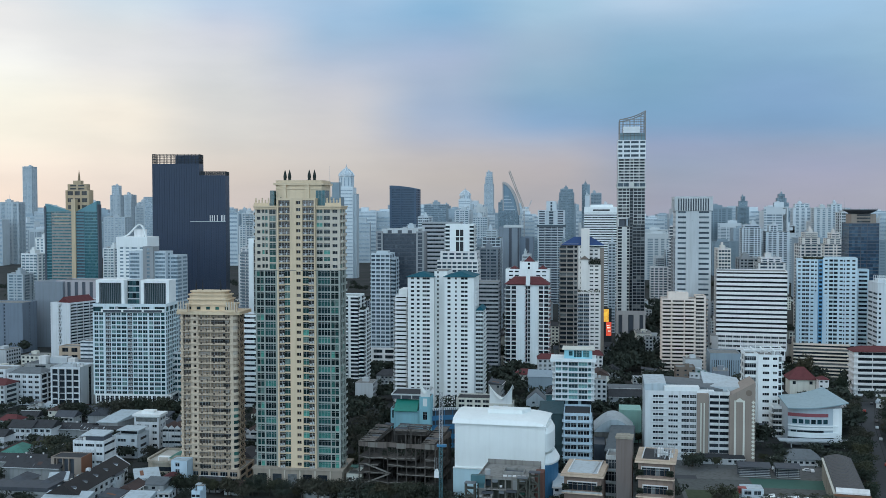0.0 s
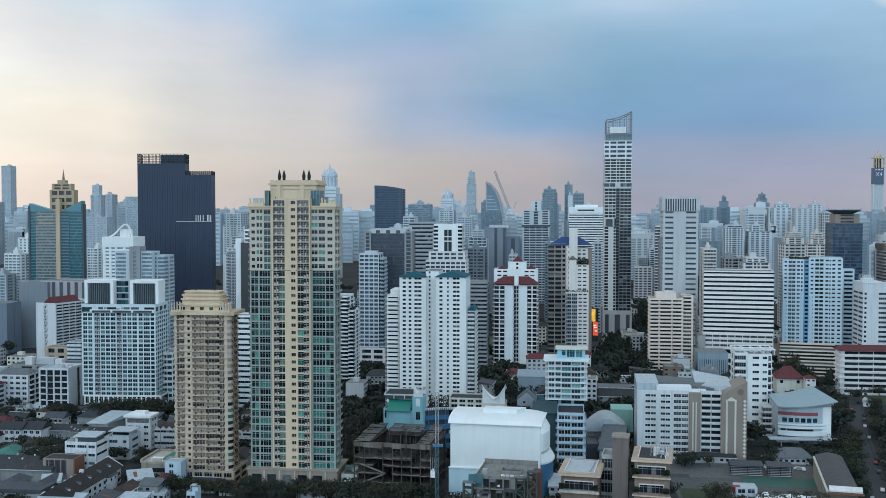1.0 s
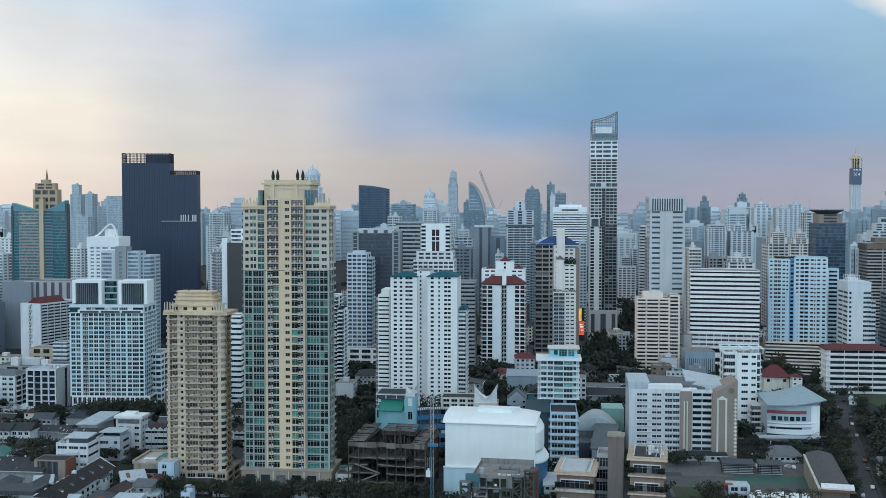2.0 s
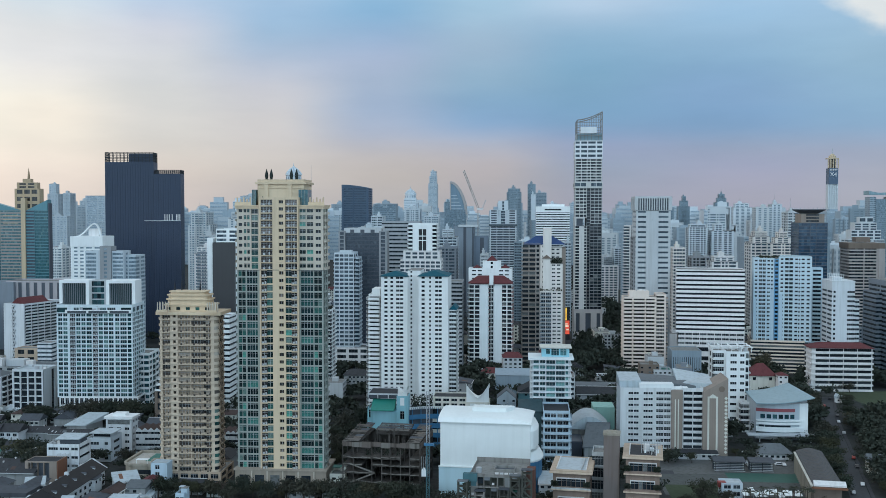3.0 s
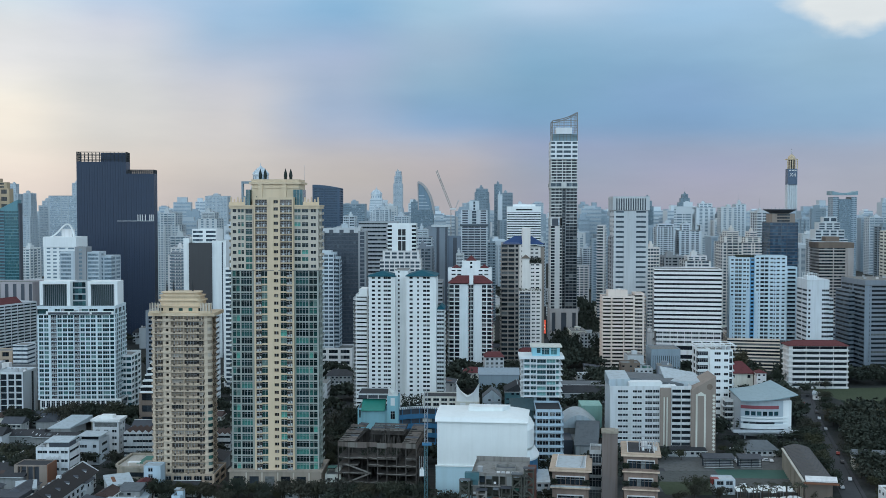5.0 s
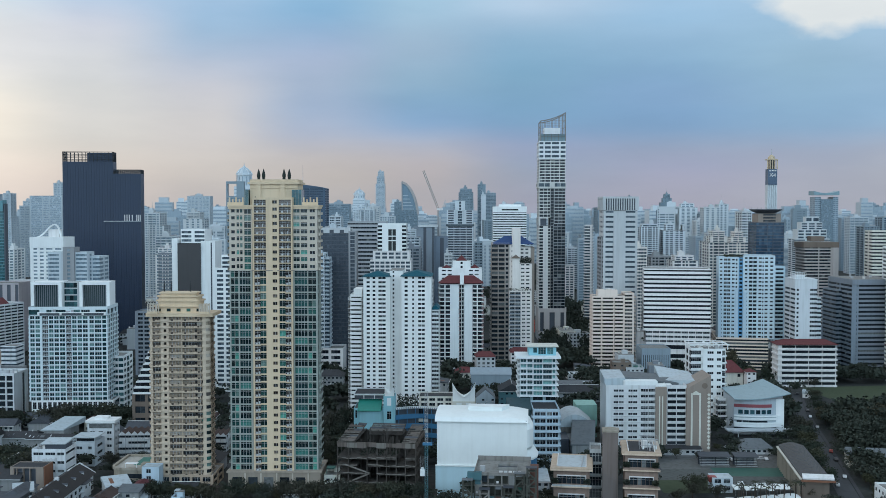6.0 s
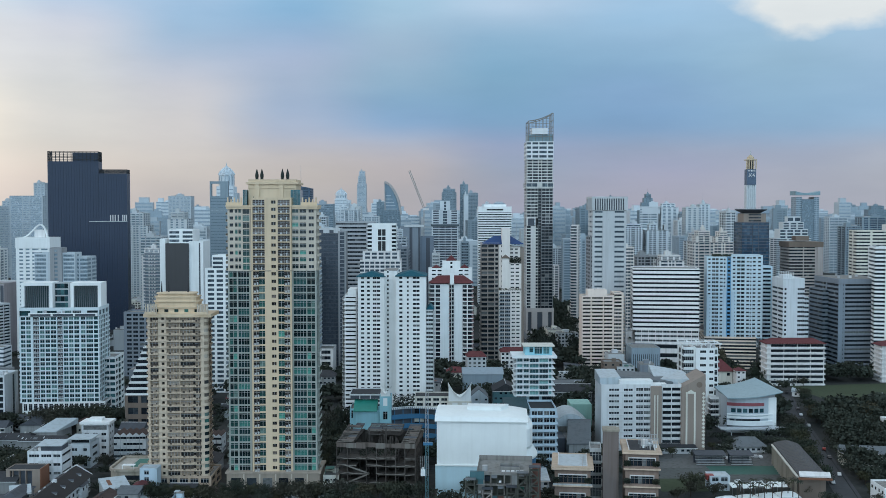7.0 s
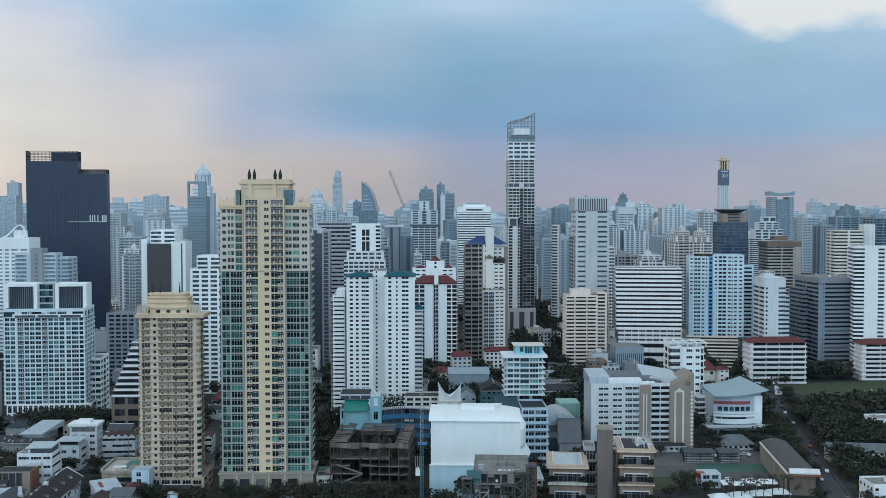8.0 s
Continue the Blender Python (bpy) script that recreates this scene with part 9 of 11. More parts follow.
e = thing("market_hall", "long low market hall with patched dark roof", "building", -187.4, 559.5, 0, -8)
skylight_shed(e, -13.1, 11.1, 12, 5, 6.6)

e = thing("hall", "low hall with a broad pale sheet roof", "building", -185.5, 574.6, 0, -8)
solid(e, -9.6, 1.5, 0, 22, 0, 6.2, dullgrey)
part("pale_roof", Geo().prism([(-11.1, -0.5), (1.0, -0.5), (5.0, 23), (-7.1, 23)], 6.2, [6.6, 6.6, 9.4, 9.4]), paleroof, e)
lot(-248.7, 586.4, -10, 11.6, 10.0, 2, "hip", dullwhite, redroof, "low house with red tiled roof")
lot(-222.8, 631.2, -10, 9.7, 12.0, 1, "hip", dullwhite, redroof, "low pavilion with pink red tent roof")
lot(-255.2, 639.2, -8, 8.4, 10.0, 1, "flat", dullwhite, roofslab, "low white house under trees")
lot(-247.5, 644.7, -8, 9.9, 10.0, 1, "lean", dullwhite, paleroof, "low house with pale roof among trees")
lot(-247.7, 611.3, -8, 11.4, 10.0, 1, "gable", dullwhite, darkroof, "low house with grey roof")
lot(-219.8, 596.1, -8, 11.1, 10.0, 2, "gable", dullwhite, slateroof, "low house with grey roof")
lot(-239.8, 545.3, -8, 14.3, 10.0, 2, "gable", coolwhite, darkroof, "low houses with dark roofs by the wood")
lot(-144.8, 538.9, -8, 3.1, 12.0, 4, "gable_y", palegrey, brownroof, "narrow town house with white gable and dark roof")
lot(-141.6, 538.6, -8, 3.1, 12.0, 4, "gable_y", palegrey, brownroof, "narrow town house with white gable and dark roof")
lot(-138.5, 538.4, -8, 3.1, 12.0, 4, "gable_y", palegrey, brownroof, "narrow town house with white gable and dark roof")
lot(-135.3, 538.1, -8, 3.1, 12.0, 4, "gable_y", palegrey, brownroof, "narrow town house with white gable and dark roof")
lot(-132.1, 537.9, -8, 3.1, 12.0, 4, "gable_y", palegrey, brownroof, "narrow town house with white gable and dark roof")
lot(-102.5, 545.1, -8, 2.4, 12.0, 3, "gable_y", palegrey, brownroof, "narrow town house with white gable and dark roof")
lot(-99.9, 544.7, -8, 2.4, 12.0, 3, "gable_y", palegrey, brownroof, "narrow town house with white gable and dark roof")
lot(-97.3, 544.4, -8, 2.4, 12.0, 3, "gable_y", palegrey, brownroof, "narrow town house with white gable and dark roof")
lot(-94.7, 544.0, -8, 2.4, 12.0, 3, "gable_y", palegrey, brownroof, "narrow town house with white gable and dark roof")
LOTS.append((246.5, 702.0, 11))
e = thing("house", "old house with a steep red brown tiled roof behind the school", "house", 246.5, 702.0, 0, -8, "low houses")
part("wall", Geo().box(-8.5, 8.5, -7.5, 7.5, 0, 11.0), cream2, e)
part("window", Geo().box(-6.5, -4.5, -7.56, -7.4, 7.5, 9.6), g_dark, e)
part("window", Geo().box(4.5, 6.5, -7.56, -7.4, 7.5, 9.6), g_dark, e)
hip_roof(e, -9.8, 9.8, -9.0, 9.0, 11.0, 18.5, redroof)
lot(256.6, 688.0, -8, 6.5, 8.0, 4, "hip", white2, redroof, "narrow white annexe with red hipped roof")
lot(123.3, 660.7, -8, 30.3, 14.0, 2, "gable", midgrey, darkroof, "long low station hall with dark ribbed roofs")
lot(127.5, 687.2, -8, 32.4, 12.0, 2, "lean", midgrey, greyroof, "long low hall with grey roof")
lot(166.1, 700.1, -8, 13.0, 14.0, 6, "flat", brown, roofslab, "low block below the cream tower")
lot(174.3, 696.5, -8, 12.2, 14.0, 5, "flat", palegrey, greenroof, "low flat roofed block with green terrace")
lot(58.1, 633.2, -8, 11.8, 14.0, 3, "gable_y", palewhite, greyroof, "white gabled hall with dark roof")
lot(69.1, 604.0, -8, 14.8, 18.0, 6, "gable", teal_dark, darkroof, "low dark roofed hall behind the shells")
lot(58.9, 731.6, -8, 12.8, 12.0, 3, "hip", cream2, redroof, "red roofed low house among trees")
lot(138.8, 508.2, -8, 22.3, 8.0, 1, "lean", palegrey, darkroof, "low covered walk with grey roof")
lot(179.3, 507.9, -8, 16.6, 14.0, 1, "hip", palegrey, greyroof, "low building with broad grey roof")
lot(50.7, 436.9, -8, 5.9, 16.0, 3, "lean", palewhite, paleroof, "pale blue sheet roofed hut beside the block")
lot(195.7, 399.5, -8, 14.7, 14.0, 3, "flat", white, roofslab, "white hut with tank on roof")
lot(234.8, 467.7, -18, 45.5, 10.0, 2, "gable", cream2, greyroof, "long low hall with grey roof and pale gutter")
lot(276.2, 523.8, -8, 15.7, 14.0, 3, "flat", white, roofslab, "white terraced club house")
lot(281.1, 652.1, 60, 9.3, 5.0, 1, "lean", white, paleroof, "white stand by the sports field")
lot(-39.7, 464.5, -8, 7.1, 10.0, 2, "flat", cream2, roofslab, "low white house behind the trees")
hoist(-1.0, 427.0, 50)
tents(146, 410)

e = thing("bleacher_shed", "dark roofed open shed with pale horizontal slats", "building", 147.0, 478.7, 0, -8)
slat_shed(e, -7.0, 7.4, 6, 5.0)

e = thing("bleacher_shed", "dark roofed open shed with pale horizontal slats", "building", 162.0, 476.2, 0, -8)
slat_shed(e, -5.1, 5.6, 6, 5.0)
goal_posts(310.8, 597.2)
goal_posts(317.3, 599.2)
lot(-204.5, 526.5, -8, 10.4, 9.0, 2, "gable", coolwhite, darkroof, "low dark roofed houses beside the market")
lot(-193.6, 522.3, -8, 8.0, 9.0, 1, "lean", dullgrey, rustsheet, "low workshop with rusty sheet roof")
lot(-158.3, 461.4, 8, 7.6, 8.0, 1, "lean", dullgrey, slateroof, "low shed with blue grey sheet roof")
lot(-122.7, 447.2, -8, 7.8, 9.0, 1, "lean", coolwhite, paleroof, "low house with pale sheet roof by the trees")
lot(-116.2, 456.3, -8, 8.0, 9.0, 1, "hip", dullwhite, darkroof, "low house with dark tiled roof by the trees")
lot(-151.2, 463.3, -8, 7.6, 8.0, 2, "gable", coolwhite, slateroof, "low house with grey roof behind the office")
lot(-104.7, 459.5, -8, 11.0, 10.0, 1, "gable", dullgrey, darkroof, "low house with dark tiled roof under the tower")
lot(-92.8, 454.4, -8, 8.0, 9.0, 1, "hip", dullwhite, brownroof, "low house with brown roof under the tower")
lot(-55.1, 449.5, -10, 13.8, 9.0, 1, "lean", dullgrey, darkroof, "low shed with dark sheet roof under the tower")
lot(-40.6, 446.5, -12, 9.8, 9.0, 1, "gable", dullgrey, slateroof, "long shed with skylit grey roof under the tower")

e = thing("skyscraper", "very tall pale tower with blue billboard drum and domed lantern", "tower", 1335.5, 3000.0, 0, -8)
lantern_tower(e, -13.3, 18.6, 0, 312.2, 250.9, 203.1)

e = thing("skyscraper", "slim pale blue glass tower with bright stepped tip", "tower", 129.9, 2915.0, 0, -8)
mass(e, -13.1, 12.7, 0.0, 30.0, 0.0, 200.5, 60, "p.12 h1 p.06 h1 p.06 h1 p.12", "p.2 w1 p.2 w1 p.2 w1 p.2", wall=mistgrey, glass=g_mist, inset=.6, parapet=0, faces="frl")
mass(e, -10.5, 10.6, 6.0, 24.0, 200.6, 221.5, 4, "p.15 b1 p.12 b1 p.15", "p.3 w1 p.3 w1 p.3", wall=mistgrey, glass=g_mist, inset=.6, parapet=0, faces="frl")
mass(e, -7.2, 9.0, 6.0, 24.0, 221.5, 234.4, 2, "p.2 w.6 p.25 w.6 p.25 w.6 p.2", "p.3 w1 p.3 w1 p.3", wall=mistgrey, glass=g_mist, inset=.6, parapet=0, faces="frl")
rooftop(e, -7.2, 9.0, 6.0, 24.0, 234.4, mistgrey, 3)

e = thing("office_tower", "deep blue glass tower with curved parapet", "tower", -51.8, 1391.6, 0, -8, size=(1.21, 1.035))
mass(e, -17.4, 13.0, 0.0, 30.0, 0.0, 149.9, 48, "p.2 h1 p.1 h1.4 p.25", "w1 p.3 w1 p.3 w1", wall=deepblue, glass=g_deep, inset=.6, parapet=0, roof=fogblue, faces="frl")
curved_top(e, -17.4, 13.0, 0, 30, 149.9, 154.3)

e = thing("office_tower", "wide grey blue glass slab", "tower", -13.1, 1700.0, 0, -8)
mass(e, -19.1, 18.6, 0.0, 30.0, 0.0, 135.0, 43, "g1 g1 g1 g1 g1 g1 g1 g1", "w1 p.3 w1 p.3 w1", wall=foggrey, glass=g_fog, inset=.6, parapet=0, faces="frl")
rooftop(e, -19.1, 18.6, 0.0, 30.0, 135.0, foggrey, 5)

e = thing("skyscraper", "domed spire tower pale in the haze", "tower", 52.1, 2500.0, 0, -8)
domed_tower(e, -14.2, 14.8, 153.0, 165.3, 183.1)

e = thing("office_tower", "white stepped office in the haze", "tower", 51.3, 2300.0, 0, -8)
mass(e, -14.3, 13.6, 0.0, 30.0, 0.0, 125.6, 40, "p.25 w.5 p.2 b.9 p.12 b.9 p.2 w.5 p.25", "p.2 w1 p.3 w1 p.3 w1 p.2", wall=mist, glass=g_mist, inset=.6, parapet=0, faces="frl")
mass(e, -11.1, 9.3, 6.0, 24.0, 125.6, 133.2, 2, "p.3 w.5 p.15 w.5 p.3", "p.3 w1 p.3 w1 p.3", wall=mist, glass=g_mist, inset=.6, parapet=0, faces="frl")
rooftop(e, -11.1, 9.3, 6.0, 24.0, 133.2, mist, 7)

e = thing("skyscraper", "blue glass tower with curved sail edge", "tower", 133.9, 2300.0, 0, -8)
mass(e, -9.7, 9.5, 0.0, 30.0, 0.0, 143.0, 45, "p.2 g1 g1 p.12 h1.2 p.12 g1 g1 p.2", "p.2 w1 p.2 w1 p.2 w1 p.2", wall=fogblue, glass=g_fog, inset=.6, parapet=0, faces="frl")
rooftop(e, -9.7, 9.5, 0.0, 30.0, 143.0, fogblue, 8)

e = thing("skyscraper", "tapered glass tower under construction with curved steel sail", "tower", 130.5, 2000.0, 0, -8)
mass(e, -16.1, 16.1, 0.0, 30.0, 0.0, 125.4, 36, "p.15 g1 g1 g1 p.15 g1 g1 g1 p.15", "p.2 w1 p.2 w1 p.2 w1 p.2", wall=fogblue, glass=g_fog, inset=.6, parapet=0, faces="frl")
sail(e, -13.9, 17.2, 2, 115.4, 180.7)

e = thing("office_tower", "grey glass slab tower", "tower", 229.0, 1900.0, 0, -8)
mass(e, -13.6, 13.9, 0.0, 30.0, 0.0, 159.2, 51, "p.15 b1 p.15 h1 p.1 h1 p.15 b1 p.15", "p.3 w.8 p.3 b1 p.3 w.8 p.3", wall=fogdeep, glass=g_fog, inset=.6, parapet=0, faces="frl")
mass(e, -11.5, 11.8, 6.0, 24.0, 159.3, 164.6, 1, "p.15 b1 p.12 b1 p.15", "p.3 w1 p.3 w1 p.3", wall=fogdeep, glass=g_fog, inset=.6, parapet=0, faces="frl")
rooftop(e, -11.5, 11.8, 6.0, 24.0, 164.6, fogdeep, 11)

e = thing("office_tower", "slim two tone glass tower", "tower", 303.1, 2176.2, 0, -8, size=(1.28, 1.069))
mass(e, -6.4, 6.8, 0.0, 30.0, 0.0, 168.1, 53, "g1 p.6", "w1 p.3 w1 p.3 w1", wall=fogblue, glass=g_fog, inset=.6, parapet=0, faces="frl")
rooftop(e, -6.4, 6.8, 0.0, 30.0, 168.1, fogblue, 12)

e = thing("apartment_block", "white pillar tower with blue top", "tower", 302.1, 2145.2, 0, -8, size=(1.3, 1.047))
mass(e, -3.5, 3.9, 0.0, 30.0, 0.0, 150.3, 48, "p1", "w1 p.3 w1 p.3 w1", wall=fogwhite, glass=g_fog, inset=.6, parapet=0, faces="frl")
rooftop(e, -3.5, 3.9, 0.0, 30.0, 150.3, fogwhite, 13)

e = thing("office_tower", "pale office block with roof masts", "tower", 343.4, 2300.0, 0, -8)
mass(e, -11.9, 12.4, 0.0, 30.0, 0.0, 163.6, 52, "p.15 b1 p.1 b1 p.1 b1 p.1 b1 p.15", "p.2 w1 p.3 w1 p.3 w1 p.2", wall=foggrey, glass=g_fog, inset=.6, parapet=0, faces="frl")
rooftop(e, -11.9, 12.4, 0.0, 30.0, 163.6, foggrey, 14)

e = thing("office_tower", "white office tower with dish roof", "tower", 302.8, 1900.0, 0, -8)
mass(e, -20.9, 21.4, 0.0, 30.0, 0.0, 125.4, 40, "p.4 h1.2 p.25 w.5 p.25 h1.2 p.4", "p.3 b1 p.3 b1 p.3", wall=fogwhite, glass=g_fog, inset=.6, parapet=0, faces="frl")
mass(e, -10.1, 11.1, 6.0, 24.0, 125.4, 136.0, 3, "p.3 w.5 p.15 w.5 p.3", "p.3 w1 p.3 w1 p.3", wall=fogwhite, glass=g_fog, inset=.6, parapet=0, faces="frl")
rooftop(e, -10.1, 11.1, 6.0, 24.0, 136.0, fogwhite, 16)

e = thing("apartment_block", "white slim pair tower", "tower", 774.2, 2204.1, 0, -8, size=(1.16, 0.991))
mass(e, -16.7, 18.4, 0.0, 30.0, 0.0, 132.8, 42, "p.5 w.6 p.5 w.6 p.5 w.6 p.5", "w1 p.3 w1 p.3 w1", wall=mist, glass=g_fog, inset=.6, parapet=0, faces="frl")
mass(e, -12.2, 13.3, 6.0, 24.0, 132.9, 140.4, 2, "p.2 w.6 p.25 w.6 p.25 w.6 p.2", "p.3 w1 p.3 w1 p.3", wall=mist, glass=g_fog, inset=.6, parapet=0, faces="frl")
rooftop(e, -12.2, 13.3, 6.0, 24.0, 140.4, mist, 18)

e = thing("apartment_block", "white balcony tower in the city", "tower", 452.1, 1500.0, 0, -8)
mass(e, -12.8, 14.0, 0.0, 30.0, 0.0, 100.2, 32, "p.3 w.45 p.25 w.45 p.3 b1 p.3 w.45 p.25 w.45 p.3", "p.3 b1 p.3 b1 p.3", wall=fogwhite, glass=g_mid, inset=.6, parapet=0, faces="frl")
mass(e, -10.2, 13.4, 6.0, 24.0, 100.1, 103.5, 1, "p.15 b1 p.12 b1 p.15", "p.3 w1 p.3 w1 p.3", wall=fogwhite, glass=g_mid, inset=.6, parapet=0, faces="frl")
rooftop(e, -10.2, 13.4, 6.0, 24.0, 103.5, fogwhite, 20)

e = thing("apartment_block", "white balcony tower with stepped roof", "tower", 490.3, 1500.0, 0, -8)
mass(e, -16.1, 17.4, 0.0, 30.0, 0.0, 95.0, 30, "p.5 w.6 p.3 w.6 p.5 w.6 p.3 w.6 p.5", "w1 p.3 w1 p.3 w1", wall=fogwhite, glass=g_mid, inset=.6, parapet=0, faces="frl")
mass(e, -10.8, 1.8, 6.0, 24.0, 94.9, 103.4, 3, "p.3 w.5 p.15 w.5 p.3", "p.3 w1 p.3 w1 p.3", wall=fogwhite, glass=g_mid, inset=.6, parapet=0, faces="frl")
rooftop(e, -10.8, 1.8, 6.0, 24.0, 103.4, fogwhite, 22)

e = thing("office_tower", "dark blue glass tower with white edge", "tower", 802.4, 2159.2, 0, -8, size=(1.27, 0.973))
mass(e, -11.5, 13.2, 0.0, 30.0, 0.0, 119.6, 38, "p.2 g1 g1 p.12 h1.2 p.12 g1 g1 p.2", "p.2 w1 p.2 w1 p.2 w1 p.2", wall=fogdeep, glass=g_blue, inset=.6, parapet=0, faces="frl")
rooftop(e, -11.5, 13.2, 0.0, 30.0, 119.6, fogdeep, 23)

e = thing("office_tower", "ribbed office tower with flat cap", "tower", 648.0, 1750.0, 0, -8)
mass(e, -12.9, 14.6, 0.0, 30.0, 0.0, 129.4, 41, "p.3 w.3 p.3 w.3 p.3 w.3", "w1 p.3 w1 p.3 w1", wall=fogwarm, glass=g_fog, inset=.6, parapet=0, faces="frl")
rooftop(e, -12.9, 14.6, 0.0, 30.0, 129.4, fogwarm, 24)

e = thing("apartment_block", "tall white striped tower", "tower", 690.5, 1800.0, 0, -8)
mass(e, -8.1, 10.0, 0.0, 30.0, 0.0, 135.6, 43, "p.5 w.5 p.5 w.5 p.5", "w1 p.3 w1 p.3 w1", wall=fogwhite, glass=g_fog, inset=.6, parapet=0, faces="frl")
rooftop(e, -8.1, 10.0, 0.0, 30.0, 135.6, fogwhite, 25)

e = thing("skyscraper", "pyramidal dark glass tower in haze", "tower", 776.2, 2350.0, 0, -8)
mass(e, -20.0, 22.0, 0.0, 30.0, 0.0, 125.0, 40, "p.2 g1 g1 p.12 h1.2 p.12 g1 g1 p.2", "p.2 w1 p.2 w1 p.2 w1 p.2", wall=fogblue, glass=g_fog, inset=.6, parapet=0, faces="frl")
mass(e, -13.7, 18.0, 6.0, 24.0, 125.0, 143.7, 4, "p.2 w.6 p.25 w.6 p.25 w.6 p.2", "p.3 w1 p.3 w1 p.3", wall=fogblue, glass=g_fog, inset=.6, parapet=0, faces="frl")
mass(e, -8.4, 12.7, 6.0, 24.0, 143.7, 154.3, 2, "p.3 w.5 p.15 w.5 p.3", "p.3 w1 p.3 w1 p.3", wall=fogblue, glass=g_fog, inset=.6, parapet=0, faces="frl")
mass(e, -4.4, 8.7, 6.0, 24.0, 154.3, 162.3, 2, "p.15 b1 p.12 b1 p.15", "p.3 w1 p.3 w1 p.3", wall=fogblue, glass=g_fog, inset=.6, parapet=0, faces="frl")
rooftop(e, -4.4, 8.7, 6.0, 24.0, 162.3, fogblue, 29)

e = thing("skyscraper", "slender spired tower in haze", "tower", 732.3, 2500.0, 0, -8)
mass(e, -13.1, 14.9, 0.0, 30.0, 0.0, 134.8, 43, "p.25 w.5 p.2 b.9 p.12 b.9 p.2 w.5 p.25", "p.2 w1 p.3 w1 p.3 w1 p.2", wall=fogblue, glass=g_fog, inset=.6, parapet=0, faces="frl")
mass(e, -8.0, 11.6, 6.0, 24.0, 134.9, 149.0, 3, "p.3 w.5 p.15 w.5 p.3", "p.3 w1 p.3 w1 p.3", wall=fogblue, glass=g_fog, inset=.6, parapet=0, faces="frl")
mass(e, -2.4, 6.0, 6.0, 24.0, 149.0, 158.8, 2, "p.15 b1 p.12 b1 p.15", "p.3 w1 p.3 w1 p.3", wall=fogblue, glass=g_fog, inset=.6, parapet=0, faces="frl")
rooftop(e, -2.4, 6.0, 6.0, 24.0, 158.8, fogblue, 32)

e = thing("office_tower", "dark stepped roofed tower", "tower", 429.1, 1200.0, 0, -8)
mass(e, -6.8, 8.0, 0.0, 30.0, 0.0, 87.6, 28, "p.4 h1.2 p.25 w.5 p.25 h1.2 p.4", "p.3 b1 p.3 b1 p.3", wall=fogwarm, glass=g_mid, inset=.6, parapet=0, faces="frl")
mass(e, -3.4, 6.7, 6.0, 24.0, 87.4, 92.2, 2, "p.3 w.5 p.15 w.5 p.3", "p.3 w1 p.3 w1 p.3", wall=fogwarm, glass=g_mid, inset=.6, parapet=0, faces="frl")
mass(e, -2.1, 5.3, 6.0, 24.0, 92.2, 96.3, 2, "p.15 b1 p.12 b1 p.15", "p.3 w1 p.3 w1 p.3", wall=fogwarm, glass=g_mid, inset=.6, parapet=0, faces="frl")
rooftop(e, -2.1, 5.3, 6.0, 24.0, 96.3, fogwarm, 35)

e = thing("apartment_block", "cream ornate hotel with stepped mansard", "tower", 366.7, 1020.0, 0, -8)
mass(e, -10.1, 11.1, 0.0, 30.0, 0.0, 92.3, 29, "p.25 w.5 p.2 b.9 p.12 b.9 p.2 w.5 p.25", "p.2 w1 p.3 w1 p.3 w1 p.2", wall=ivorywhite, glass=g_mid, inset=.6, parapet=0, faces="frl")
mass(e, -7.0, 10.2, 6.0, 24.0, 92.1, 99.1, 4, "p.3 w.5 p.15 w.5 p.3", "p.3 w1 p.3 w1 p.3", wall=ivorywhite, glass=g_mid, inset=.6, parapet=0, faces="frl")
mass(e, -4.7, 7.9, 6.0, 24.0, 99.1, 103.1, 2, "p.15 b1 p.12 b1 p.15", "p.3 w1 p.3 w1 p.3", wall=ivorywhite, glass=g_mid, inset=.6, parapet=0, faces="frl")
rooftop(e, -4.7, 7.9, 6.0, 24.0, 103.1, ivorywhite, 38)

e = thing("apartment_block", "cream tiered apartment tower", "tower", 413.6, 1080.0, 0, -8)
mass(e, -10.9, 12.1, 0.0, 30.0, 0.0, 90.2, 29, "p.2 h1 p.1 h1 p.35 w.4 p.35 h1 p.1 h1 p.2", "p.3 w.8 p.3 b1 p.3 w.8 p.3", wall=ivorywhite, glass=g_mid, inset=.6, parapet=0, faces="frl")
mass(e, -6.4, 10.0, 6.0, 24.0, 90.0, 96.2, 3, "p.3 w.5 p.15 w.5 p.3", "p.3 w1 p.3 w1 p.3", wall=ivorywhite, glass=g_mid, inset=.6, parapet=0, faces="frl")
mass(e, -2.2, 6.4, 6.0, 24.0, 96.2, 101.1, 2, "p.15 b1 p.12 b1 p.15", "p.3 w1 p.3 w1 p.3", wall=ivorywhite, glass=g_mid, inset=.6, parapet=0, faces="frl")
rooftop(e, -2.2, 6.4, 6.0, 24.0, 101.1, ivorywhite, 41)

e = thing("apartment_block", "white banded tower in the city", "tower", 453.0, 1150.0, 0, -8)
mass(e, -5.2, 6.4, 0.0, 30.0, 0.0, 123.1, 39, "p.2 h1 p.1 h1 p.35 w.4 p.35 h1 p.1 h1 p.2", "p.3 w.8 p.3 b1 p.3 w.8 p.3", wall=fogwarm, glass=g_mid, inset=.6, parapet=0, faces="frl")
rooftop(e, -5.2, 6.4, 0.0, 30.0, 123.1, fogwarm, 42)

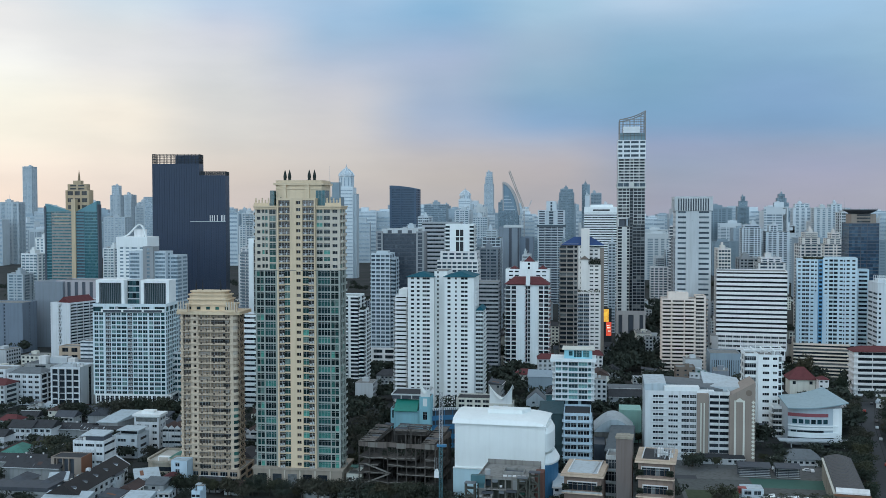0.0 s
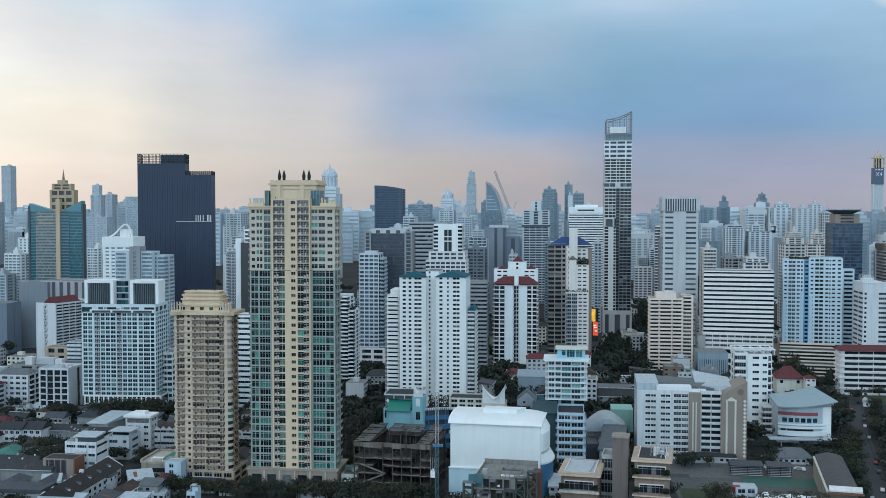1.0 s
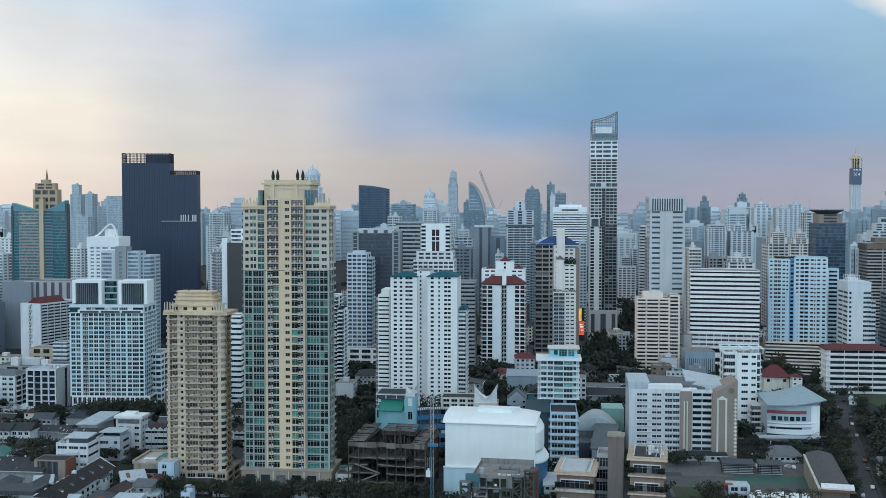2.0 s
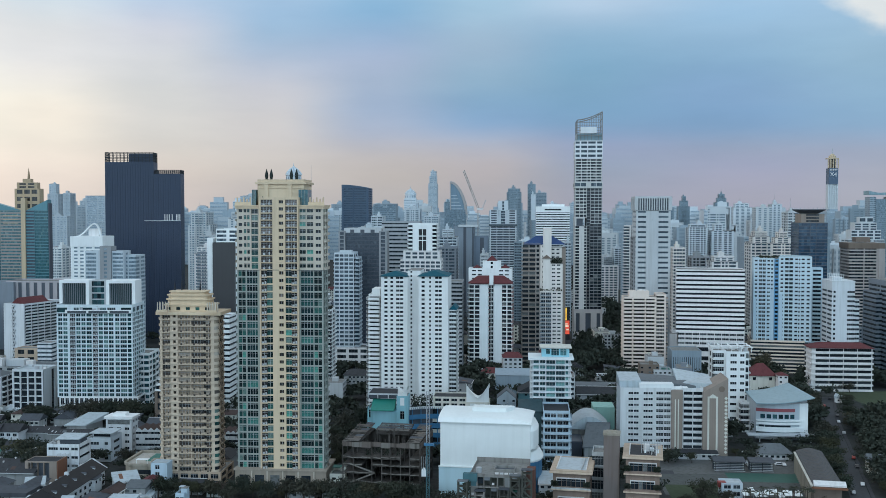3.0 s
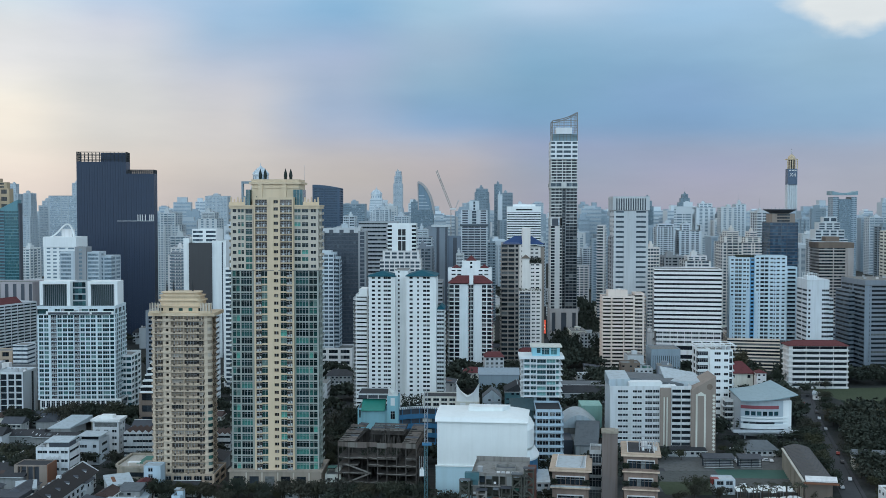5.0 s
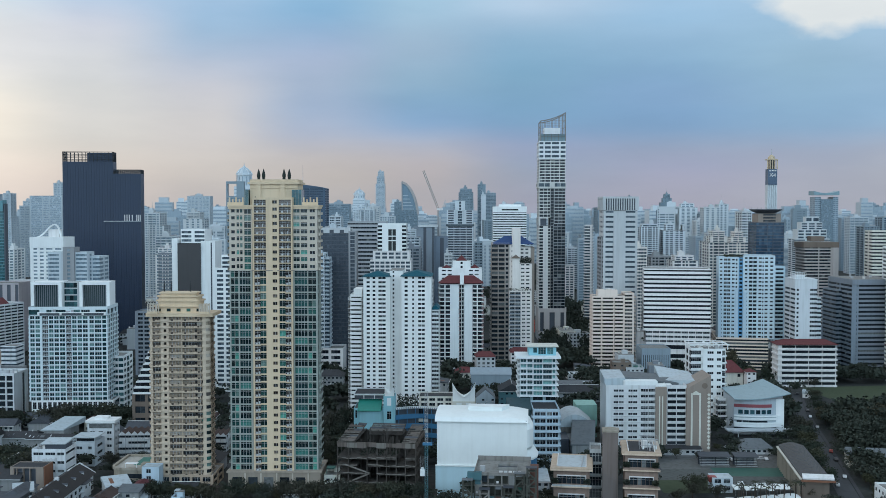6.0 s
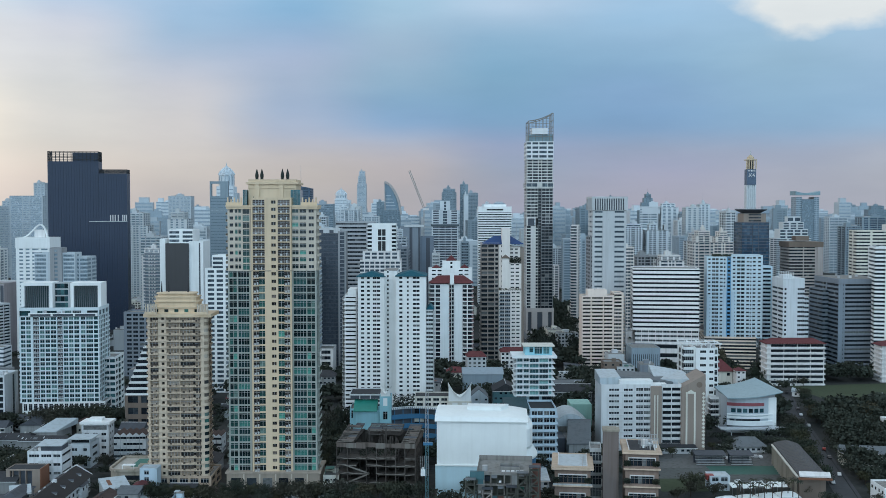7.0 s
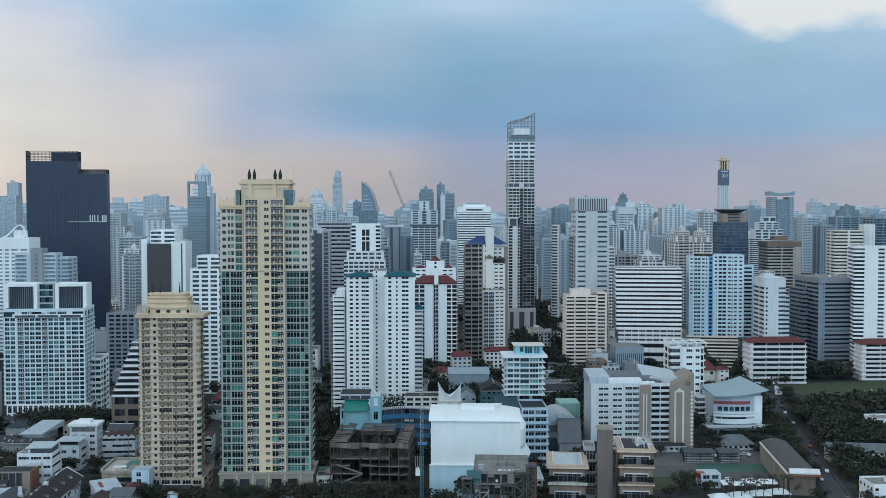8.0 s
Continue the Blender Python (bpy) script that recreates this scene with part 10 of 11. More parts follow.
e = thing("office_tower", "grey low tower in the city", "tower", 315.8, 1050.0, 0, -8)
mass(e, -10.7, 11.6, 0.0, 30.0, 0.0, 76.0, 24, "p.3 w.45 p.25 w.45 p.3 b1 p.3 w.45 p.25 w.45 p.3", "p.3 b1 p.3 b1 p.3", wall=midgrey, glass=g_dark, inset=.6, parapet=0, faces="frl")
rooftop(e, -10.7, 11.6, 0.0, 30.0, 76.0, midgrey, 43)

e = thing("office_block", "white office block with roof plant room", "tower", 308.5, 960.0, 0, -8)
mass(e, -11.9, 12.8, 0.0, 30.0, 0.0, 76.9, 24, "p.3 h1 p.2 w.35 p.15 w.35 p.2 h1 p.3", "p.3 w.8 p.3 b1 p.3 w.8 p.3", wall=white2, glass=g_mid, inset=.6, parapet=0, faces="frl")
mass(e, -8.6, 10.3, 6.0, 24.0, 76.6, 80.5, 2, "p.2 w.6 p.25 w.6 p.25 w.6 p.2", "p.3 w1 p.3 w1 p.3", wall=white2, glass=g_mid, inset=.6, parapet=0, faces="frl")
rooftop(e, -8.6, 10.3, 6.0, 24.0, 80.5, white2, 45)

e = thing("office_tower", "dark hazy tower in the city", "tower", 1517.9, 2600.0, 0, -8)
mass(e, -25.7, 29.7, 0.0, 30.0, 0.0, 126.5, 40, "p.12 h1 p.06 h1 p.06 h1 p.12", "p.2 w1 p.2 w1 p.2 w1 p.2", wall=fogblue, glass=g_fog, inset=.6, parapet=0, faces="frl")
mass(e, -15.3, 19.6, 6.0, 24.0, 126.5, 135.9, 2, "p.15 b1 p.12 b1 p.15", "p.3 w1 p.3 w1 p.3", wall=fogblue, glass=g_fog, inset=.6, parapet=0, faces="frl")
rooftop(e, -15.3, 19.6, 6.0, 24.0, 135.9, fogblue, 47)

e = thing("office_tower", "dark tree topped slab", "tower", 911.5, 1600.0, 0, -8)
mass(e, -25.1, 27.5, 0.0, 30.0, 0.0, 113.1, 36, "p.25 w.5 p.2 b.9 p.12 b.9 p.2 w.5 p.25", "p.2 w1 p.3 w1 p.3 w1 p.2", wall=fogdeep, glass=g_blue, inset=.6, parapet=0, faces="frl")
rooftop(e, -25.1, 27.5, 0.0, 30.0, 113.1, fogdeep, 48)

e = thing("apartment_block", "pale apartment tower in the city", "tower", 694.5, 1300.0, 0, -8)
mass(e, -9.3, 11.2, 0.0, 30.0, 0.0, 103.2, 33, "p.3 w.45 p.25 w.45 p.3 b1 p.3 w.45 p.25 w.45 p.3", "p.3 b1 p.3 b1 p.3", wall=fogdeep, glass=g_mid, inset=.6, parapet=0, faces="frl")
rooftop(e, -9.3, 11.2, 0.0, 30.0, 103.2, fogdeep, 49)

e = thing("apartment_block", "white apartment pair in the city", "tower", 1009.6, 1900.0, 0, -8)
mass(e, -17.1, 19.7, 0.0, 30.0, 0.0, 110.6, 35, "p.15 b1 p.1 b1 p.1 b1 p.1 b1 p.15", "p.2 w1 p.3 w1 p.3 w1 p.2", wall=fogwhite, glass=g_fog, inset=.6, parapet=0, faces="frl")
rooftop(e, -17.1, 19.7, 0.0, 30.0, 110.6, fogwhite, 50)

e = thing("office_tower", "dark framed tower in the city", "tower", 647.7, 1100.0, 0, -8)
mass(e, -10.9, 12.7, 0.0, 30.0, 0.0, 115.9, 37, "p.15 g1 g1 g1 p.15 g1 g1 g1 p.15", "p.2 w1 p.2 w1 p.2 w1 p.2", wall=fogdeep, glass=g_blue, inset=.6, parapet=0, faces="frl")
rooftop(e, -10.9, 12.7, 0.0, 30.0, 115.9, fogdeep, 51)

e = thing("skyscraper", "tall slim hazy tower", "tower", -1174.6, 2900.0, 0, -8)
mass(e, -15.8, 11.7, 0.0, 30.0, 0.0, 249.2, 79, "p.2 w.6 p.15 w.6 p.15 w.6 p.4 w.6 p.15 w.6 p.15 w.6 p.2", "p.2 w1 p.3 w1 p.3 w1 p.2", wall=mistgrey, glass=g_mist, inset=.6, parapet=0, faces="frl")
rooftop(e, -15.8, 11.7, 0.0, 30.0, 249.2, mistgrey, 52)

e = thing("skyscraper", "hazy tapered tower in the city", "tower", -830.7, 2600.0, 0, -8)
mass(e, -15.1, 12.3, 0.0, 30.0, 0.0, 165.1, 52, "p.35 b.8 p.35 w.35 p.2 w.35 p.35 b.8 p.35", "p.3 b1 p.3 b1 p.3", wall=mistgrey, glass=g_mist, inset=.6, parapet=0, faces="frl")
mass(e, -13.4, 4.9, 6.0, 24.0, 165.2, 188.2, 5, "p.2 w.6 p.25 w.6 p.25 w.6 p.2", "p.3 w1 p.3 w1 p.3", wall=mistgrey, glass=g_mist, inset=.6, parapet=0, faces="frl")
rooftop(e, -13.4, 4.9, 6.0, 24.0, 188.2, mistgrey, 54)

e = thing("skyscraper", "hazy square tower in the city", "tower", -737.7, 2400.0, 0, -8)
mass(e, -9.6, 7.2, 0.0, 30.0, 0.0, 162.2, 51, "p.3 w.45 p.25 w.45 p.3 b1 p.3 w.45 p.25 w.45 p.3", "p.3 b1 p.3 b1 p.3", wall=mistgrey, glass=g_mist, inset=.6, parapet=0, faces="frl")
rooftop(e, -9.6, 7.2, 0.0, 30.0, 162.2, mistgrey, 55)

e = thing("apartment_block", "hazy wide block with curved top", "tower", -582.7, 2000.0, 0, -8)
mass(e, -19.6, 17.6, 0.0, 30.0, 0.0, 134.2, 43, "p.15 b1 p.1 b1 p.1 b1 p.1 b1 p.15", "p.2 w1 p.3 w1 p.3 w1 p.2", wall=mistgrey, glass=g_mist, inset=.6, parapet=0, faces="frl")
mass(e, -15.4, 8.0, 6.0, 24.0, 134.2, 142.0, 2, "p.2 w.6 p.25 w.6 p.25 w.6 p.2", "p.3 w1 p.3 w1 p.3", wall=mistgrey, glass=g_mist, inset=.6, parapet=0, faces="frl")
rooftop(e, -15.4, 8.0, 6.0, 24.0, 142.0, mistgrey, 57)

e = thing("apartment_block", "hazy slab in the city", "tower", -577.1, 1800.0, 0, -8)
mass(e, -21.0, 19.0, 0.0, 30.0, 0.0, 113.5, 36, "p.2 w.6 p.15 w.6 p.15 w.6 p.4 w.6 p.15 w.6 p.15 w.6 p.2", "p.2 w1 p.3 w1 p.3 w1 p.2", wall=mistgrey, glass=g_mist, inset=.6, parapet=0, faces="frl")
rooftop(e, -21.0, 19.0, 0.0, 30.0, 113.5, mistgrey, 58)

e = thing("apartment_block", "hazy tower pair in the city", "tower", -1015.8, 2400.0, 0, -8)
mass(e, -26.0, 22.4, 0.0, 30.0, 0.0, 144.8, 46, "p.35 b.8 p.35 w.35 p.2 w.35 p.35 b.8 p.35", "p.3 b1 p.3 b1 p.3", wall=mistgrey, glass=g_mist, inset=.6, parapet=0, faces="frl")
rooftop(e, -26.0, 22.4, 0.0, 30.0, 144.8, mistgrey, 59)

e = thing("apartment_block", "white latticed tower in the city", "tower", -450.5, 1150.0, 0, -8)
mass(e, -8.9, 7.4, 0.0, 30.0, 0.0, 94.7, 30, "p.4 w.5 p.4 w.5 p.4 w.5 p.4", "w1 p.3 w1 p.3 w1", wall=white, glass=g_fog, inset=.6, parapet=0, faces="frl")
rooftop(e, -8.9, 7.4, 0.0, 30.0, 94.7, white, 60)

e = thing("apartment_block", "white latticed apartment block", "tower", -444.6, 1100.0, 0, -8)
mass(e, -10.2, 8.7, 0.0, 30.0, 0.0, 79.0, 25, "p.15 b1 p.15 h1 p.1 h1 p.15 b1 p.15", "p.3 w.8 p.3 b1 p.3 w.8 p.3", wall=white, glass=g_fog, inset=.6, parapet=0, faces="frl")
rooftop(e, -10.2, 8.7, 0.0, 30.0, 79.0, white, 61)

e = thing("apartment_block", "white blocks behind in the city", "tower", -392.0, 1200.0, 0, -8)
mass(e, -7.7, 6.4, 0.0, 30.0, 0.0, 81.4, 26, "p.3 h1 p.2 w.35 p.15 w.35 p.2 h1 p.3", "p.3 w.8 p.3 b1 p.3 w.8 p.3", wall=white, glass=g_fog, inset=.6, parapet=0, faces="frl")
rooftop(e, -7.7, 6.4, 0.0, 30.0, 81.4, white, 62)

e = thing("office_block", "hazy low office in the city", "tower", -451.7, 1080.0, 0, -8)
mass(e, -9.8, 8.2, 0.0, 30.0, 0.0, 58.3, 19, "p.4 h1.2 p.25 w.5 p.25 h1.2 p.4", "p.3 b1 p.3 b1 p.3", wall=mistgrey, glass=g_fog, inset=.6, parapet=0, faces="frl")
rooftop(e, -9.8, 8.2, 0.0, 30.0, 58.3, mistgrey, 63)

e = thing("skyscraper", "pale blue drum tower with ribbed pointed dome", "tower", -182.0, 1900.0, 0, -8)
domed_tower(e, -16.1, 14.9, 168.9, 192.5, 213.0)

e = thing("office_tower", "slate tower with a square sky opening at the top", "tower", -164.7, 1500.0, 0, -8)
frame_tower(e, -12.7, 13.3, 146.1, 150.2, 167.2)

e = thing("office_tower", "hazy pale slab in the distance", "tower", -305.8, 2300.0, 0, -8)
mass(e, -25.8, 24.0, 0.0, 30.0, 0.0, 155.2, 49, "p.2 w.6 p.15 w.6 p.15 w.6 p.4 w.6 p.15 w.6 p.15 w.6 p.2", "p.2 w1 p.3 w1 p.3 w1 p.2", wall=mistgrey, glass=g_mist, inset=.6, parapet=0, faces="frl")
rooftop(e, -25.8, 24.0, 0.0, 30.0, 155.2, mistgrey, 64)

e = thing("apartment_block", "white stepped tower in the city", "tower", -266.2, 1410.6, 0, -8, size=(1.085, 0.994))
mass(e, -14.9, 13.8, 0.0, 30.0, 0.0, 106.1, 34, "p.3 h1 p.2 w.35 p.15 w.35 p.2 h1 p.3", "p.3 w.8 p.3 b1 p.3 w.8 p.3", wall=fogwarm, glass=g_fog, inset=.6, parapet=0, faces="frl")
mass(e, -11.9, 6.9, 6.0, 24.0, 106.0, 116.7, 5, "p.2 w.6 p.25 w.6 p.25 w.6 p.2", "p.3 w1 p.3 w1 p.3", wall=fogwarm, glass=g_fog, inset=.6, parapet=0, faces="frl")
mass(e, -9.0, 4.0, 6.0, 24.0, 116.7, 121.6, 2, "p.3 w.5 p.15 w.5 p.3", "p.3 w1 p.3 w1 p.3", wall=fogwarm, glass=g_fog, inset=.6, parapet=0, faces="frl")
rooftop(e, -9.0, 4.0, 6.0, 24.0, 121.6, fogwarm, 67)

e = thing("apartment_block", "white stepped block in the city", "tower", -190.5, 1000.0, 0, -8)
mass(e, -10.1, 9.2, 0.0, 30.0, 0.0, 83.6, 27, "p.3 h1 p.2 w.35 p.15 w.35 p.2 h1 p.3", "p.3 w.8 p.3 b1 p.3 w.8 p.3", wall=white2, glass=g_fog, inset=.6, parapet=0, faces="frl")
mass(e, -9.2, 4.7, 6.0, 24.0, 83.4, 88.8, 3, "p.2 w.6 p.25 w.6 p.25 w.6 p.2", "p.3 w1 p.3 w1 p.3", wall=white2, glass=g_fog, inset=.6, parapet=0, faces="frl")
rooftop(e, -9.2, 4.7, 6.0, 24.0, 88.8, white2, 69)

e = thing("apartment_block", "white finned tower in the city", "tower", -203.7, 1330.6, 0, -8, size=(1.157, 0.989))
mass(e, -11.0, 10.1, 0.0, 30.0, 0.0, 116.1, 37, "p.4 w.3 p.4 w.3 p.4 w.3 p.4", "w1 p.3 w1 p.3 w1", wall=fogwarm, glass=g_fog, inset=.6, parapet=0, faces="frl")
mass(e, -8.9, 6.1, 6.0, 24.0, 116.0, 123.5, 4, "p.15 b1 p.12 b1 p.15", "p.3 w1 p.3 w1 p.3", wall=fogwarm, glass=g_fog, inset=.6, parapet=0, faces="frl")
rooftop(e, -8.9, 6.1, 6.0, 24.0, 123.5, fogwarm, 71)

e = thing("apartment_block", "pale tower behind in the city", "tower", -266.5, 1410.6, 0, -8, size=(1.085, 0.994))
mass(e, -10.4, 9.2, 0.0, 30.0, 0.0, 121.8, 39, "p.25 w.5 p.2 b.9 p.12 b.9 p.2 w.5 p.25", "p.2 w1 p.3 w1 p.3 w1 p.2", wall=fogwarm, glass=g_fog, inset=.6, parapet=0, faces="frl")
rooftop(e, -10.4, 9.2, 0.0, 30.0, 121.8, fogwarm, 72)

e = thing("apartment_block", "pale block behind in the city", "tower", -218.4, 1200.0, 0, -8)
mass(e, -12.8, 11.7, 0.0, 30.0, 0.0, 95.1, 30, "p.15 b1 p.15 h1 p.1 h1 p.15 b1 p.15", "p.3 w.8 p.3 b1 p.3 w.8 p.3", wall=fogwarm, glass=g_fog, inset=.6, parapet=0, faces="frl")
rooftop(e, -12.8, 11.7, 0.0, 30.0, 95.1, fogwarm, 73)

e = thing("apartment_block", "grey blue block behind", "tower", -188.8, 1000.0, 0, -8)
mass(e, -9.1, 8.2, 0.0, 30.0, 0.0, 84.2, 27, "p.15 b1 p.1 b1 p.1 b1 p.1 b1 p.15", "p.2 w1 p.3 w1 p.3 w1 p.2", wall=greyblue, glass=g_fog, inset=.6, parapet=0, faces="frl")
rooftop(e, -9.1, 8.2, 0.0, 30.0, 84.2, greyblue, 74)

e = thing("apartment_block", "pale slab behind in the city", "tower", -31.7, 1000.0, 0, -8)
mass(e, -10.7, 10.4, 0.0, 30.0, 0.0, 107.8, 34, "p.4 h1.2 p.25 w.5 p.25 h1.2 p.4", "p.3 b1 p.3 b1 p.3", wall=palewhite, glass=g_fog, inset=.6, parapet=0, faces="frl")
rooftop(e, -10.7, 10.4, 0.0, 30.0, 107.8, palewhite, 75)

e = thing("apartment_block", "hazy low towers in the city", "tower", 54.5, 1500.0, 0, -8)
mass(e, -10.9, 10.7, 0.0, 30.0, 0.0, 115.7, 37, "p.2 w.6 p.15 w.6 p.15 w.6 p.4 w.6 p.15 w.6 p.15 w.6 p.2", "p.2 w1 p.3 w1 p.3 w1 p.2", wall=fogwhite, glass=g_fog, inset=.6, parapet=0, faces="frl")
rooftop(e, -10.9, 10.7, 0.0, 30.0, 115.7, fogwhite, 76)

e = thing("apartment_block", "white small tower in the city", "tower", 30.0, 1600.0, 0, -8)
mass(e, -11.7, 11.4, 0.0, 30.0, 0.0, 125.6, 40, "p.35 b.8 p.35 w.35 p.2 w.35 p.35 b.8 p.35", "p.3 b1 p.3 b1 p.3", wall=fogwhite, glass=g_fog, inset=.6, parapet=0, faces="frl")
rooftop(e, -11.7, 11.4, 0.0, 30.0, 125.6, fogwhite, 77)

e = thing("apartment_block", "white banded block in the city", "tower", -24.7, 1300.0, 0, -8)
mass(e, -7.4, 7.0, 0.0, 30.0, 0.0, 117.2, 37, "p.2 h1 p.1 h1 p.35 w.4 p.35 h1 p.1 h1 p.2", "p.3 w.8 p.3 b1 p.3 w.8 p.3", wall=fogwhite, glass=g_mid, inset=.6, parapet=0, faces="frl")
rooftop(e, -7.4, 7.0, 0.0, 30.0, 117.2, fogwhite, 78)

e = thing("apartment_block", "grey block behind in the city", "tower", 50.9, 1080.0, 0, -8)
mass(e, -9.6, 9.6, 0.0, 30.0, 0.0, 97.2, 31, "p.15 b1 p.15 h1 p.1 h1 p.15 b1 p.15", "p.3 w.8 p.3 b1 p.3 w.8 p.3", wall=palewhite, glass=g_mid, inset=.6, parapet=0, faces="frl")
mass(e, -6.5, 5.6, 6.0, 24.0, 97.0, 104.3, 4, "p.15 b1 p.12 b1 p.15", "p.3 w1 p.3 w1 p.3", wall=palewhite, glass=g_mid, inset=.6, parapet=0, faces="frl")
rooftop(e, -6.5, 5.6, 6.0, 24.0, 104.3, palewhite, 80)

e = thing("apartment_block", "slate block behind in the city", "tower", 44.4, 1000.0, 0, -8)
mass(e, -9.5, 9.4, 0.0, 30.0, 0.0, 88.3, 28, "p.4 h1.2 p.25 w.5 p.25 h1.2 p.4", "p.3 b1 p.3 b1 p.3", wall=greyblue, glass=g_mid, inset=.6, parapet=0, faces="frl")
rooftop(e, -9.5, 9.4, 0.0, 30.0, 88.3, greyblue, 81)

e = thing("apartment_block", "pale block beside the crane", "tower", 81.2, 1000.0, 0, -8)
mass(e, -3.9, 3.9, 0.0, 30.0, 0.0, 81.5, 26, "p.2 w.6 p.15 w.6 p.15 w.6 p.4 w.6 p.15 w.6 p.15 w.6 p.2", "p.2 w1 p.3 w1 p.3 w1 p.2", wall=fogwarm, glass=g_mid, inset=.6, parapet=0, faces="frl")
rooftop(e, -3.9, 3.9, 0.0, 30.0, 81.5, fogwarm, 82)

e = thing("apartment_block", "pale tower beside in the city", "tower", 135.0, 1150.0, 0, -8)
mass(e, -4.4, 4.6, 0.0, 30.0, 0.0, 88.7, 28, "p.3 h1 p.2 w.35 p.15 w.35 p.2 h1 p.3", "p.3 w.8 p.3 b1 p.3 w.8 p.3", wall=fogdeep, glass=g_mid, inset=.6, parapet=0, faces="frl")
rooftop(e, -4.4, 4.6, 0.0, 30.0, 88.7, fogdeep, 83)

e = thing("apartment_block", "pale tower beside in the city", "tower", 173.4, 1050.0, 0, -8)
mass(e, -3.3, 3.7, 0.0, 30.0, 0.0, 91.8, 29, "p.2 h1 p.1 h1 p.35 w.4 p.35 h1 p.1 h1 p.2", "p.3 w.8 p.3 b1 p.3 w.8 p.3", wall=palewhite, glass=g_mid, inset=.6, parapet=0, faces="frl")
rooftop(e, -3.3, 3.7, 0.0, 30.0, 91.8, palewhite, 84)

e = thing("apartment_block", "white low block in the city", "tower", 337.9, 1581.0, 0, -8)
mass(e, -9.3, 10.0, 0.0, 51.0, 0.0, 20.8, 6, "p.3 w.45 p.25 w.45 p.3 b1 p.3 w.45 p.25 w.45 p.3", "p.3 b1 p.3 b1 p.3", wall=white2, glass=g_mid, inset=.6, parapet=0, faces="frl")
rooftop(e, -9.3, 10.0, 0.0, 51.0, 20.8, white2, 85)

e = thing("apartment_block", "pale slim tower in the city", "tower", 336.4, 1587.0, 0, -8)
mass(e, -6.8, 7.5, 0.0, 41.4, 0.0, 51.7, 16, "p.15 b1 p.1 b1 p.1 b1 p.1 b1 p.15", "p.2 w1 p.3 w1 p.3 w1 p.2", wall=fogwarm, glass=g_mid, inset=.6, parapet=0, faces="frl")
rooftop(e, -6.8, 7.5, 0.0, 41.4, 51.7, fogwarm, 86)

e = thing("apartment_block", "pale slim tower in the city", "tower", 358.5, 1600.0, 0, -8)
mass(e, -9.5, 10.2, 0.0, 38.4, 0.0, 64.4, 20, "p.4 h1.2 p.25 w.5 p.25 h1.2 p.4", "p.3 b1 p.3 b1 p.3", wall=fogwhite, glass=g_mid, inset=.6, parapet=0, faces="frl")
rooftop(e, -9.5, 10.2, 0.0, 38.4, 64.4, fogwhite, 87)

e = thing("apartment_block", "cream slab beside the office", "tower", 264.1, 960.0, 0, -8)
mass(e, -5.6, 6.2, 0.0, 30.0, 0.0, 89.1, 28, "p.15 b1 p.15 h1 p.1 h1 p.15 b1 p.15", "p.3 w.8 p.3 b1 p.3 w.8 p.3", wall=ivorywhite, glass=g_mid, inset=.6, parapet=0, faces="frl")
rooftop(e, -5.6, 6.2, 0.0, 30.0, 89.1, ivorywhite, 88)

e = thing("office_tower", "hazy slate slab at the edge of the city", "tower", -526.6, 1900.0, 0, -8)
mass(e, -30.6, 28.1, 0.0, 30.0, 0.0, 151.4, 48, "p.2 g1 g1 p.12 h1.2 p.12 g1 g1 p.2", "p.2 w1 p.2 w1 p.2 w1 p.2", wall=mistgrey, glass=g_mist, inset=.6, parapet=0, faces="frl")
mass(e, 10.1, 29.8, 6.0, 24.0, 151.5, 173.3, 7, "p.2 w.6 p.25 w.6 p.25 w.6 p.2", "p.3 w1 p.3 w1 p.3", wall=mistgrey, glass=g_mist, inset=.6, parapet=0, faces="frl")
rooftop(e, 10.1, 29.8, 6.0, 24.0, 173.3, mistgrey, 90)
# ---- ground, roads and fields ----
def ground_material():
    m, nodes, links, bsdf = shader("city_ground")
    n1 = noise_node(nodes, links, 0.02, (1, 1, 1), 6, True)
    n2 = noise_node(nodes, links, 0.35, (1, 1, 1), 4, True)
    c = ramp_node(nodes, links, n1, [(0.3, (0.030, 0.036, 0.032)), (0.5, (0.042, 0.045, 0.042)), (0.7, (0.065, 0.064, 0.062))])
    c = mixc(nodes, links, 0.5, c, ramp_node(nodes, links, n2, [(0.3, (0.034, 0.036, 0.035)), (0.7, (0.075, 0.073, 0.07))]))
    links.new(c, bsdf.inputs["Base Color"])
    bsdf.inputs["Roughness"].default_value = 0.95
    bsdf.inputs["Specular IOR Level"].default_value = 0.08
    bump(nodes, links, bsdf, n2, 0.4, 0.2)
    return m


gnd = new("ground", Geo().box(-9000, 9000, -3000, 14000, GROUND - 2, GROUND).mesh("ground", ground_material()))
tagged(gnd, "dark mottled city ground between the buildings", "ground", kind="structure")


def strip(name, label, mat, pts, width, z=0.05):
    g = Geo()
    for (xa, ya), (xb, yb) in zip(pts, pts[1:]):
        d = Vector((xb - xa, yb - ya, 0)).normalized()
        s = Vector((-d.y, d.x, 0)) * width / 2
        g.prism([(xa + s.x, ya + s.y), (xa - s.x, ya - s.y), (xb - s.x, yb - s.y), (xb + s.x, yb + s.y)], GROUND + z - 0.1, GROUND + z)
    ob = new(name, g.mesh(name, mat))
    return tagged(ob, label, name, kind="structure")


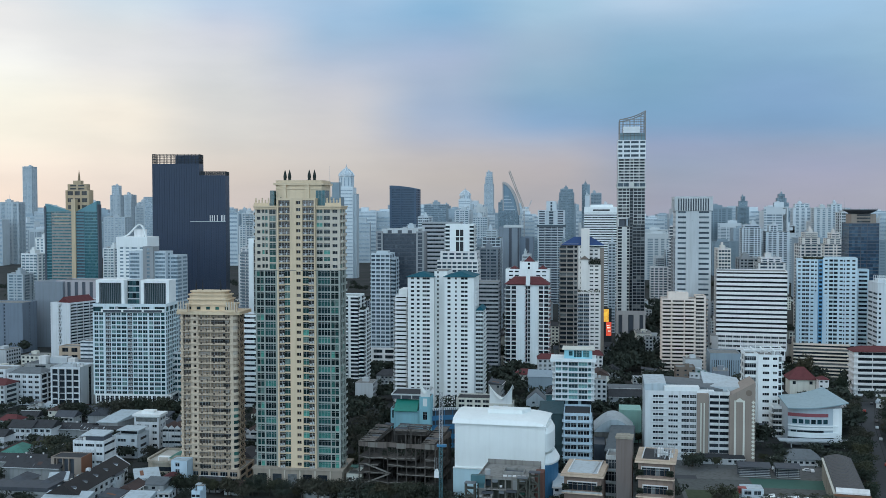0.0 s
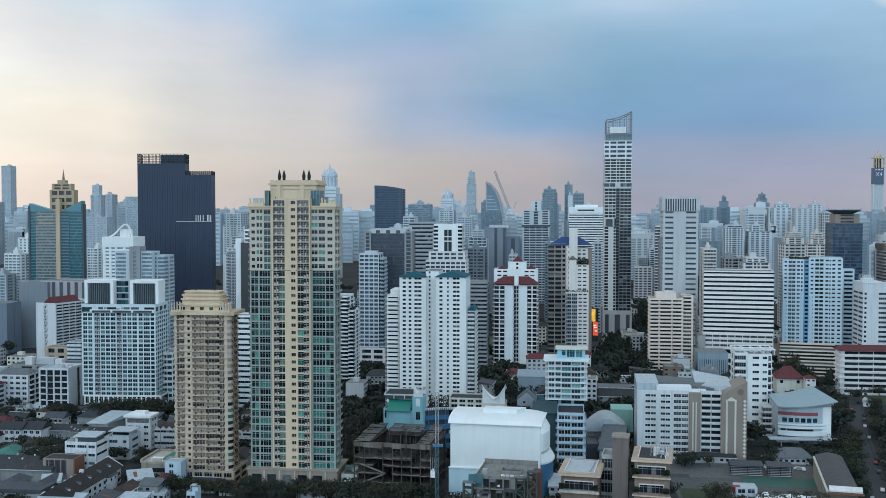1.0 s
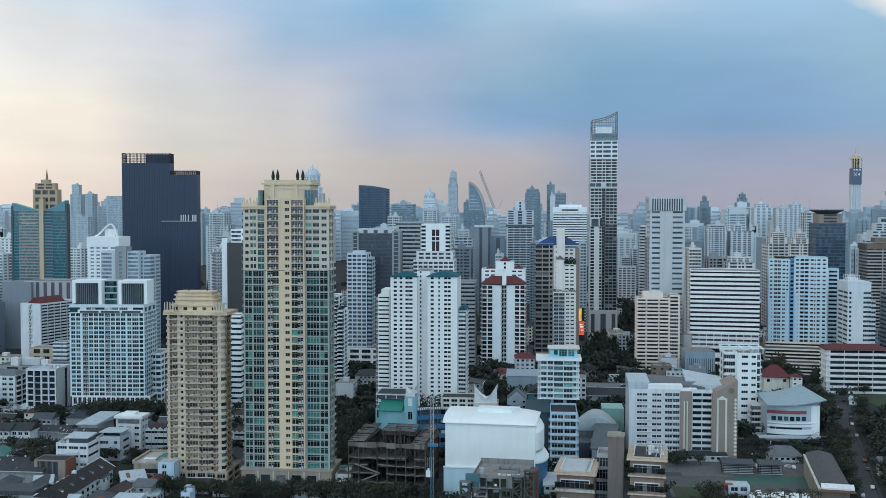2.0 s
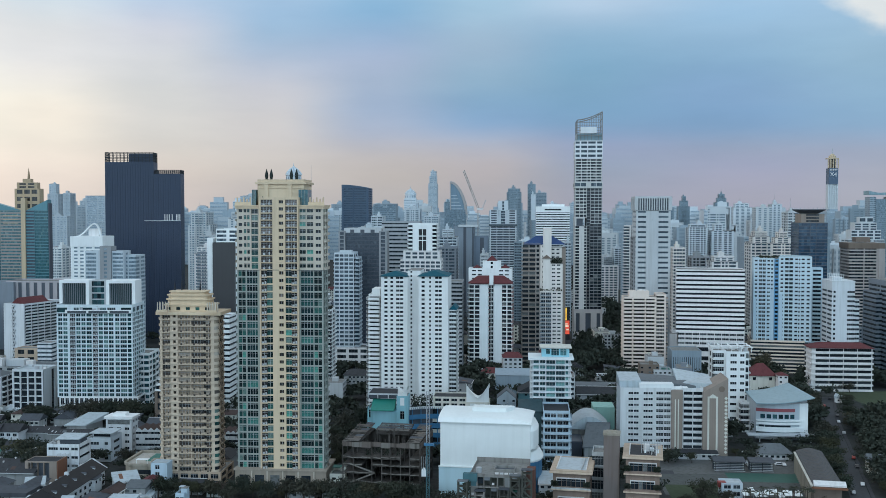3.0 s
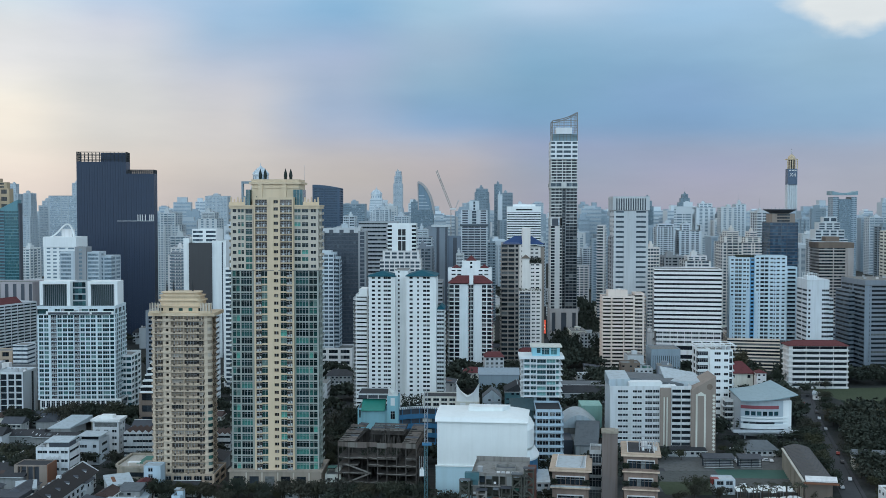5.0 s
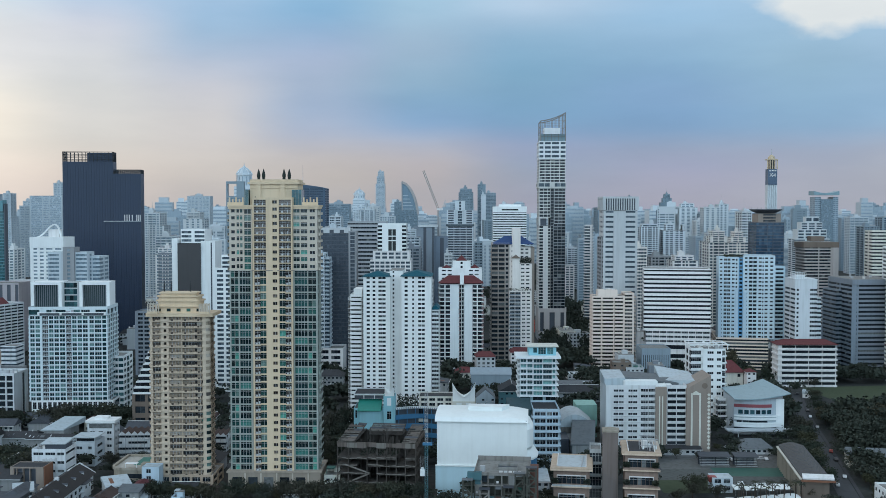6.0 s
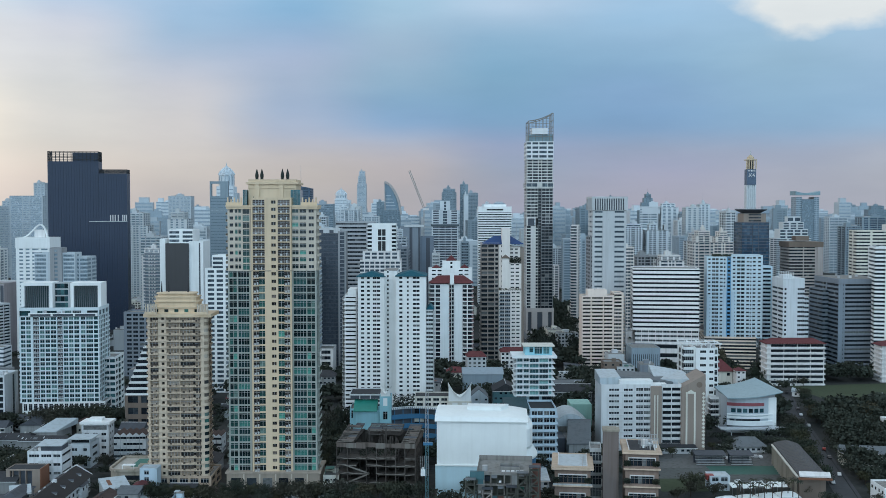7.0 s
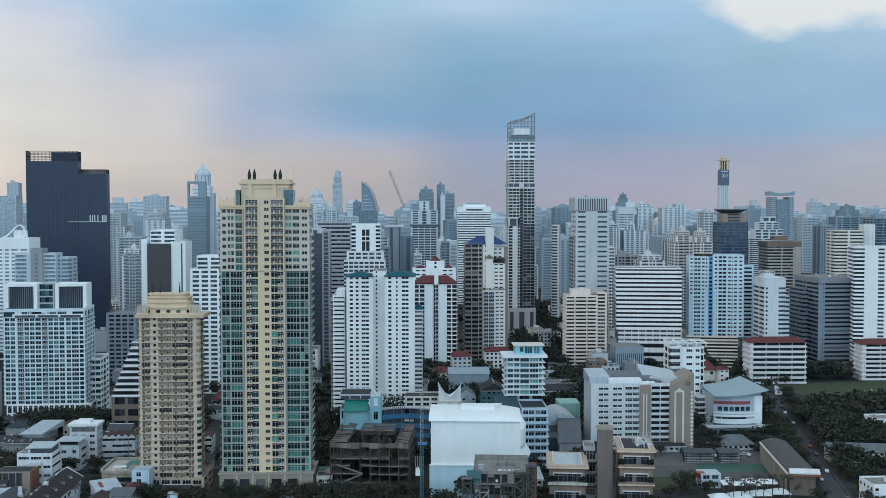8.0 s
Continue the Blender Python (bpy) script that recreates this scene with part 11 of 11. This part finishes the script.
asphaltpale = paint("worn_paving", (0.075, 0.075, 0.08), 0.9, dirt=0.6)
strip("road", "narrow grey asphalt lane beside the school", asphalt, [(176, 395), (195, 447), (227, 536), (248, 595), (279, 669)], 8.6, 0.06)
strip("pavement", "grey concrete pavement along the lane", asphaltpale, [(181.8, 395), (200.8, 447), (232.8, 536), (253.8, 595), (284.8, 669)], 1.6, 0.16)
strip("road", "dark asphalt street between the towers", asphalt, [(-420, 560), (-150, 520), (-20, 500), (120, 480)], 7, 0.05)
strip("field", "green school sports field", grass, [(386, 618), (386, 688)], 185, 0.04)
strip("field", "green lawn beside the courts", grass, [(108, 448), (139, 444)], 22, 0.05)
strip("court", "dark green sports court", court, [(143, 470), (176, 465)], 16, 0.05)
strip("pavement", "pale paved forecourt beside the auditorium", palegrey, [(256, 664), (272, 658)], 26, 0.05)


strip("pavement", "stained concrete school yard", paint("yard_concrete", (0.15, 0.15, 0.145), 0.9, dirt=0.8), [(112, 497), (186, 487)], 36, 0.045)
strip("pavement", "worn concrete apron beside the sports court", paint("worn_apron", (0.12, 0.125, 0.12), 0.9, dirt=0.8), [(108, 462), (178, 453)], 40, 0.03)

# ---- trees and low houses, set out clear of the buildings ----
SPOTS = []
for ob in list(scene.objects):
    if ob.parent is None and ob.get("category") in ("building", "tower"):
        x0 = y0 = 1e9
        x1 = y1 = -1e9
        for c in ob.children:
            if c.type == "MESH" and c.name.split(".")[0] not in ("window", "balcony"):
                for v in c.bound_box:
                    x0, x1, y0, y1 = min(x0, v[0]), max(x1, v[0]), min(y0, v[1]), max(y1, v[1])
        if x1 > x0:
            SPOTS.append((ob.matrix_basis.inverted(), x0, x1, y0, y1))


def clear(x, y, r):
    p = Vector((x, y, 0))
    for inv, x0, x1, y0, y1 in SPOTS:
        q = inv @ p
        if x0 - r < q.x < x1 + r and y0 - r < q.y < y1 + r:
            return False
    return True


def off_road(x, y):
    if 104 < x < 182 and 405 < y < 484 or -126 < x < -42 and y < 462:
        return False
    if x > 292 and 612 < y < 692:
        return False
    xr = 195 + (y - 447) * 0.375
    return abs(x - xr) > 12 or y > 660 or y < 370


rnd = random.Random(77)
HOUSE_AT = list(LOTS)


def try_house(x, y, yaw, w, d, floors, kind, wall, roof, label):
    r = max(w, d) * 0.5
    if x > 230 and 590 < y < 775:
        return None
    if not clear(x, y, r) or not off_road(x, y) or any((x - a) ** 2 + (y - b) ** 2 < (r + c) ** 2 * 0.85 for a, b, c in HOUSE_AT):
        return None
    HOUSE_AT.append((x, y, r))
    return house(x, y, yaw, w, d, floors, kind, wall, roof, int(x * 7 + y * 13), label)


KINDS = [("gable", "dull white house with dark pitched roof", dullwhite, darkroof), ("hip", "cream house with brown tiled roof", cream2, brownroof), ("flat", "white flat roofed shophouse with roof terrace", dullwhite, roofslab), ("flat", "grey flat roofed shophouse with stained parapet", dullgrey, roofslab), ("lean", "low workshop with grey sheet roof", dullgrey, slateroof), ("lean", "low building with pale metal roof", dullwhite, paleroof), ("gable", "low house with slate grey roof", dullgrey, slateroof), ("gable", "long low house with grey sheet roof", dullwhite, slateroof), ("hip", "low house with dark tiled roof", dullgrey, darkroof), ("flat", "beige flat roofed house with parapet", tan, roofslab), ("gable", "low house with brown tiled roof", cream2, brownroof), ("flat", "white flat roofed house with pale roof", white2, paleroof)]
KINDS_DARK = [k for k in KINDS if k[3] in (darkroof, brownroof, slateroof)]
# dense low quarter on the left
for i in range(900):
    x, y = rnd.uniform(-290, -95), rnd.uniform(395, 640)
    if len(HOUSE_AT) > len(LOTS) + 40:
        break
    k = rnd.choice(KINDS_DARK)
    try_house(x, y, rnd.choice((-8, 82, -98)) + rnd.uniform(-4, 4), rnd.uniform(8, 17), rnd.uniform(7, 12), rnd.choice((1, 1, 2, 2)), k[0], k[2], k[3], k[1])
n0 = len(HOUSE_AT)
# scattered ones among the trees in the middle and on the right
for i in range(700):
    x, y = rnd.uniform(-40, 420), rnd.uniform(540, 900)
    if len(HOUSE_AT) > n0 + 36:
        break
    if x > 190 and y < 640:
        continue
    k = rnd.choice(KINDS_DARK if x < 110 else KINDS)
    try_house(x, y, rnd.choice((-8, 82)) + rnd.uniform(-5, 5), rnd.uniform(9, 20), rnd.uniform(8, 13), rnd.choice((1, 2, 2, 3, 4)), k[0], k[2], k[3], k[1])
n1 = len(HOUSE_AT)
low, slots = Geo(), []
LOWMATS = (white2, palegrey, cream2, greyblue, roofslab, darkroof, redroof, g_dark)
for i in range(1500):
    x, y = rnd.uniform(-560, 560), rnd.uniform(640, 1400)
    if len(HOUSE_AT) > n1 + 190:
        break
    w, d, n = rnd.uniform(12, 28), rnd.uniform(10, 18), rnd.choice((2, 3, 4, 5, 6))
    r = max(w, d) * 0.5
    if x > 230 and y < 775:
        continue
    if not clear(x, y, r) or not off_road(x, y) or any((x - a) ** 2 + (y - b) ** 2 < (r + c) ** 2 * 0.8 for a, b, c in HOUSE_AT):
        continue
    HOUSE_AT.append((x, y, r))
    block, m, h = Geo(), rnd.randrange(4), n * 3.1
    block.box(-w / 2, w / 2, -d / 2, d / 2, 0, h)
    s = [m] * 6
    if rnd.random() < 0.3:
        block.gable(-w / 2, w / 2, -d / 2, d / 2, h, h + 3.2, "x", 3.0, 0.6)
        s += [rnd.choice((5, 5, 6))] * 5
    else:
        block.box(-w / 2 + 0.3, w / 2 - 0.3, -d / 2 + 0.3, d / 2 - 0.3, h, h + 0.2).box(-w * 0.2, w * 0.1, -2, 2, h + 0.2, h + 2.6)
        s += [4] * 6 + [m] * 6
        for k in range(3):
            u, v = rnd.uniform(-w / 2.5, w / 2.5), rnd.uniform(-d / 2.5, d / 2.5)
            block.box(u, u + 1.4, v, v + 1.2, h + 0.2, h + 1.6)
            s += [rnd.randrange(4)] * 6
    for q in range(n):
        k = int(w / 3)
        for t in range(k):
            u = -w / 2 + w * (t + 0.5) / k
            block.box(u - 0.9, u + 0.9, -d / 2 - 0.06, -d / 2, q * 3.1 + 0.9, q * 3.1 + 2.5)
            s += [7] * 6
        block.box(w / 2, w / 2 + 0.06, -d / 3, d / 3, q * 3.1 + 0.9, q * 3.1 + 2.5)
        s += [7] * 6
    turn, k = pose(x, y, 0, 0, 0, rnd.choice((-8, 82)) + rnd.uniform(-5, 5)), len(low.v)
    turn.translation.z = GROUND
    low.v += [tuple(turn @ Vector(v)) for v in block.v]
    low.f += [tuple(k + q for q in f) for f in block.f]
    slots += s
tagged(new("low_blocks", low.mesh("low_blocks", *LOWMATS, slots=slots)), "weathered low city blocks with cluttered roofs between the towers", "buildings", kind="stuff")

TREES, MANY = 0, []
for i in range(6000):
    if TREES > 1180:
        break
    zone = rnd.random()
    if zone < 0.06:
        x, y = rnd.uniform(280, 520), rnd.uniform(696, 735)
    elif zone < 0.34:
        x, y = rnd.uniform(185, 350), rnd.uniform(385, 600)
    elif zone < 0.55:
        x, y = rnd.choice((rnd.uniform(-60, 60), rnd.uniform(20, 220))), rnd.uniform(400, 900)
    elif zone < 0.72:
        x, y = rnd.uniform(-60, 300), rnd.uniform(380, 780)
    else:
        x, y = rnd.uniform(-300, -60), rnd.uniform(380, 700)
    high = rnd.uniform(7, 14) if y > 430 else rnd.uniform(5, 9)
    if x < -60 or 100 < x < 215 and y < 540:
        high *= 0.65
    if not clear(x, y, high * 0.22) or not off_road(x, y):
        continue
    if any((x - a) ** 2 + (y - b) ** 2 < (c * 0.75 + high * 0.15) ** 2 for a, b, c in HOUSE_AT):
        continue
    if x > 340 and y < 590:
        continue
    wide = rnd.uniform(0.95, 1.45)
    if TREES < 105 and y < 620:
        tree(x, y, high, i, wide)
    else:
        MANY.append((x, y, high, wide, i))
    TREES += 1
CARS = ((cardark, "dark saloon car parked on the lane"), (steel, "silver car parked on the lane"), (carwhite, "white hatchback parked on the lane"), (cardark, "dark van parked on the lane"), (carred, "red car parked on the lane"))
for i in range(11):
    t = (i + rnd.uniform(0.2, 0.8)) / 11
    x, y = 176 + 103 * t + rnd.choice((-3.0, 3.2, 2.6)), 395 + 274 * t
    car(x, y, 69 + rnd.uniform(-3, 3), *CARS[i % 5])
# street trees leaning over the lane
for i in range(26):
    y = 430 + i * 8.0 + rnd.uniform(-2, 2)
    x = 195 + (y - 447) * 0.375 + rnd.choice((-8.0, -8.6, 9.6)) + rnd.uniform(-0.6, 0.6)
    if clear(x, y, 1.5) and not any((x - a) ** 2 + (y - b) ** 2 < (c + 1) ** 2 for a, b, c in HOUSE_AT):
        tree(x, y, rnd.uniform(6.5, 10.5), 1500 + i, rnd.uniform(1.0, 1.35))
# a belt of trees round the feet of the beige towers
for x, y, high, wide in ((-127, 452, 8, 1.2), (-118, 449, 10.5, 1.0), (-112, 441, 6, 1.2), (-95, 447, 9.5, 1.1), (-87, 440, 7.5, 1.3), (-82, 450, 11, 0.9), (-70, 441, 6, 1.3), (-62, 445, 10, 1.2), (-54, 437, 12, 1.1), (-47, 446, 8.5, 1.0)):
    if clear(x, y, 1.0):
        tree(x, y, high, 900 + int(-x), wide)
for i in range(18):
    palm(130 + i * 1.7 + rnd.uniform(-0.8, 0.8), rnd.uniform(406, 416), rnd.uniform(8.5, 11), i)
for x, y, high in ((121.5, 436, 9.5), (116.5, 428, 7.5), (126.5, 424, 7), (109, 424, 6), (172, 420, 7)):
    tree(x, y, high, 1200 + int(x), 1.15)
for x, y, high, wide in ((-33, 538, 17, 0.8), (-38, 545, 20, 0.8), (-44, 536, 16, 0.9), (-36, 528, 12, 1.0), (-30, 556, 21, 0.7), (-43, 520, 13, 1.0), (-40, 508, 12, 1.1)):
    tree(x, y, high, 1600 + int(-x), wide)
# young trees and scrub before the bare frame
for x, y, high in ((-38, 440, 11), (-31, 437, 8), (-24, 438, 9), (-16, 436, 7), (-9, 437, 8.5), (-2, 434, 10), (-27, 433, 7)):
    tree(x, y, high, 1700 + int(-x), 1.1)
# large trees before the podium and beside the school block
for x, y, high, wide in ((263, 744, 23, 0.75), (257, 748, 17, 0.8), (271, 690, 15, 0.7), (303, 684, 7.5, 1.0), (266, 712, 13, 0.9)):
    tree(x, y, high, 1400 + int(x), wide)
long_awning(148.5, 429.0, 25.0, 5.5)
for i in range(22):
    x, y = rnd.uniform(122, 186), rnd.uniform(486, 520)
    if clear(x, y, 2.0) and not any((x - a) ** 2 + (y - b) ** 2 < (c + 2) ** 2 for a, b, c in HOUSE_AT):
        if i % 3:
            tree(x, y, rnd.uniform(4, 7), 1300 + i, rnd.uniform(1.0, 1.4))
        else:
            car(x, y, rnd.choice((-8, 82)), (carwhite, cardark, steel)[i % 3], ("white car parked in the school yard", "dark car parked in the school yard", "silver car parked in the school yard")[i % 3])
for i in range(34):
    t, side = i / 34, rnd.choice((-10.5, 11.5, 12.5))
    x, y = 176 + 103 * t + side, 395 + 274 * t
    if clear(x, y, 1.0):
        tree(x, y, rnd.uniform(5, 9), 1400 + i, rnd.uniform(1.0, 1.5))

for i in range(26):
    x = -124 + i * 3.9 + rnd.uniform(-1.5, 1.5)
    y = 456 - 0.14 * (x + 122) + rnd.uniform(-4, 3)
    if clear(x, y, 0.8):
        tree(x, y, rnd.uniform(6, 9.5), 1500 + i, rnd.uniform(0.9, 1.3))

# a grove at the foot of the white condominium, and trees between the low roofs
for i in range(34):
    x, y = -236 + i * 2.6 + rnd.uniform(-2, 2), 616 + rnd.uniform(-7, 5)
    if clear(x, y, 1.0) and not any((x - a) ** 2 + (y - b) ** 2 < (c + 1) ** 2 for a, b, c in HOUSE_AT):
        tree(x, y, rnd.uniform(10, 15), 1600 + i, rnd.uniform(1.0, 1.4))
for i in range(26):
    x, y = rnd.uniform(-205, -176), rnd.uniform(492, 520)
    if clear(x, y, 0.5) and not any((x - a) ** 2 + (y - b) ** 2 < c ** 2 for a, b, c in HOUSE_AT):
        tree(x, y, rnd.uniform(10, 14), 1700 + i, rnd.uniform(1.0, 1.3))

# far woods and street trees, too many to count
g, rnd2 = Geo(), random.Random(8)
bigs = [([tuple(v.co) for v in me.vertices], [tuple(p.vertices) for p in me.polygons]) for me in MEDIUM]
smalls = [([tuple(v.co) for v in me.vertices], [tuple(p.vertices) for p in me.polygons]) for me in SMALL]
for x, y, high, wide, i in MANY:
    vs, fs = bigs[i % 6] if y < 560 else smalls[i % 4]
    r, k = high * 0.5 * wide, len(g.v)
    ca, sa = math.cos(i), math.sin(i)
    g.v += [(x + (a * ca - b * sa) * r, y + (a * sa + b * ca) * r, GROUND + high * 0.55 + c * high * 0.55) for a, b, c in vs]
    g.f += [tuple(k + q for q in f) for f in fs]
srcs = [([tuple(v.co) for v in me.vertices], [tuple(p.vertices) for p in me.polygons]) for me in SMALL]
done = 0
for i in range(5000):
    if done > 720:
        break
    x, y = rnd2.uniform(-700, 900), rnd2.uniform(640, 1700)
    if abs(x - 60) > y * 0.62 or not clear(x, y, 1.5):
        continue
    vs, fs = srcs[i % 4]
    r, k = rnd2.uniform(4, 8), len(g.v)
    hz = rnd2.uniform(5, 9)
    g.v += [(x + a * r, y + b * r, GROUND + hz * 0.9 + c * hz * 0.8) for a, b, c in vs]
    g.f += [tuple(k + q for q in f) for f in fs]
    done += 1
rnd4 = random.Random(31)
for i in range(110):
    y = rnd4.uniform(770, 1280)
    x = -29 + y * rnd4.uniform(0.205, 0.262)
    if not clear(x, y, 1.5):
        continue
    vs, fs = srcs[i % 4]
    r, k, hz = rnd4.uniform(5, 9), len(g.v), rnd4.uniform(8, 13)
    g.v += [(x + a * r, y + b * r, GROUND + hz * 0.8 + c * hz * 0.8) for a, b, c in vs]
    g.f += [tuple(k + q for q in f) for f in fs]
woods = new("trees", g.mesh("trees", leaf))
tagged(woods, "distant mass of dark green trees between buildings", "trees", kind="stuff")

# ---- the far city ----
# haze over the far city comes from these wall and glass colours
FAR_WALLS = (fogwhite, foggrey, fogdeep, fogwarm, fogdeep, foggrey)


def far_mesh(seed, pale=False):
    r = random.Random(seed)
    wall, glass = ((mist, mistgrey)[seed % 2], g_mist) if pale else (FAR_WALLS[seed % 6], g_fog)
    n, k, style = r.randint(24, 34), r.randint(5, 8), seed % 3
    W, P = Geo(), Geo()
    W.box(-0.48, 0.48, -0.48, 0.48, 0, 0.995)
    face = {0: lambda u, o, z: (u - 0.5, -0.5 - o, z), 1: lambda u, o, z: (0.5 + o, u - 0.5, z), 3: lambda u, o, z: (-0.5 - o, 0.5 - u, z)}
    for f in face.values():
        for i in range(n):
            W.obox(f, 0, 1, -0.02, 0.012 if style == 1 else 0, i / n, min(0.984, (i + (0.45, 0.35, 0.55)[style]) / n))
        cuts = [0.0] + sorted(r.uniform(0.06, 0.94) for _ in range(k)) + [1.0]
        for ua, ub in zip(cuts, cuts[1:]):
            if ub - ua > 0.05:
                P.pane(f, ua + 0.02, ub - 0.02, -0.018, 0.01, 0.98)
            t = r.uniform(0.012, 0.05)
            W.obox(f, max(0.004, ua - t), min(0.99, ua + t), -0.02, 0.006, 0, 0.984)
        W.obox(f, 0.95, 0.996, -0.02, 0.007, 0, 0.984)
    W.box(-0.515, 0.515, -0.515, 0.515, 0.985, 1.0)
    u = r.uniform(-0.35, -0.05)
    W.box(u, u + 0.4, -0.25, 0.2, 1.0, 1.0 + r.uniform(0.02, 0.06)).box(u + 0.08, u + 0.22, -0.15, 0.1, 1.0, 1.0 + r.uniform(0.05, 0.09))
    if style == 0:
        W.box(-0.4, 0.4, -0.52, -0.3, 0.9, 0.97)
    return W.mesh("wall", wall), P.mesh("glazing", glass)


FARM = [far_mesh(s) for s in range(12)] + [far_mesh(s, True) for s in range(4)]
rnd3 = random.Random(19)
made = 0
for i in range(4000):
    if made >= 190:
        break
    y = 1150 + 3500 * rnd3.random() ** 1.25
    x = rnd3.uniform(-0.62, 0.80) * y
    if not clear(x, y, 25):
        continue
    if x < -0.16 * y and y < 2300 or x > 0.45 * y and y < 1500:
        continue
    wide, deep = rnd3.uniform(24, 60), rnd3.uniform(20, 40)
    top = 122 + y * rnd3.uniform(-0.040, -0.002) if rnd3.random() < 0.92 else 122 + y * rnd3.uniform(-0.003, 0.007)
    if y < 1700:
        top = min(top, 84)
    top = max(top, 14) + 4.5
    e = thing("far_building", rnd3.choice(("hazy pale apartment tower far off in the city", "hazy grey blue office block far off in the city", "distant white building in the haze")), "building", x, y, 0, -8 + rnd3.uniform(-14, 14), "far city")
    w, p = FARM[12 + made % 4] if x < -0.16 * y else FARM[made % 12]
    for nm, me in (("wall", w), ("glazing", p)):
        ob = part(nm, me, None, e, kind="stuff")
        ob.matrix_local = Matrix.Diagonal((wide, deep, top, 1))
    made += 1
# the last row of the skyline, closing the horizon
rnd5, made, far, far_slots = random.Random(53), 0, Geo(), []
for i in range(1200):
    if made >= 420:
        break
    y = rnd5.uniform(2300, 4700)
    x = rnd5.uniform(-0.52, 0.72) * y
    if not clear(x, y, 12):
        continue
    top = 126.5 + y * (rnd5.uniform(-0.013, 0.0) if rnd5.random() < 0.88 else rnd5.uniform(0.0, 0.008))
    w, d, m = rnd5.uniform(24, 70), rnd5.uniform(20, 40), rnd5.randrange(3)
    block = Geo().box(-w / 2, w / 2, 0, d, 0, top)
    n = int(top / 9)
    for q in range(n):
        block.box(-w / 2 + 1, w / 2 - 1, -0.6, 0, top * (q + 0.5) / n, top * (q + 0.5) / n + 4)
    block.box(-w * 0.3, w * rnd5.uniform(0.05, 0.35), d * 0.2, d * 0.7, top, top + rnd5.uniform(3, 14))
    k = len(far.v)
    far.v += [(x + a, y + b, GROUND + c) for a, b, c in block.v]
    far.f += [tuple(k + q for q in f) for f in block.f]
    far_slots += [m] * 6 + [3] * 6 * n + [m] * 6
    made += 1
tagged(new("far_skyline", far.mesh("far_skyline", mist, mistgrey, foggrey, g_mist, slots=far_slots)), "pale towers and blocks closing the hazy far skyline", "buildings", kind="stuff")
